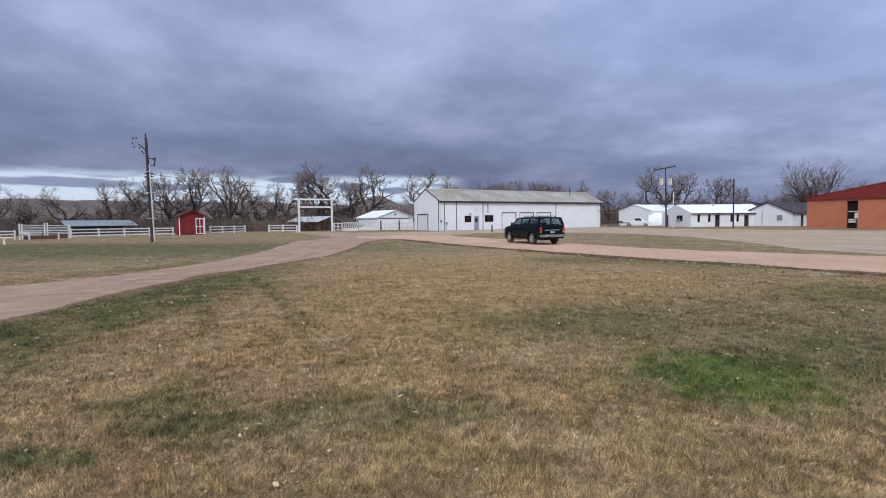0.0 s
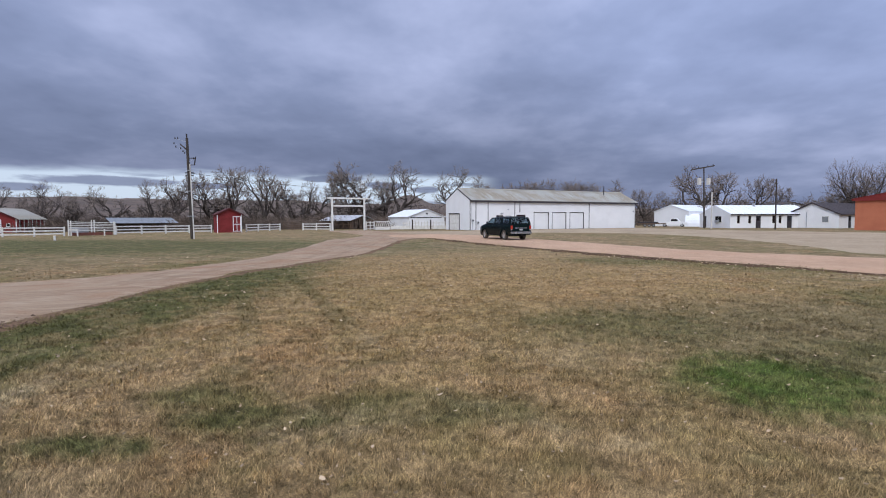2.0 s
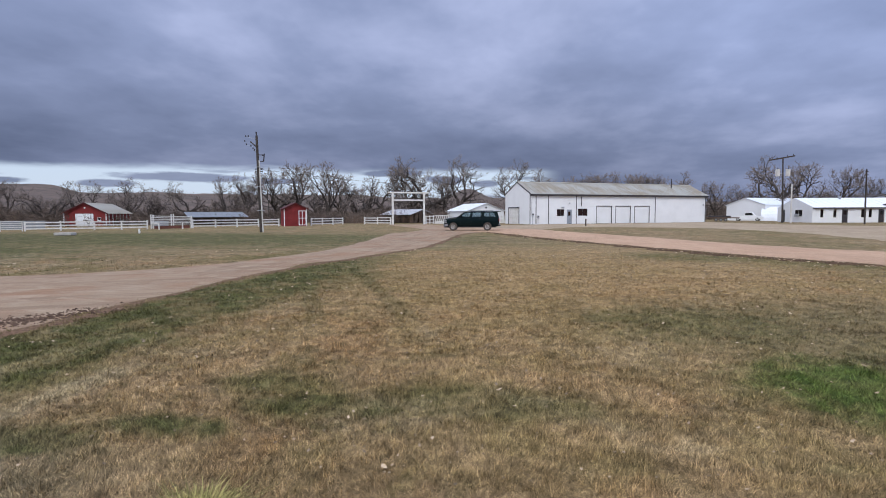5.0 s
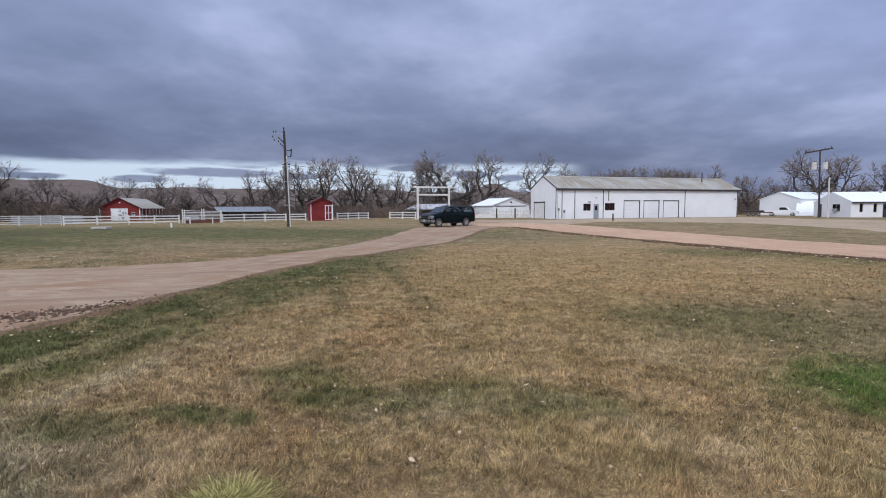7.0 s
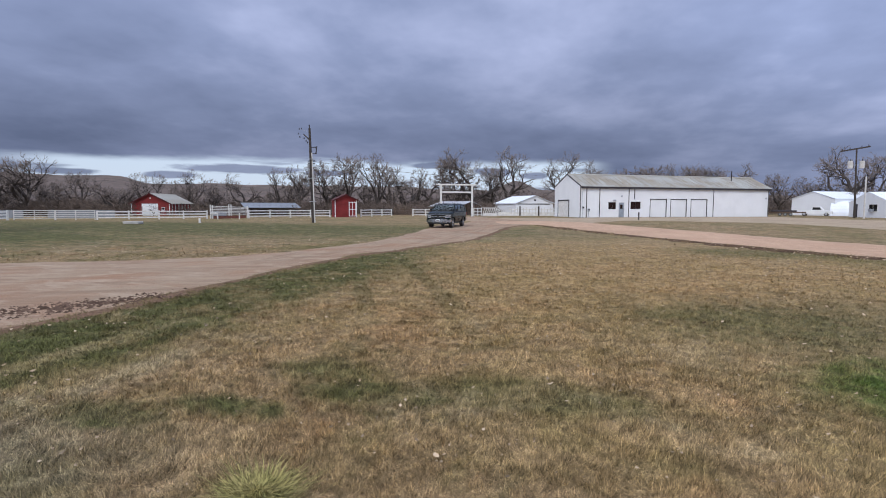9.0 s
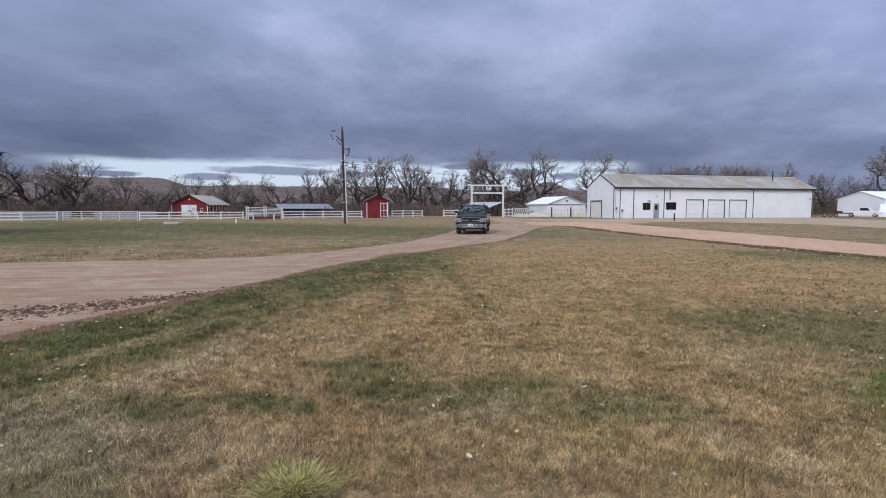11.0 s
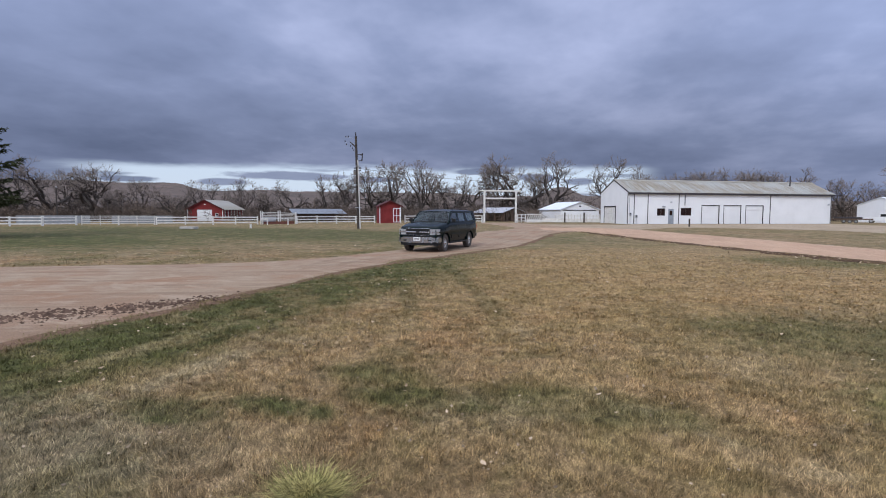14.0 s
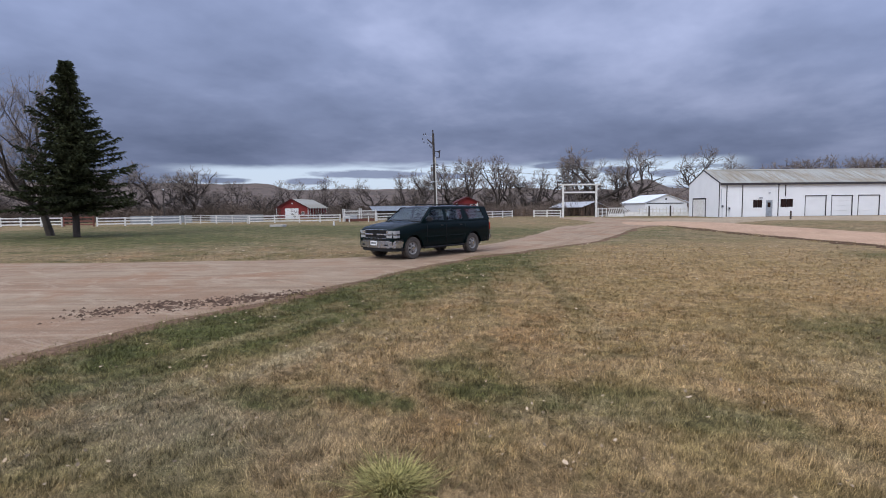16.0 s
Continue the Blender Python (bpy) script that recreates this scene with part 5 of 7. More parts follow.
def bare_tree(seed, height, angle, trunk, forks, upright, lean=0.0, twigs=5, bole=0.18, crook=1.0, side=0.75, wide=0.42, low=0.2, twig=0.02):
    """A leafless cottonwood: a short bole, crooked limbs that fork again and again until they reach the rounded outline of the crown, fine twigs. Stands at the origin."""
    rnd = random.Random(seed)
    wood, fine = Sticks(), Sticks()
    share = (bole, 0.40, 0.27, 0.17, 0.10)
    mid_z, half_z, half_w = height * (1 + low) / 2, height * (1 - low) / 2, height * wide

    def turned(d, deg, az):
        s = d.orthogonal().normalized()
        t = d.cross(s)
        a = radians(deg)
        return (d * math.cos(a) + (s * math.cos(az) + t * math.sin(az)) * math.sin(a)).normalized()

    def bent(d, k):
        d = d + Vector((rnd.gauss(0, k), rnd.gauss(0, k), rnd.gauss(0, k * 0.5) + upright))
        return d.normalized()

    def over(p):
        w = 1 + 0.3 * noise.noise(Vector((p.x * 0.3 + seed, p.y * 0.3, p.z * 0.3)))
        return p.z > mid_z * 0.6 and ((p.x / half_w) ** 2 + (p.y / half_w) ** 2 + ((p.z - mid_z) / half_z) ** 2) > w

    def spray(p, d, count, size):
        for _ in range(count):
            e = p + turned(d, rnd.uniform(8, 62), rnd.uniform(0, math.tau)) * rnd.uniform(0.35, 1.0) * size
            fine.blade(p, e + Vector((0, 0, 0.1)), twig, rnd)

    def grow(p, d, length, r, level):
        steps = (4, 7, 6, 4, 3)[level]
        end = r * (0.8 if level == 0 else 0.45)
        az = rnd.uniform(0, math.tau)
        for i in range(steps):
            q = p + d * (length / steps)
            r2 = r + (end - r) * (i + 1) / steps
            ra = r + (end - r) * i / steps
            wood.limb(p, q, ra, r2, (8, 6, 4, 3, 3)[level])
            p = q
            if level and over(p):
                spray(p, d, twigs + 2, 0.9)
                return
            d = bent(d, (0.05, 0.2, 0.23, 0.26, 0.28)[level] * crook)
            if 0 < level < 4 and i >= 1 and rnd.random() < side:
                az += 2.4 + rnd.uniform(-0.6, 0.6)
                grow(p, turned(d, rnd.uniform(32, 66), az), length * rnd.uniform(0.45, 0.75) * (1 - 0.35 * i / steps), r2 * rnd.uniform(0.55, 0.78), level + 1)
            if level == 4:
                spray(p, d, twigs, 0.95)
        if level == 0:
            for i in range(forks):
                grow(p, turned(d, angle * rnd.uniform(0.5, 1.2), az + i * math.tau / forks + rnd.uniform(-0.4, 0.4)), height * share[1] * rnd.uniform(0.85, 1.25), end * rnd.uniform(0.66, 0.9), 1)
        elif level < 4:
            for i in range(2):
                grow(p, turned(d, rnd.uniform(12, 36), az + i * math.pi), height * share[level + 1] * rnd.uniform(0.7, 1.1), end * 0.85, level + 1)

    grow(Vector((0, 0, -0.1)), Vector((lean, lean * 0.4, 1)).normalized(), height * share[0], trunk, 0)
    top = max(v.z for v in wood.v)
    k = height / top
    ob = thing("tree", Matrix(), "bare grey-brown cottonwood tree without leaves", "tree", "bare trees")
    for name, st, mat in (("trunk", wood, BARK), ("fine_branching", fine, TWIG)):
        st.v = [v * k for v in st.v]
        o = new(name, mesh_of(name, st.v, st.f, mat))
        o.parent = ob
        if name != "trunk":
            tagged(o, kind="stuff")
    return ob


def make_trees():
    kinds = [bare_tree(11, 12.0, 40, 0.46, 4, 0.05, twigs=5, crook=1.0, side=0.62, wide=0.36, low=0.15),
             bare_tree(23, 12.0, 46, 0.60, 3, 0.03, twigs=4, crook=1.8, side=0.6, wide=0.44, low=0.2),
             bare_tree(38, 12.0, 34, 0.50, 3, 0.07, 0.04, twigs=2, bole=0.24, crook=1.6, side=0.66, wide=0.36, low=0.25),
             bare_tree(41, 12.0, 56, 0.62, 5, 0.03, twigs=5, crook=1.3, side=0.62, wide=0.44, low=0.15),
             bare_tree(59, 12.0, 24, 0.40, 3, 0.08, twigs=5, crook=0.9, side=0.6, wide=0.24, low=0.2)]
    rnd = random.Random(5)
    left = [(-56.0, 96.9, 9.7, 2), (-50.2, 97.8, 10.7, 0), (-45.5, 97.9, 12.0, 0), (-41.4, 101.9, 12.0, 4), (-41.4, 110.5, 11.0, 0), (-34.1, 99.3, 8.7, 1), (-33.8, 106.8, 9.5, 4), (-30.6, 107.7, 10.0, 1), (-25.7, 109.0, 12.2, 0), (-22.0, 107.8, 13.1, 1), (-19.4, 116.4, 10.6, 0), (-15.5, 110.9, 13.8, 2), (-4.5, 114.9, 12.9, 2), (1.1, 125.0, 11.4, 1)]
    far_left = [(-69.9, 97.5, 8.2, 1), (-62.9, 99.7, 9.3, 4), (-90.0, 54.2, 9.6, 1), (-93.2, 58.5, 9.3, 2), (-83.2, 55.5, 9.4, 1), (-87.8, 62.9, 8.4, 0), (-78.6, 58.6, 8.8, 3), (-90.9, 78.4, 7.9, 0), (-86.0, 90.7, 8.3, 2), (-70.8, 84.2, 8.2, 2), (-93.1, 50.0, 9.4, 3), (-99.0, 45.0, 9.9, 0), (-76.0, 95.0, 7.0, 4), (-60.0, 104.0, 8.6, 0)]
    right = [(11.1, 129.6, 10.6, 3), (14.9, 129.2, 10.8, 0), (18.3, 128.7, 11.0, 4), (21.6, 128.2, 10.8, 0), (25.0, 127.6, 10.4, 3), (28.6, 128.9, 10.2, 0), (30.6, 121.3, 10.4, 1), (37.9, 119.2, 8.2, 0), (43.0, 122.7, 7.6, 4), (47.3, 115.8, 13.2, 1), (53.5, 118.5, 11.6, 0), (59.3, 115.8, 10.4, 0), (67.8, 122.6, 8.6, 0), (81.2, 101.6, 8.2, 3)]
    woods = []
    for i in range(50):     # smaller trees standing in the thicket
        a = radians(rnd.uniform(-70, -8) if i < 34 else rnd.uniform(16, 38))
        d = rnd.uniform(98, 132) if i < 34 else rnd.uniform(132, 150)
        woods.append((d * math.sin(a), d * math.cos(a), rnd.uniform(4.6, 7.4), rnd.choice((0, 1, 3, 4))))
    used = set()
    for x, y, h, k in left + far_left + right + woods:
        s = h / 12.0
        w = s * rnd.uniform(0.92, 1.12)
        m = pose(x, y, 0.12, 0, 0, rnd.uniform(0, 360)) @ Matrix.Diagonal((w, w, s, 1))
        if k not in used:
            used.add(k)
            kinds[k].matrix_basis = m
        else:
            o = copy_thing(kinds[k], Matrix())
            o.matrix_basis = m
    fan = bare_tree(71, 12.0, 52, 0.42, 9, 0.035, twigs=4, bole=0.12, crook=0.55, side=0.6, wide=0.54, low=0.05, twig=0.012)
    fan.matrix_basis = pose(68.0, 96.4, 0.1, 0, 0, 30) @ Matrix.Diagonal((0.86, 0.86, 1, 1))
    tagged(fan, "broad bare shade tree with a fan of fine branches")
    near = bare_tree(87, 11.5, 38, 0.28, 6, 0.085, twigs=4, bole=0.14, crook=0.7, side=0.6, wide=0.46, low=0.1, twig=0.010)
    near.matrix_basis = pose(-43.4, 20.5, 0.0) @ Matrix.Rotation(radians(9), 4, Vector((0.9, -0.42, 0.0))) @ pose(0, 0, 0.06, 0, 0, 200)
    for o in near.children:
        if o.name.startswith("fine"):
            o.data.materials[0] = PALETWIG
    tagged(near, "bare shade tree with many pale twigs on the lawn")


def make_brush():
    """Tangled brown thicket along the creek: many thin stems."""
    rnd = np.random.default_rng(8)
    verts, faces = [], []

    def belt(az0, az1, r0, r1, count, h0, h1, stems):
        az = np.radians(rnd.uniform(az0, az1, count))
        r = rnd.uniform(r0, r1, count)
        for a, d in zip(az, r):
            x, y = d * math.sin(a), d * math.cos(a)
            h = rnd.uniform(h0, h1) * (0.75 + 0.5 * noise.noise(Vector((x * 0.06, y * 0.06, 3))) + 0.25)
            for _ in range(stems):      # crooked stems
                w = rnd.uniform(0.02, 0.07)
                ang = rnd.uniform(0, math.tau)
                bx, by = x + rnd.normal(0, 0.4), y + rnd.normal(0, 0.4)
                tx, ty, tz = bx + rnd.normal(0, 0.7), by + rnd.normal(0, 0.7), h * rnd.uniform(0.5, 0.95)
                k = len(verts)
                c, s = math.cos(ang) * w, math.sin(ang) * w
                verts.extend(((bx - c, by - s, 0.0), (bx + c, by + s, 0.0), (tx, ty, tz)))
                faces.append((k, k + 1, k + 2))
                for u in rnd.uniform(0.15, 1.0, 7):      # twigs that fan out along it
                    px, py, pz = bx + (tx - bx) * u, by + (ty - by) * u, tz * u
                    L = rnd.uniform(0.5, 1.3)
                    dx, dy, dz = rnd.normal(0, 0.6), rnd.normal(0, 0.6), rnd.normal(0.45, 0.4)
                    k = len(verts)
                    t = rnd.uniform(0.012, 0.04)
                    verts.extend(((px - t, py, pz - t), (px + t, py, pz + t), (px + dx * L, py + dy * L, max(0.05, pz + dz * L))))
                    faces.append((k, k + 1, k + 2))

    belt(-100, -6, 102, 128, 3000, 1.8, 4.0, 4)
    belt(-100, -50, 88, 108, 1000, 1.4, 2.8, 4)
    belt(-50, -9, 88, 104, 800, 1.2, 2.4, 4)
    belt(-8, 14, 118, 150, 450, 4.0, 7.0, 4)
    belt(14, 50, 122, 150, 1500, 4.0, 6.5, 4)
    tagged(new("thicket", mesh_of("thicket", verts, faces, BRUSH)), "tangled leafless brown thicket along the creek", "thicket", kind="stuff")


def spruce():
    """A dense dark spruce with drooping layered boughs, bare trunk at the foot."""
    rnd = random.Random(3)
    t = thing("spruce_tree", pose(-39.2, 20.1, 0.05), "tall dark green spruce with layered boughs on the lawn", "tree")
    H = 11.9
    st = Sticks()
    for i in range(10):
        a, b = i / 10, (i + 1) / 10
        st.limb(Vector((0.05 * math.sin(i), 0, H * a)), Vector((0.05 * math.sin(i + 1), 0, H * b * 0.99)), 0.20 * (1 - a) + 0.03, 0.20 * (1 - b) + 0.03, 9)
    o = new("trunk", mesh_of("trunk", st.v, st.f, BARK))
    o.parent = t
    limbs, needles = Sticks(), Sticks()
    n = 250
    for i in range(n):
        u = (i + rnd.random()) / n
        z = 1.85 + (H - 2.0) * u ** 0.95
        a = i * 2.399 + rnd.uniform(-0.5, 0.5)
        lobe = noise.noise(Vector((math.cos(a) * 1.3, math.sin(a) * 1.3, z * 0.75)))
        full = 3.65 * (1 - u) ** 1.05 * (1 + 0.6 * lobe) + 0.08
        if u < 0.07:
            full *= 0.8
        reach = full * rnd.uniform(0.72, 1.12)
        out = Vector((math.cos(a), math.sin(a), 0))
        side = Vector((-out.y, out.x, 0))
        start = Vector((0, 0, z))
        fall = -0.34 + 0.72 * u + rnd.uniform(-0.12, 0.12)      # low boughs hang, high ones climb
        lift = rnd.uniform(0.16, 0.36)                          # the tips turn up
        steps = max(3, int(reach / 0.26))
        p = start
        for s in range(steps):
            f = (s + 1) / steps
            q = start + out * reach * f + Vector((0, 0, reach * (fall * f + lift * f ** 2.2))) + side * 0.05 * math.sin(5 * f + i)
            limbs.limb(p, q, 0.035 * (1 - f) + 0.012, 0.03 * (1 - f) + 0.01, 4)
            width = min(0.75, reach * 0.34) * (1.1 - f) + 0.04 + 0.09 * (1 - u)
            for w in (-1, 1):
                for _ in range(4):      # sprays to either side, dropping a little
                    base = p.lerp(q, rnd.random())
                    tip = base + side * w * width * rnd.uniform(0.35, 1.1) + out * rnd.uniform(0.10, 0.42) + Vector((0, 0, rnd.uniform(-0.20, 0.08)))
                    needles.blade(base, tip, rnd.uniform(0.035, 0.08), rnd)
                    for _ in range(2):
                        m = base.lerp(tip, rnd.uniform(0.35, 0.95))
                        needles.blade(m, m + out * rnd.uniform(0.03, 0.22) + side * w * rnd.uniform(-0.05, 0.16) + Vector((0, 0, rnd.uniform(-0.20, 0.10))), rnd.uniform(0.025, 0.06), rnd)
            for _ in range(3):
                base = p.lerp(q, rnd.random())
                needles.blade(base, base + out * rnd.uniform(0.1, 0.3) + side * rnd.uniform(-0.1, 0.1) + Vector((0, 0, rnd.uniform(0.0, 0.22))), rnd.uniform(0.03, 0.06), rnd)
            p = q
    for name, s, mat in (("boughs", limbs, BARK), ("needles", needles, NEEDLE)):
        o = new(name, mesh_of(name, s.v, s.f, mat))
        o.parent = t


make_hills()
make_brush()
make_trees()
spruce()

# ---- the car ----
FRONT_AXLE, REAR_AXLE, WHEEL_R, TRACK = 1.68, -1.62, 0.385, 0.83


def arch(cx, r, z, n=9):
    """Points of a wheel opening, from back to front, along the sill."""
    a0 = math.asin(min(1, (z - WHEEL_R) / r))
    return [(cx - r * math.cos(a0 + (math.pi - 2 * a0) * i / n), WHEEL_R + r * math.sin(a0 + (math.pi - 2 * a0) * i / n)) for i in range(n + 1)]


BELT = 1.30


def flank(z):
    """Half width of the cabin at a height."""
    return 0.945 - 0.155 * max(0.0, (z - BELT) / 0.54)


def deck(x):
    """Height of the body's top edge along the car: tail, belt line, sloping bonnet, rounded nose."""
    return float(np.interp(x, [-2.74, -2.66, -2.4, 1.2, 1.45, 2.0, 2.35, 2.48, 2.54, 2.57], [1.24, BELT, BELT, BELT, 1.275, 1.20, 1.125, 1.075, 1.04, 1.00]))


def body_shell():
    """The painted lower body: rounded flanks, wheel openings, bonnet and nose, as one skin."""
    xs = sorted({*np.round(np.arange(-2.70, 2.50, 0.05), 3), -2.74, 2.52, 2.55, 2.57})
    bm = bmesh.new()
    rows = []
    for x in xs:
        T = deck(x)
        W = 0.985 * float(np.interp(x, [-2.74, -2.6, -2.2, 1.7, 2.2, 2.45, 2.57], [0.955, 0.985, 1.0, 1.0, 0.975, 0.935, 0.89]))
        swell = 0.012 * max(math.exp(-((x - FRONT_AXLE) / 0.5) ** 2), math.exp(-((x - REAR_AXLE) / 0.5) ** 2))
        half = [(0.93, 0.41), (0.955, 0.50), (0.978, 0.60), (0.992, 0.70), (1.0, 0.70 + 0.28 * (T - 0.70)), (0.998, 0.70 + 0.55 * (T - 0.70)), (0.985, 0.70 + 0.78 * (T - 0.70)),
                (0.968, T - 0.05), (0.945, T - 0.018), (0.91, T), (0.75, T + 0.012), (0.45, T + 0.026), (0.2, T + 0.032), (0.0, T + 0.033)]
        pts = [(W * y + (swell if 0.5 < z < 1.05 else 0), z) for y, z in half]
        rows.append([bm.verts.new((x, y, z)) for y, z in pts] + [bm.verts.new((x, -y, z)) for y, z in pts[-2::-1]])
    n = len(rows[0])
    for (xa, ra), (xb, rb) in zip(zip(xs, rows), zip(xs[1:], rows[1:])):
        for j in range(n - 1):
            q = (ra[j], rb[j], rb[j + 1], ra[j + 1])
            c = sum((v.co for v in q), Vector()) / 4
            if any(math.hypot(c.x - ax, c.z - WHEEL_R) < 0.475 for ax in (FRONT_AXLE, REAR_AXLE)) and abs(c.y) > 0.6:
                continue
            bm.faces.new(q)
        bm.faces.new((ra[0], ra[-1], rb[-1], rb[0]))
    bm.faces.new(rows[0])
    bm.faces.new(rows[-1][::-1])
    bmesh.ops.recalc_face_normals(bm, faces=bm.faces[:])
    for f in bm.faces:
        f.smooth = True
    return bm


def side_panel(bm, pts, s, out=0.0, thick=0.05):
    """A plate lying on the cabin's side: pts are (x, z)."""
    lo = [(x, s * (flank(z) + out), z) for x, z in pts]
    extruded(bm, lo, (0, -s * thick, 0))
    return bm


def make_wheel(parent, x, y):
    s = 1 if y > 0 else -1
    prof = [(0.22, -0.10), (0.25, -0.13), (0.345, -0.135), (0.375, -0.11), (0.385, -0.06), (0.385, 0.06), (0.375, 0.11), (0.345, 0.135), (0.25, 0.13), (0.22, 0.10)]
    n = 32
    bm = bmesh.new()
    rings = [[bm.verts.new((r * math.cos(i * math.tau / n), w, r * math.sin(i * math.tau / n))) for r, w in prof] for i in range(n)]
    for i in range(n):
        for j in range(len(prof)):
            k = (j + 1) % len(prof)
            bm.faces.new((rings[i][j], rings[i][k], rings[(i + 1) % n][k], rings[(i + 1) % n][j]))
    for i in range(n):      # tread blocks
        a = (i + 0.5) * math.tau / n
        m = pose(0, 0, 0, 0, -math.degrees(a), 0)
        for w0 in (-0.1, 0.015):
            t = boxed((0.372, w0, -0.024), (0.393, w0 + 0.085, 0.024))
            bmesh.ops.transform(t, matrix=m, verts=t.verts[:])
            me = bpy.data.meshes.new("tmp")
            t.to_mesh(me)
            t.free()
            bm.from_mesh(me)
            bpy.data.meshes.remove(me)
    bmesh.ops.recalc_face_normals(bm, faces=bm.faces[:])
    w = part("wheel", bm, RUBBER, parent, "dusty black tyre on a steel rim")
    w.matrix_basis = pose(x, y, WHEEL_R)
    bm = bmesh.new()
    o = s * 0.085
    tube(bm, (0, -0.09, 0), (0, 0.09, 0), 0.222, 0.222, 28, False)
    part("rim", bm, SILVER, w, "dull silver rim")
    bm = bmesh.new()
    for ra, ya, rb, yb in ((0.222, o + s * 0.012, 0.20, o - s * 0.02), (0.20, o - s * 0.02, 0.172, o - s * 0.025), (0.115, o + s * 0.01, 0.06, o + s * 0.02)):
        tube(bm, (0, ya, 0), (0, yb, 0), ra, rb, 30, False)
    for i in range(6):      # webs between the openings
        t = bmesh.new()
        extruded(t, [(0.10, o + s * 0.01, -0.035), (0.185, o - s * 0.022, -0.048), (0.185, o - s * 0.022, 0.048), (0.10, o + s * 0.01, 0.035)], (0, -s * 0.02, 0))
        bmesh.ops.transform(t, matrix=pose(0, 0, 0, 0, i * 60, 0), verts=t.verts[:])
        me = bpy.data.meshes.new("tmp")
        t.to_mesh(me)
        t.free()
        bm.from_mesh(me)
        bpy.data.meshes.remove(me)
    bmesh.ops.recalc_face_normals(bm, faces=bm.faces[:])
    part("wheel_face", bm, SILVER, w, "dull silver wheel face with six openings")
    part("hub", tube(bmesh.new(), (0, o, 0), (0, o + s * 0.06, 0), 0.075, 0.05, 14), CHROME, w, "chrome hub cap")
    part("brake_disc", tube(bmesh.new(), (0, -s * 0.03, 0), (0, s * 0.0, 0), 0.19, 0.19, 20), BLACK, w)
    return w


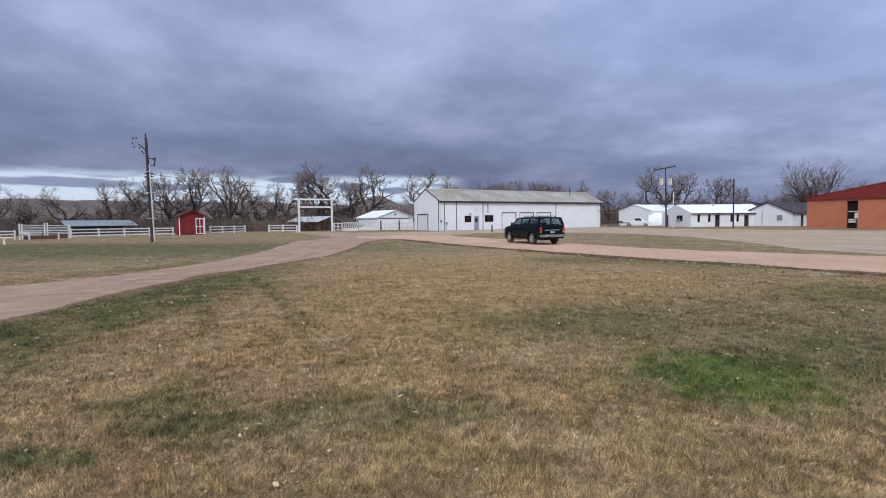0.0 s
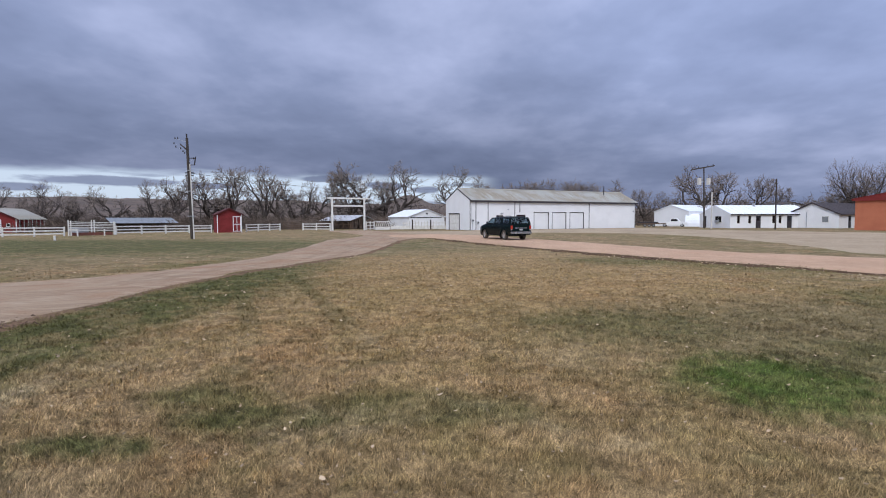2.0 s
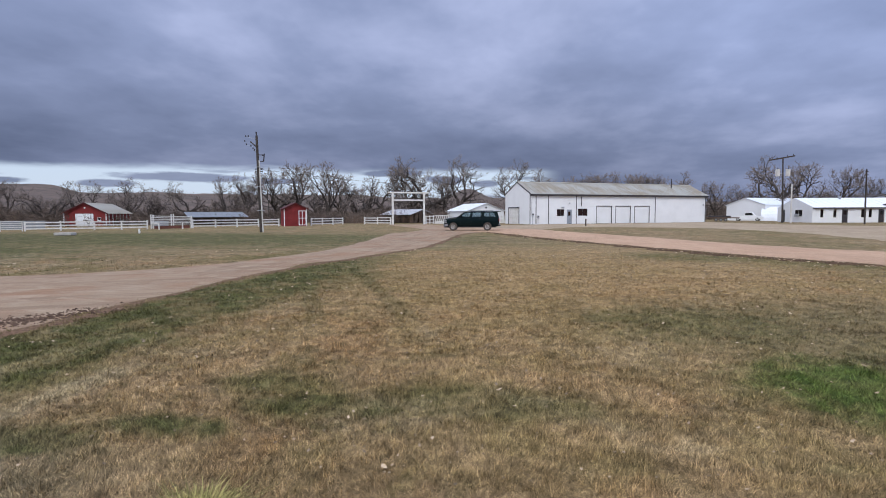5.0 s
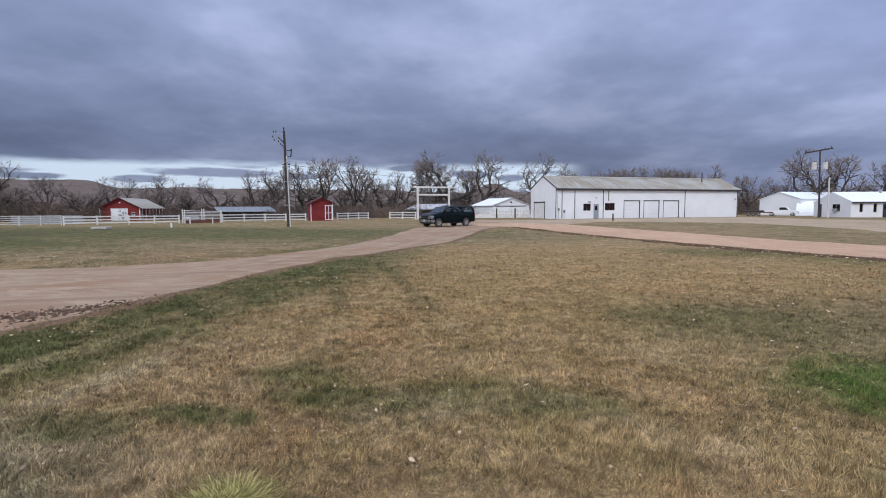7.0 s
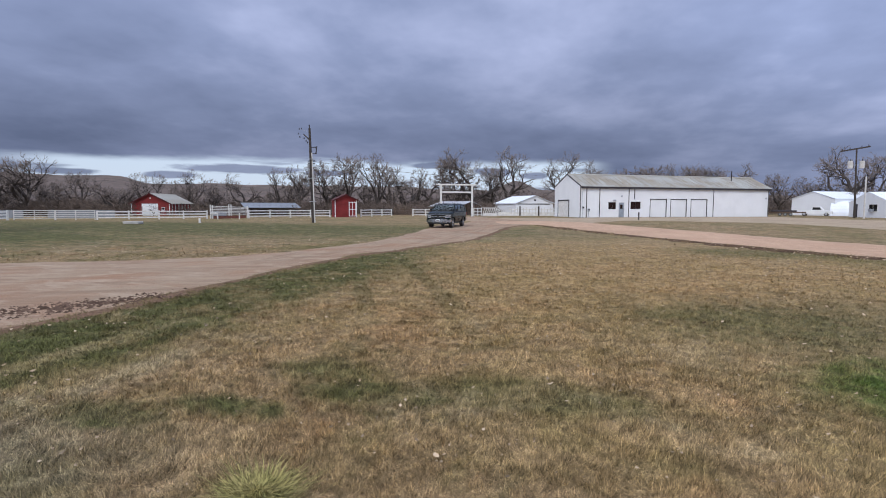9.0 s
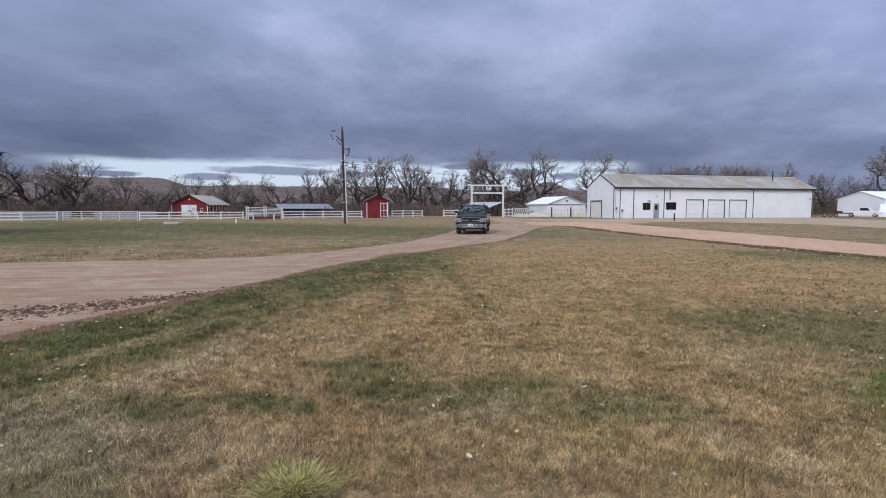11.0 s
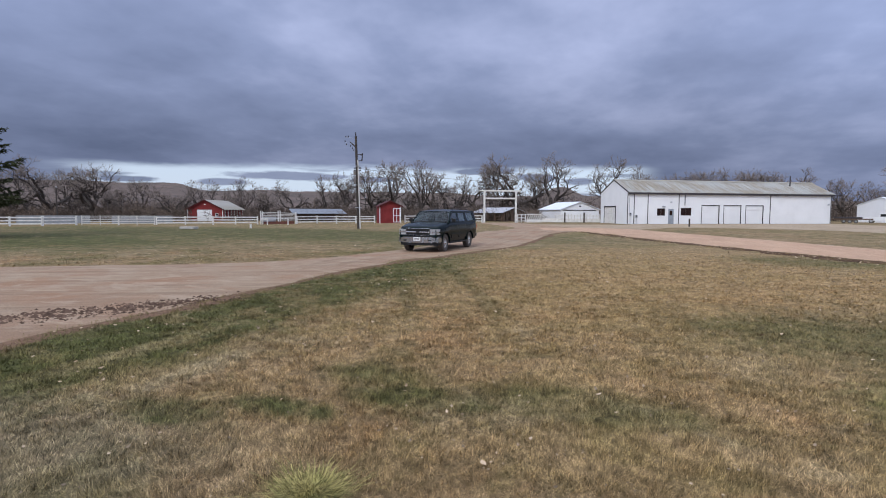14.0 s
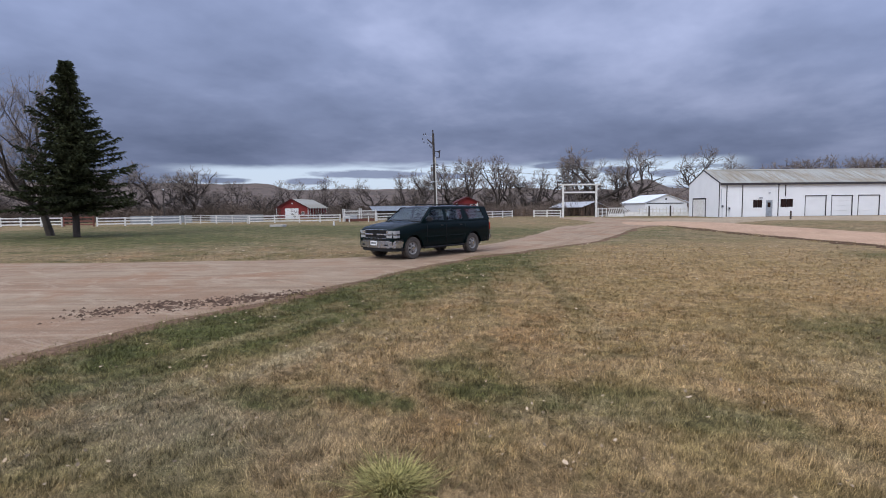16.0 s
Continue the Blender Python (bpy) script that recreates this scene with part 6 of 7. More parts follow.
def make_car():
    c = thing("car", pose(6.49, 37.61, 0.03, 0, 0, 110), "dark green full-size estate car with dull silver bumpers", "car")
    body = part("body", body_shell(), PAINT, c, "dark green painted body")
    body.data.set_sharp_from_angle(angle=radians(38))
    for ax in (FRONT_AXLE, REAR_AXLE):      # dark linings of the wheel openings
        for y0, y1 in ((0.50, 0.955), (-0.955, -0.50)):
            bm = bmesh.new()
            ring = arch(ax, 0.50, 0.40, 12)
            lo = [bm.verts.new((x, y0, z)) for x, z in ring]
            hi = [bm.verts.new((x, y1, z)) for x, z in ring]
            for i in range(len(ring) - 1):
                bm.faces.new((lo[i], lo[i + 1], hi[i + 1], hi[i]))
            bm.faces.new(lo if y0 > 0 else hi)
            part("wheel_liner", bm, BLACK, c)
    for y in (-0.52, 0.52):                 # raised edges of the bonnet's middle
        part("bonnet_crease", extruded(bmesh.new(), [(1.3, y - 0.03, deck(1.3) + 0.018), (1.3, y, deck(1.3) + 0.036), (1.3, y + 0.03, deck(1.3) + 0.018)], (1.02, 0, deck(2.32) - deck(1.3))), PAINT, c)
    # roof
    bm = bmesh.new()
    xs = [(0.62, 1.80), (0.30, 1.855), (-0.4, 1.885), (-1.6, 1.885), (-2.3, 1.86), (-2.56, 1.80)]
    ys = [-1, -0.9, -0.55, 0, 0.55, 0.9, 1]
    drop = [0.075, 0.03, 0.008, 0, 0.008, 0.03, 0.075]
    top = [[bm.verts.new((x, 0.80 * y, z - d)) for y, d in zip(ys, drop)] for x, z in xs]
    bot = [[bm.verts.new((x, 0.79 * y, z - d - 0.05)) for y, d in zip(ys, drop)] for x, z in xs]
    for i in range(len(xs) - 1):
        for j in range(len(ys) - 1):
            bm.faces.new((top[i][j], top[i + 1][j], top[i + 1][j + 1], top[i][j + 1]))
            bm.faces.new((bot[i][j], bot[i][j + 1], bot[i + 1][j + 1], bot[i + 1][j]))
        for j in (0, len(ys) - 1):
            bm.faces.new((top[i][j], bot[i][j], bot[i + 1][j], top[i + 1][j]))
    for i in (0, len(xs) - 1):
        for j in range(len(ys) - 1):
            bm.faces.new((top[i][j], top[i][j + 1], bot[i][j + 1], bot[i][j]))
    bmesh.ops.recalc_face_normals(bm, faces=bm.faces[:])
    part("roof", bm, PAINT, c)
    for s in (1, -1):
        pil = {"a_pillar": [(1.30, 1.27), (1.17, 1.27), (0.50, 1.79), (0.62, 1.81)], "b_pillar": [(0.02, 1.27), (-0.13, 1.27), (-0.13, 1.80), (-0.02, 1.80)], "c_pillar": [(-1.05, 1.27), (-1.42, 1.27), (-1.24, 1.80), (-1.05, 1.80)], "d_pillar": [(-2.44, 1.27), (-2.73, 1.27), (-2.57, 1.81), (-2.24, 1.80)]}
        for n, p in pil.items():
            part(n, side_panel(bmesh.new(), p, s), PAINT, c)
        part("window_header", side_panel(bmesh.new(), [(0.62, 1.735), (-2.5, 1.735), (-2.5, 1.815), (0.55, 1.815)], s, 0.004), PAINT, c)
        part("belt_rail", side_panel(bmesh.new(), [(1.26, 1.275), (-2.7, 1.275), (-2.7, 1.335), (1.18, 1.335)], s, 0.008, 0.06), PAINT, c)
        for n, p in (("front_window", [(1.10, 1.335), (0.03, 1.335), (-0.01, 1.735), (0.58, 1.735)]), ("rear_window", [(-0.13, 1.335), (-1.05, 1.335), (-1.05, 1.735), (-0.13, 1.735)]), ("cargo_window", [(-1.41, 1.335), (-2.44, 1.335), (-2.26, 1.735), (-1.27, 1.735)])):
            part(n, side_panel(bmesh.new(), p, s, -0.014, 0.006), CARGLASS, c, "tinted side window")
        for cx in (FRONT_AXLE, REAR_AXLE):
            bm = bmesh.new()
            pa, pb = arch(cx, 0.455, 0.42, 16), arch(cx, 0.535, 0.42, 16)
            extruded(bm, [(x, s * 0.955, z) for x, z in pa + pb[::-1]], (0, s * 0.048, 0))
            bmesh.ops.bevel(bm, geom=[e for e in bm.edges if abs(abs(e.verts[0].co.y) - 1.003) < 1e-3 and abs(e.verts[0].co.y - e.verts[1].co.y) < 1e-4], offset=0.012, segments=2, affect="EDGES")
            part("wheel_flare", bm, PAINT, c)
        part("side_moulding", boxed((-1.05, min(s * 0.97, s * 0.993), 0.72), (1.12, max(s * 0.97, s * 0.993), 0.77), 0.006), PAINT, c)
        # door gaps, handles, mirror
        for x in (0.98, -0.05, -1.12):
            part("door_gap", boxed((x, s * 0.95 if s > 0 else -0.987, 0.56), (x + 0.012, s * 0.987 if s > 0 else -0.95, 1.16)), BLACK, c)
        for x in (0.12, -0.95):
            y = s * 0.985
            part("door_handle", boxed((x, min(y, y - s * 0.03), 1.12), (x + 0.15, max(y, y - s * 0.03), 1.16), 0.006), BLACK, c)
        y0, y1 = sorted((s * 0.96, s * 1.17))
        m = part("door_mirror", boxed((0.90, y0, 1.30), (1.02, y1, 1.47), 0.03), BLACK, c)
        part("mirror_glass", boxed((0.892, y0 + 0.03, 1.33), (0.899, y1 - 0.03, 1.44)), CHROME, m)
        y0, y1 = sorted((s * 0.93, s * 0.99))
        part("running_board", boxed((-1.1, y0, 0.33), (1.15, y1, 0.39), 0.015), BLACK, c)
        y0, y1 = sorted((s * 0.60, s * 0.64))
        r = part("roof_rail", boxed((-2.2, y0, 1.90), (0.0, y1, 1.93), 0.008), BLACK, c)
        for x in (-2.15, -1.1, -0.08):
            part("rail_foot", boxed((x, y0, 1.855), (x + 0.06, y1, 1.90)), BLACK, r)
        # front lamps in two rows, turning the corner
        for z0, z1, mat, n in ((0.905, 1.015, LENS, "headlight"), (0.765, 0.852, LENS, "lower_lamp")):
            bm = bmesh.new()
            xs_ = [(2.588, 0.575), (2.586, 0.68), (2.578, 0.80), (2.555, 0.895), (2.48, 0.955), (2.36, 0.972)]
            extruded(bm, [(x, s * y, z0) for x, y in xs_] + [(x - 0.05, s * (y - 0.02), z0) for x, y in xs_[::-1]], (0, 0, z1 - z0))
            lamp = part(n, bm, mat, c, "clear headlamp" if n == "headlight" else "clear turn lamp with amber end")
            if n == "lower_lamp":
                y0, y1 = sorted((s * 0.86, s * 0.935))
                part("amber_lens", boxed((2.36, y0, 0.765), (2.46, y1, 0.855), 0.01), AMBER, lamp)
            else:
                part("bulb_bowl", tube(bmesh.new(), (2.584, s * 0.62, 0.965), (2.592, s * 0.62, 0.965), 0.05, 0.045, 12), CHROME, lamp)
        ends = [(2.600, 0.57), (2.596, 0.68), (2.586, 0.80), (2.562, 0.90), (2.49, 0.962)]
        part("lamp_bar", extruded(bmesh.new(), [(x, s * y, 0.866) for x, y in ends] + [(x - 0.05, s * (y - 0.02), 0.866) for x, y in ends[::-1]], (0, 0, 0.028)), CHROME, c, "bright bar between the lamps")
        y0, y1 = sorted((s * 0.78, s * 0.955))
        t = part("tail_lamp", boxed((-2.765, y0, 0.88), (-2.70, y1, 1.16), 0.015), TAILRED, c, "red tail lamp")
        part("reverse_lens", boxed((-2.768, y0 + 0.03, 0.80), (-2.72, y1 - 0.01, 0.876), 0.01), LENS, t)
    # windscreen and tailgate glass
    for n, (x0, z0, w0), (x1, z1, w1) in (("windscreen", (1.25, 1.305, 0.875), (0.60, 1.79, 0.75)), ("tailgate_glass", (-2.71, 1.27, 0.86), (-2.56, 1.76, 0.72))):
        d = 0.008
        bm = extruded(bmesh.new(), [(x0, -w0, z0), (x0, w0, z0), (x1, w1, z1), (x1, -w1, z1)], (d, 0, d))
        part(n, bm, CARGLASS, c, "tinted glass")
    part("cowl", boxed((1.18, -0.86, 1.29), (1.36, 0.86, 1.322), 0.006), BLACK, c)
    part("tailgate_header", boxed((-2.60, -0.74, 1.755), (-2.53, 0.74, 1.82)), PAINT, c)
    for y in (-0.35, 0.3):
        part("wiper", extruded(bmesh.new(), [(1.29, y, 1.324), (1.215, y + 0.5, 1.36), (1.215, y + 0.512, 1.36), (1.29, y + 0.012, 1.324)], (0.01, 0, 0.01)), BLACK, c)
    # grille
    g = part("grille", boxed((2.53, -0.57, 0.755), (2.575, 0.57, 1.035)), BLACK, c, "black grille with a bright crossbar")
    part("crossbar", boxed((2.576, -0.565, 0.858), (2.608, 0.565, 0.902), 0.010), CHROME, g)
    part("upper_bar", boxed((2.55, -0.56, 1.036), (2.60, 0.56, 1.05), 0.006), CHROME, g)
    part("lower_bar", boxed((2.55, -0.56, 0.738), (2.60, 0.56, 0.754), 0.006), CHROME, g)
    for i in range(5):
        for z in (0.775, 0.915):
            part("grille_slat", boxed((2.576, -0.56, z + i * 0.019), (2.582, 0.56, z + i * 0.019 + 0.007)), BLACK, g)
    part("badge", boxed((2.609, -0.09, 0.855), (2.618, 0.09, 0.905), 0.004), BLACK, g, "plain dark badge")
    # bumpers, plates
    def bowed(x, wide, deep, z0, z1, sweep=0.16):
        n = 12
        out = [(x - sweep * abs(-1 + 2 * i / n) ** 3, wide * (-1 + 2 * i / n), z0) for i in range(n + 1)]
        out = [(2.24, -wide - 0.025, z0), *out, (2.24, wide + 0.025, z0)]
        return extruded(bmesh.new(), out + [(p[0] - deep, p[1] * 0.985, z0) for p in out[::-1]], (0, 0, z1 - z0))

    bm = bowed(2.675, 0.965, 0.14, 0.415, 0.665)
    bmesh.ops.bevel(bm, geom=[e for e in bm.edges if e.verts[0].co.z == e.verts[1].co.z], offset=0.03, segments=2, affect="EDGES")
    b = part("front_bumper", bm, BUMPER, c, "dull silver front bumper")
    part("bumper_pad", bowed(2.645, 0.945, 0.12, 0.667, 0.71), BLACK, b)
    part("valance", bowed(2.60, 0.90, 0.2, 0.30, 0.414), BLACK, b)
    for y in (-0.55, 0.55):
        part("tow_slot", boxed((2.60, y - 0.12, 0.50), (2.652, y + 0.12, 0.55), 0.01), BLACK, b)
    part("plate", boxed((2.678, -0.16, 0.505), (2.686, 0.16, 0.655), 0.003), WHITE, b, "white plate with plain dark bars")
    part("plate_bar", boxed((2.687, -0.12, 0.56), (2.690, 0.12, 0.605)), BLACK, b)
    bm = boxed((-2.86, -0.95, 0.50), (-2.66, 0.95, 0.68))
    bmesh.ops.bevel(bm, geom=bm.edges[:], offset=0.03, segments=2, affect="EDGES")
    b = part("rear_bumper", bm, BUMPER, c, "dull silver rear bumper")
    part("hitch", boxed((-2.92, -0.06, 0.42), (-2.7, 0.06, 0.50), 0.01), BLACK, b)
    part("plate", boxed((-2.762, -0.15, 0.77), (-2.752, 0.15, 0.89), 0.003), STEEL, c, "white plate with plain dark bars")
    part("gate_trim", boxed((-2.765, -0.55, 0.94), (-2.745, 0.55, 0.985), 0.006), CHROME, c)
    # chassis and cabin inside
    part("chassis", boxed((-2.5, -0.62, 0.30), (2.3, 0.62, 0.46)), BLACK, c)
    for x in (FRONT_AXLE, REAR_AXLE):
        part("axle", tube(bmesh.new(), (x, -0.75, WHEEL_R), (x, 0.75, WHEEL_R), 0.05, 0.05, 8), BLACK, c)
    part("dashboard", boxed((0.82, -0.82, 1.335), (1.12, 0.82, 1.37), 0.01), BLACK, c)
    for x in (0.05, -0.95):
        for y in (-0.42, 0.42):
            st = part("seat_back", boxed((x - 0.1, y - 0.25, 1.30), (x + 0.05, y + 0.25, 1.46), 0.03), BLACK, c)
            part("headrest", boxed((x - 0.08, y - 0.12, 1.47), (x + 0.01, y + 0.12, 1.62), 0.03), BLACK, st)
    wheels = [make_wheel(c, x, s * TRACK) for x in (FRONT_AXLE, REAR_AXLE) for s in (1, -1)]
    return c, wheels


CAR, WHEELS = make_car()

# ---- grass, leaves, clods ----


def bare_at(x, y):
    """True where the ground is road or yard."""
    d = inside(DRIVE_LOOP, x, y) | inside(ROAD_LOOP, x, y) | (inside(LOT_LOOP, x, y) & ~inside(ISLAND, x, y))
    return d


def blades(name, label, r0, r1, seed, az=(-78, 52)):
    """Turf blades: thick on the ground close by, fewer and coarser farther off, with no seam between."""
    rng = np.random.default_rng(seed)
    a0, a1 = radians(az[0]), radians(az[1])
    rr = np.linspace(r0, r1, 4000)
    dens = 16500 * np.minimum(1.0, (4.0 / rr) ** 2.0) * np.clip((27 - rr) / 15, 0, 1) * rr * (a1 - a0)
    cum = np.concatenate([[0], np.cumsum((dens[1:] + dens[:-1]) / 2 * np.diff(rr))])
    n = int(cum[-1])
    a = rng.uniform(a0, a1, n)
    r = np.interp(rng.uniform(0, cum[-1], n), cum, rr)
    x, y = r * np.sin(a), r * np.cos(a)
    ok = ~bare_at(x + rng.normal(0, 0.13, n), y + rng.normal(0, 0.13, n))
    x, y, r = x[ok], y[ok], r[ok]
    n = len(x)
    length, width = 0.064 + 0.0002 * r, 0.00042 * np.maximum(r, 2.8)
    flat = np.interp(r, [3, 12], [0.98, 1.15])
    # the turf lies in swirls, tall in tufts and trodden flat between them
    comb = np.array([noise.noise(Vector((p * 1.1, q * 1.1, 6.0))) for p, q in zip(x, y)])
    tuft = np.array([noise.noise(Vector((p * 4.5, q * 4.5, 1.0))) + 0.6 * noise.noise(Vector((p * 10.0, q * 10.0, 4.0))) for p, q in zip(x, y)])
    th = comb * 4.0 + rng.normal(0, 1.7, n)
    tall = np.clip(0.5 + 0.9 * tuft, 0, 1)
    L = length * rng.uniform(0.45, 1.25, n) * (0.68 + 0.6 * tall)
    tilt = np.clip(rng.normal(flat + 0.25 - 0.5 * tall, 0.3, n), 0.05, 1.5)
    w = width * rng.uniform(0.6, 1.4, n)
    z = rise(x, y) - 0.03
    dx, dy = np.cos(th), np.sin(th)
    tw = th + rng.uniform(0.9, 2.2, n)
    wx, wy = np.cos(tw) * w, np.sin(tw) * w
    hx, hz = np.sin(tilt) * L, np.cos(tilt) * L
    v = np.stack([np.stack([x - wx, y - wy, z], 1), np.stack([x + wx, y + wy, z], 1), np.stack([x + dx * hx, y + dy * hx, z + hz], 1)], 1).reshape(-1, 3)
    f = np.arange(n * 3).reshape(-1, 3)
    me = bpy.data.meshes.new(name)
    me.vertices.add(len(v))
    me.vertices.foreach_set("co", v.astype(np.float32).ravel())
    me.loops.add(f.size)
    me.loops.foreach_set("vertex_index", f.astype(np.int32).ravel())
    me.polygons.add(len(f))
    me.polygons.foreach_set("loop_start", np.arange(0, f.size, 3, dtype=np.int32))
    me.update(calc_edges=True)
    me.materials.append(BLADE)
    return tagged(new(name, me), label, "grass", kind="stuff")


def make_verge(name, line, wide, skip, label, high, soil, vary=0.9):
    """A crumbled bank of soil where the lawn meets the road; the gravel side's colour includes edge shade."""
    verts, faces = [], []
    pts = []
    for (ax, ay), (bx, by) in zip(line[skip:], line[skip + 1:]):
        n = max(1, int(math.hypot(bx - ax, by - ay) / 0.25))
        pts += [(ax + (bx - ax) * i / n, ay + (by - ay) * i / n) for i in range(n)]
    for i, (x, y) in enumerate(pts):
        qx, qy = pts[min(i + 1, len(pts) - 1)]
        px, py = pts[max(i - 1, 0)]
        L = math.hypot(qx - px, qy - py) or 1
        nx, ny = -(qy - py) / L, (qx - px) / L
        if nx * x + ny * y > 0:
            nx, ny = -nx, -ny
        a = noise.noise(Vector((x * 0.7, y * 0.7, 2))) * 0.5 + noise.noise(Vector((x * 2.6, y * 2.6, 2))) * 0.5
        w = wide * max(0.12, 1 + vary * a + 0.5 * noise.noise(Vector((x * 0.22, y * 0.22, 8))))
        off = noise.noise(Vector((x * 0.45, y * 0.45, 1))) * 0.25
        g = float(rise(x, y)) - 0.03
        for t, z in ((-0.12, -0.01), (0.15, high * (0.7 + 0.8 * a)), (0.55, high * (0.8 - 0.5 * a)), (1.0, -0.01)):
            verts.append((x + nx * (w * t + off), y + ny * (w * t + off), g + z))
    for i in range(len(pts) - 1):
        for j in range(3):
            k = i * 4 + j
            faces.append((k, k + 1, k + 5, k + 4))
    tagged(new(name, mesh_of(name, verts, faces, soil, True)), label, "verge", kind="structure")


def make_fringe():
    """Uneven tussocks that overhang the dark bank of the gravel road."""
    rng = random.Random(12)
    st = Sticks()
    pts = LAWN_RIGHT[2:]
    for (ax, ay), (bx, by) in zip(pts, pts[1:]):
        L = math.hypot(bx - ax, by - ay)
        nx, ny = (by - ay) / L, -(bx - ax) / L
        if nx * ax + ny * ay > 0:
            nx, ny = -nx, -ny
        for _ in range(int(L * 5)):
            u, off = rng.random(), rng.uniform(-0.1, 0.75)
            cx, cy = ax + (bx - ax) * u + nx * off, ay + (by - ay) * u + ny * off
            if noise.noise(Vector((cx * 0.5, cy * 0.5, 5))) < -0.12:
                continue
            spread = rng.uniform(0.05, 0.17)
            for _ in range(16):
                p = Vector((cx + rng.gauss(0, spread), cy + rng.gauss(0, spread), float(rise(cx, cy)) - 0.03))
                q = p + Vector((rng.gauss(0, 0.06), rng.gauss(0, 0.06), rng.uniform(0.05, 0.13)))
                st.blade(p, q, 0.007, rng)
    tagged(new("verge_grass", mesh_of("verge_grass", st.v, st.f, BLADE)), "uneven olive tussocks along the gravel road bank", "grass", kind="stuff")


def make_tuft():
    """A coarse yellow-green clump close by."""
    rng = random.Random(2)
    st = Sticks()
    for _ in range(2300):
        a, r = rng.uniform(0, math.tau), abs(rng.gauss(0, 0.11))
        p = Vector((math.cos(a) * r, math.sin(a) * r, -0.02))
        out = Vector((math.cos(a), math.sin(a), 0)) * (0.03 + r * 0.9) * rng.uniform(0.4, 1.3)
        L = rng.uniform(0.075, 0.125)
        q = p + out * 0.5 + Vector((rng.uniform(-0.02, 0.02), rng.uniform(-0.02, 0.02), L * 0.75))
        e = p + out * 1.05 + Vector((rng.uniform(-0.04, 0.04), rng.uniform(-0.04, 0.04), L * rng.uniform(0.75, 1.05)))
        s = Vector((-math.sin(a), math.cos(a), 0)) * 0.0036
        k = len(st.v)
        st.v += [p - s, p + s, q + s * 0.8, q - s * 0.8, e]
        st.f += [(k, k + 1, k + 2, k + 3), (k + 3, k + 2, k + 4)]
    o = new("grass_clump", mesh_of("grass_clump", st.v, st.f, TUFT))
    o.matrix_basis = pose(-1.88, 2.62, 0.0) @ Matrix.Scale(0.82, 4)
    tagged(o, "coarse yellow-green grass clump in the dry lawn", "grass", kind="stuff")


def make_leaves():
    rng = random.Random(9)
    st = Sticks()
    spots = [(-0.3, 5.07, 0.045), (-0.97, 3.37, 0.03), (-2.15, 5.54, 0.03), (1.75, 8.41, 0.045), (-5.52, 4.06, 0.035)]
    for _ in range(2300):
        a, r = radians(rng.uniform(-75, 48)), 3.2 + 24 * rng.random() ** 1.05
        x, y = r * math.sin(a), r * math.cos(a)
        spots.append((x, y, rng.uniform(0.008, 0.020) * (0.60 + 0.105 * r)))
    run = LAWN_RIGHT[2:]
    for _ in range(520):        # leaves and stones caught along the gravel road's bank
        i = rng.randrange(len(run) - 1)
        u, off = rng.random(), abs(rng.gauss(0.5, 0.7)) + 0.25
        (ax, ay), (bx, by) = run[i], run[i + 1]
        L = math.hypot(bx - ax, by - ay)
        x, y = ax + (bx - ax) * u + (by - ay) / L * off, ay + (by - ay) * u - (bx - ax) / L * off
        spots.append((x, y, rng.uniform(0.02, 0.06)))
    xs = np.array([s[0] for s in spots])
    ys = np.array([s[1] for s in spots])
    bad = bare_at(xs, ys)
    for (x, y, s), b in zip(spots, bad):
        if b:
            continue
        m = pose(x, y, float(rise(x, y)) + 0.025, rng.uniform(-25, 25), rng.uniform(-25, 25), rng.uniform(0, 360))
        k = len(st.v)
        for px, py, pz in ((-1, 0, 0.15), (-0.35, -0.6, 0), (0.5, -0.5, 0.2), (1.1, 0, 0.35), (0.5, 0.55, 0.15), (-0.35, 0.6, 0.05), (0, 0, -0.15)):
            st.v.append(m @ Vector((px * s, py * s, pz * s)))
        st.f += [(k + i, k + (i + 1) % 6, k + 6) for i in range(6)]
    tagged(new("fallen_leaves", mesh_of("fallen_leaves", st.v, st.f, LEAF)), "pale dry fallen leaves scattered on the lawn", "leaves", kind="stuff")


def make_clods():
    """Churned earth along the drive's edge and small stones by the gravel road."""
    rng = random.Random(4)
    st = Sticks()

    def lump(x, y, s, flat=0.55):
        k = len(st.v)
        z = float(rise(x, y)) - 0.02
        a0 = rng.uniform(0, 6)
        st.v.append(Vector((x + rng.uniform(-.3, .3) * s, y, z + s * flat * rng.uniform(0.7, 1.3))))
        for i in range(6):
            a = a0 + i * math.tau / 6
            rr = s * rng.uniform(0.6, 1.25)
            st.v.append(Vector((x + math.cos(a) * rr * 1.4, y + math.sin(a) * rr, z - 0.01)))
        st.f.extend((k, k + 1 + i, k + 1 + (i + 1) % 6) for i in range(6))

    for _ in range(1150):
        u = rng.random()
        x = -9.9 + 2.0 * u + rng.gauss(0, 0.26)
        y = 5.1 + 3.3 * u + rng.gauss(0, 0.36)
        lump(x, y, abs(rng.gauss(0, 0.023)) + 0.009)
    tagged(new("earth_clods", mesh_of("earth_clods", st.v, st.f, CLOD)), "dark churned clods of earth along the road edge", "earth", kind="stuff")


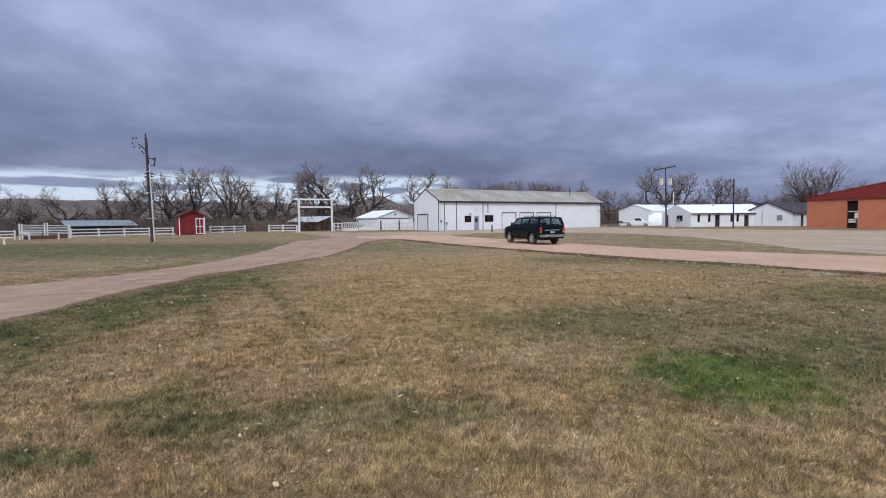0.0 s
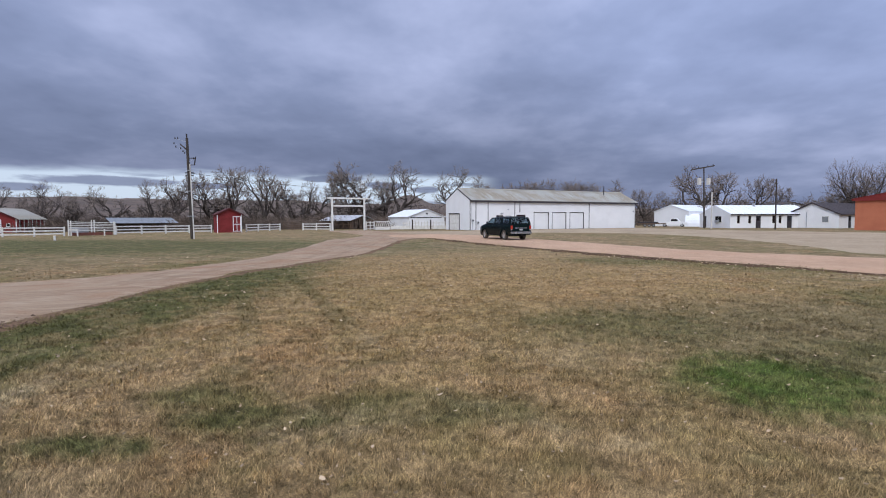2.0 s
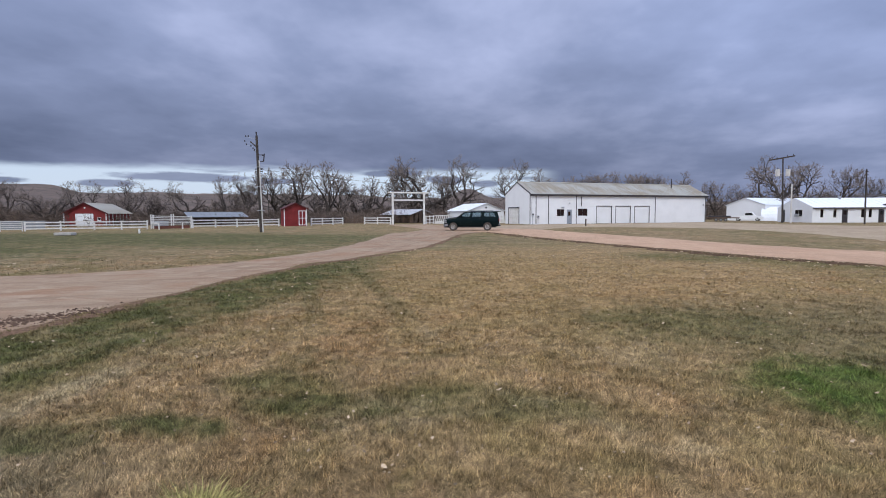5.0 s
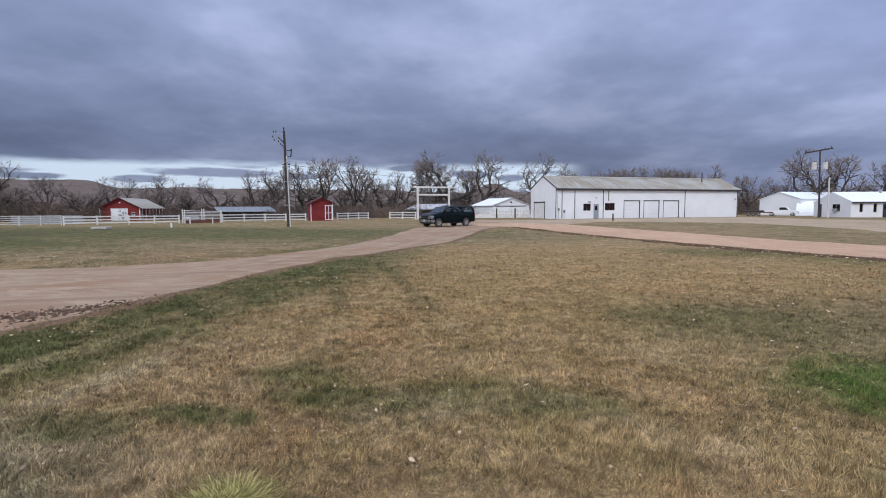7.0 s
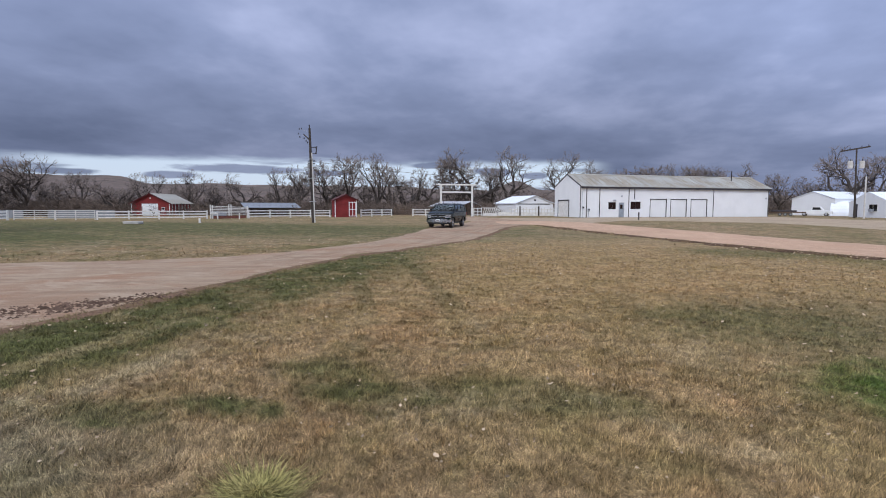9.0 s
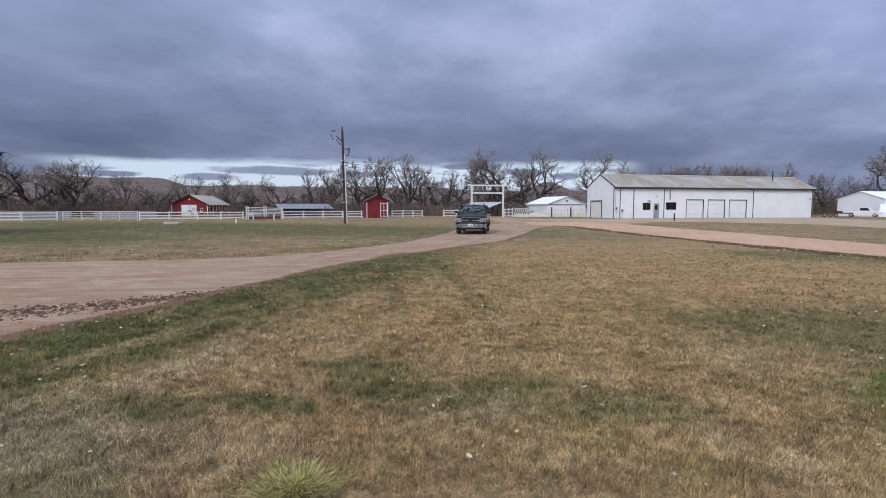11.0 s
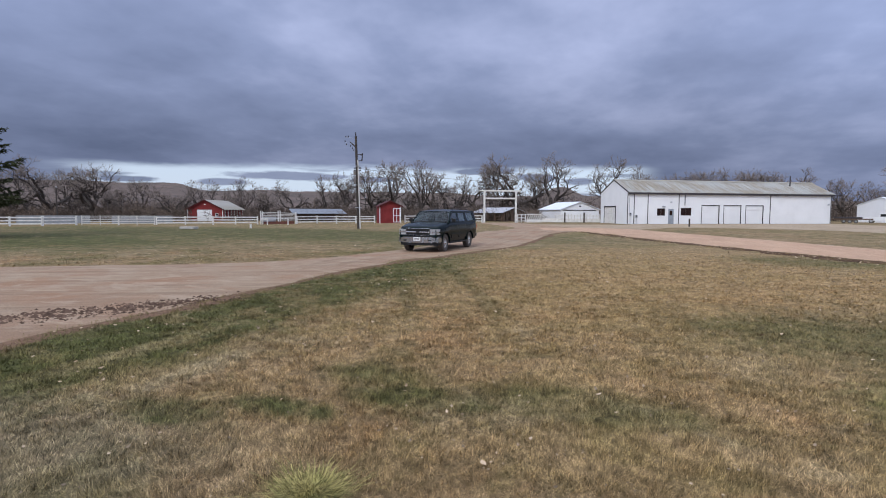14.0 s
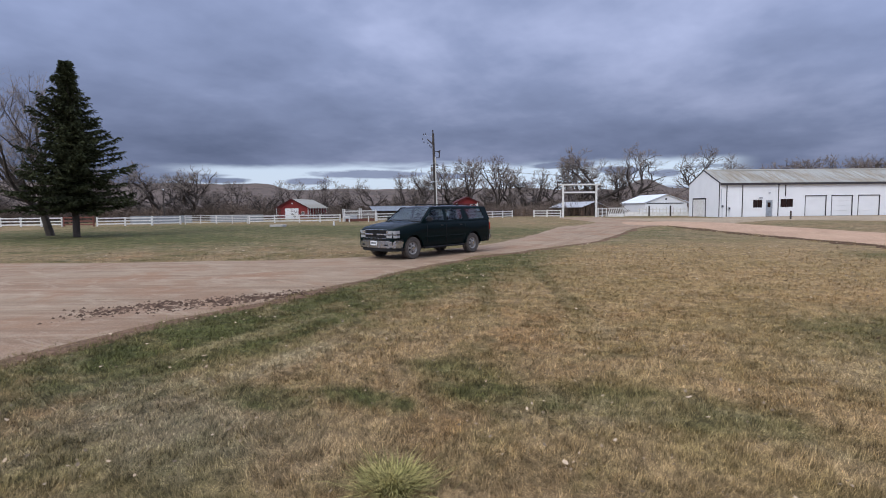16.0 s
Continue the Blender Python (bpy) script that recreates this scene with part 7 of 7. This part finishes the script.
TUFT = surface("yellow_green_blades", (0.34, 0.285, 0.11), 0.85, (0.16, 0.16, 0.055), 9, 40, 0, island=0.6, spec=0.1)
CLOD = surface("dark_damp_earth", (0.095, 0.062, 0.046), 0.95, (0.15, 0.10, 0.075), 3, 30, 0.3, island=0.3, spec=0.02)
# brown bank soil, darkened in colour for the shade along the cut edge
SHADEDBANK = surface("shaded_brown_bank_soil", (0.085, 0.052, 0.034), 0.97, (0.17, 0.11, 0.07), 1.4, 14, 0.6, spec=0.02, depth=0.03, grain=0.35)
REDSOIL = surface("reddish_trodden_soil", (0.185, 0.115, 0.078), 0.97, (0.12, 0.085, 0.055), 1.6, 18, 0.5, spec=0.02, depth=0.03, grain=0.3)
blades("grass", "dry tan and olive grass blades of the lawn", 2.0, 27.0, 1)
make_verge("verge", LAWN_RIGHT, 0.75, 2, "crumbled brown soil bank along the gravel road, darkened by painted edge shade", 0.06, SHADEDBANK, 1.6)
make_verge("verge", LAWN_LEFT, 0.46, 4, "thin reddish-brown soil edge along the drive", 0.02, REDSOIL, 1.3)
make_fringe()
make_tuft()
make_leaves()
make_clods()


# ---- what moves ----
# seconds, place and heading of the car
DRIVE_ROWS = [
    (0, 6.49, 37.61, 110), (1, 4.66, 41.4, 111), (2, 2.6, 45.0, 117), (3, 0.1, 48.7, 133), (4, -2.97, 51.3, 156),
    (5.25, -6.7, 51.2, 192), (6.5, -9.5, 49.1, 223.7), (7, -10.2, 47.9, 232.5), (7.5, -10.7, 46.6, 242), (8.5, -11.0, 43.6, 260),
    (9.2, -10.6, 40.9, 271.5), (10.3, -9.7, 37.0, 279), (11.3, -9.02, 33.4, 280.2), (12, -8.74, 30.8, 277.6), (12.5, -8.64, 29.05, 275.6),
    (13, -8.6, 27.3, 273.2), (13.5, -8.63, 25.6, 270.4), (14, -8.72, 23.9, 267.8), (14.5, -8.92, 22.2, 265.2), (15.2, -9.4, 19.95, 260.4), (16, -10.12, 17.6, 255.4)]


def car_at(t):
    """Place and heading between the rows, on a smooth curve."""
    ts = [r[0] for r in DRIVE_ROWS]
    i = max(0, min(len(ts) - 2, sum(1 for s in ts if s <= t) - 1))
    a, b = DRIVE_ROWS[i], DRIVE_ROWS[i + 1]
    p, q = DRIVE_ROWS[max(0, i - 1)], DRIVE_ROWS[min(len(ts) - 1, i + 2)]
    h = b[0] - a[0]
    u = (t - a[0]) / h
    out = []
    for c in (1, 2, 3):
        ma = (b[c] - p[c]) / (b[0] - p[0]) * h
        mb = (q[c] - a[c]) / (q[0] - a[0]) * h
        out.append((2 * u ** 3 - 3 * u * u + 1) * a[c] + (u ** 3 - 2 * u * u + u) * ma + (3 * u * u - 2 * u ** 3) * b[c] + (u ** 3 - u * u) * mb)
    return out


def motions():
    rows, roll, last = [], [], None
    dist = 0.0
    for i in range(161):
        t = i / 10
        x, y, h = car_at(t)
        if last:
            dist += math.hypot(x - last[0], y - last[1])
        last = (x, y)
        rows.append((t, pose(x, y, float(rise(x, y)) - 0.02, 0, 0, h)))
        roll.append((t, math.degrees(dist / WHEEL_R)))
    walk(CAR, rows)
    for w in WHEELS:
        x, y, z = w.matrix_basis.translation
        walk(w, [(t, pose(x, y, z, 0, a, 0)) for t, a in roll])


motions()
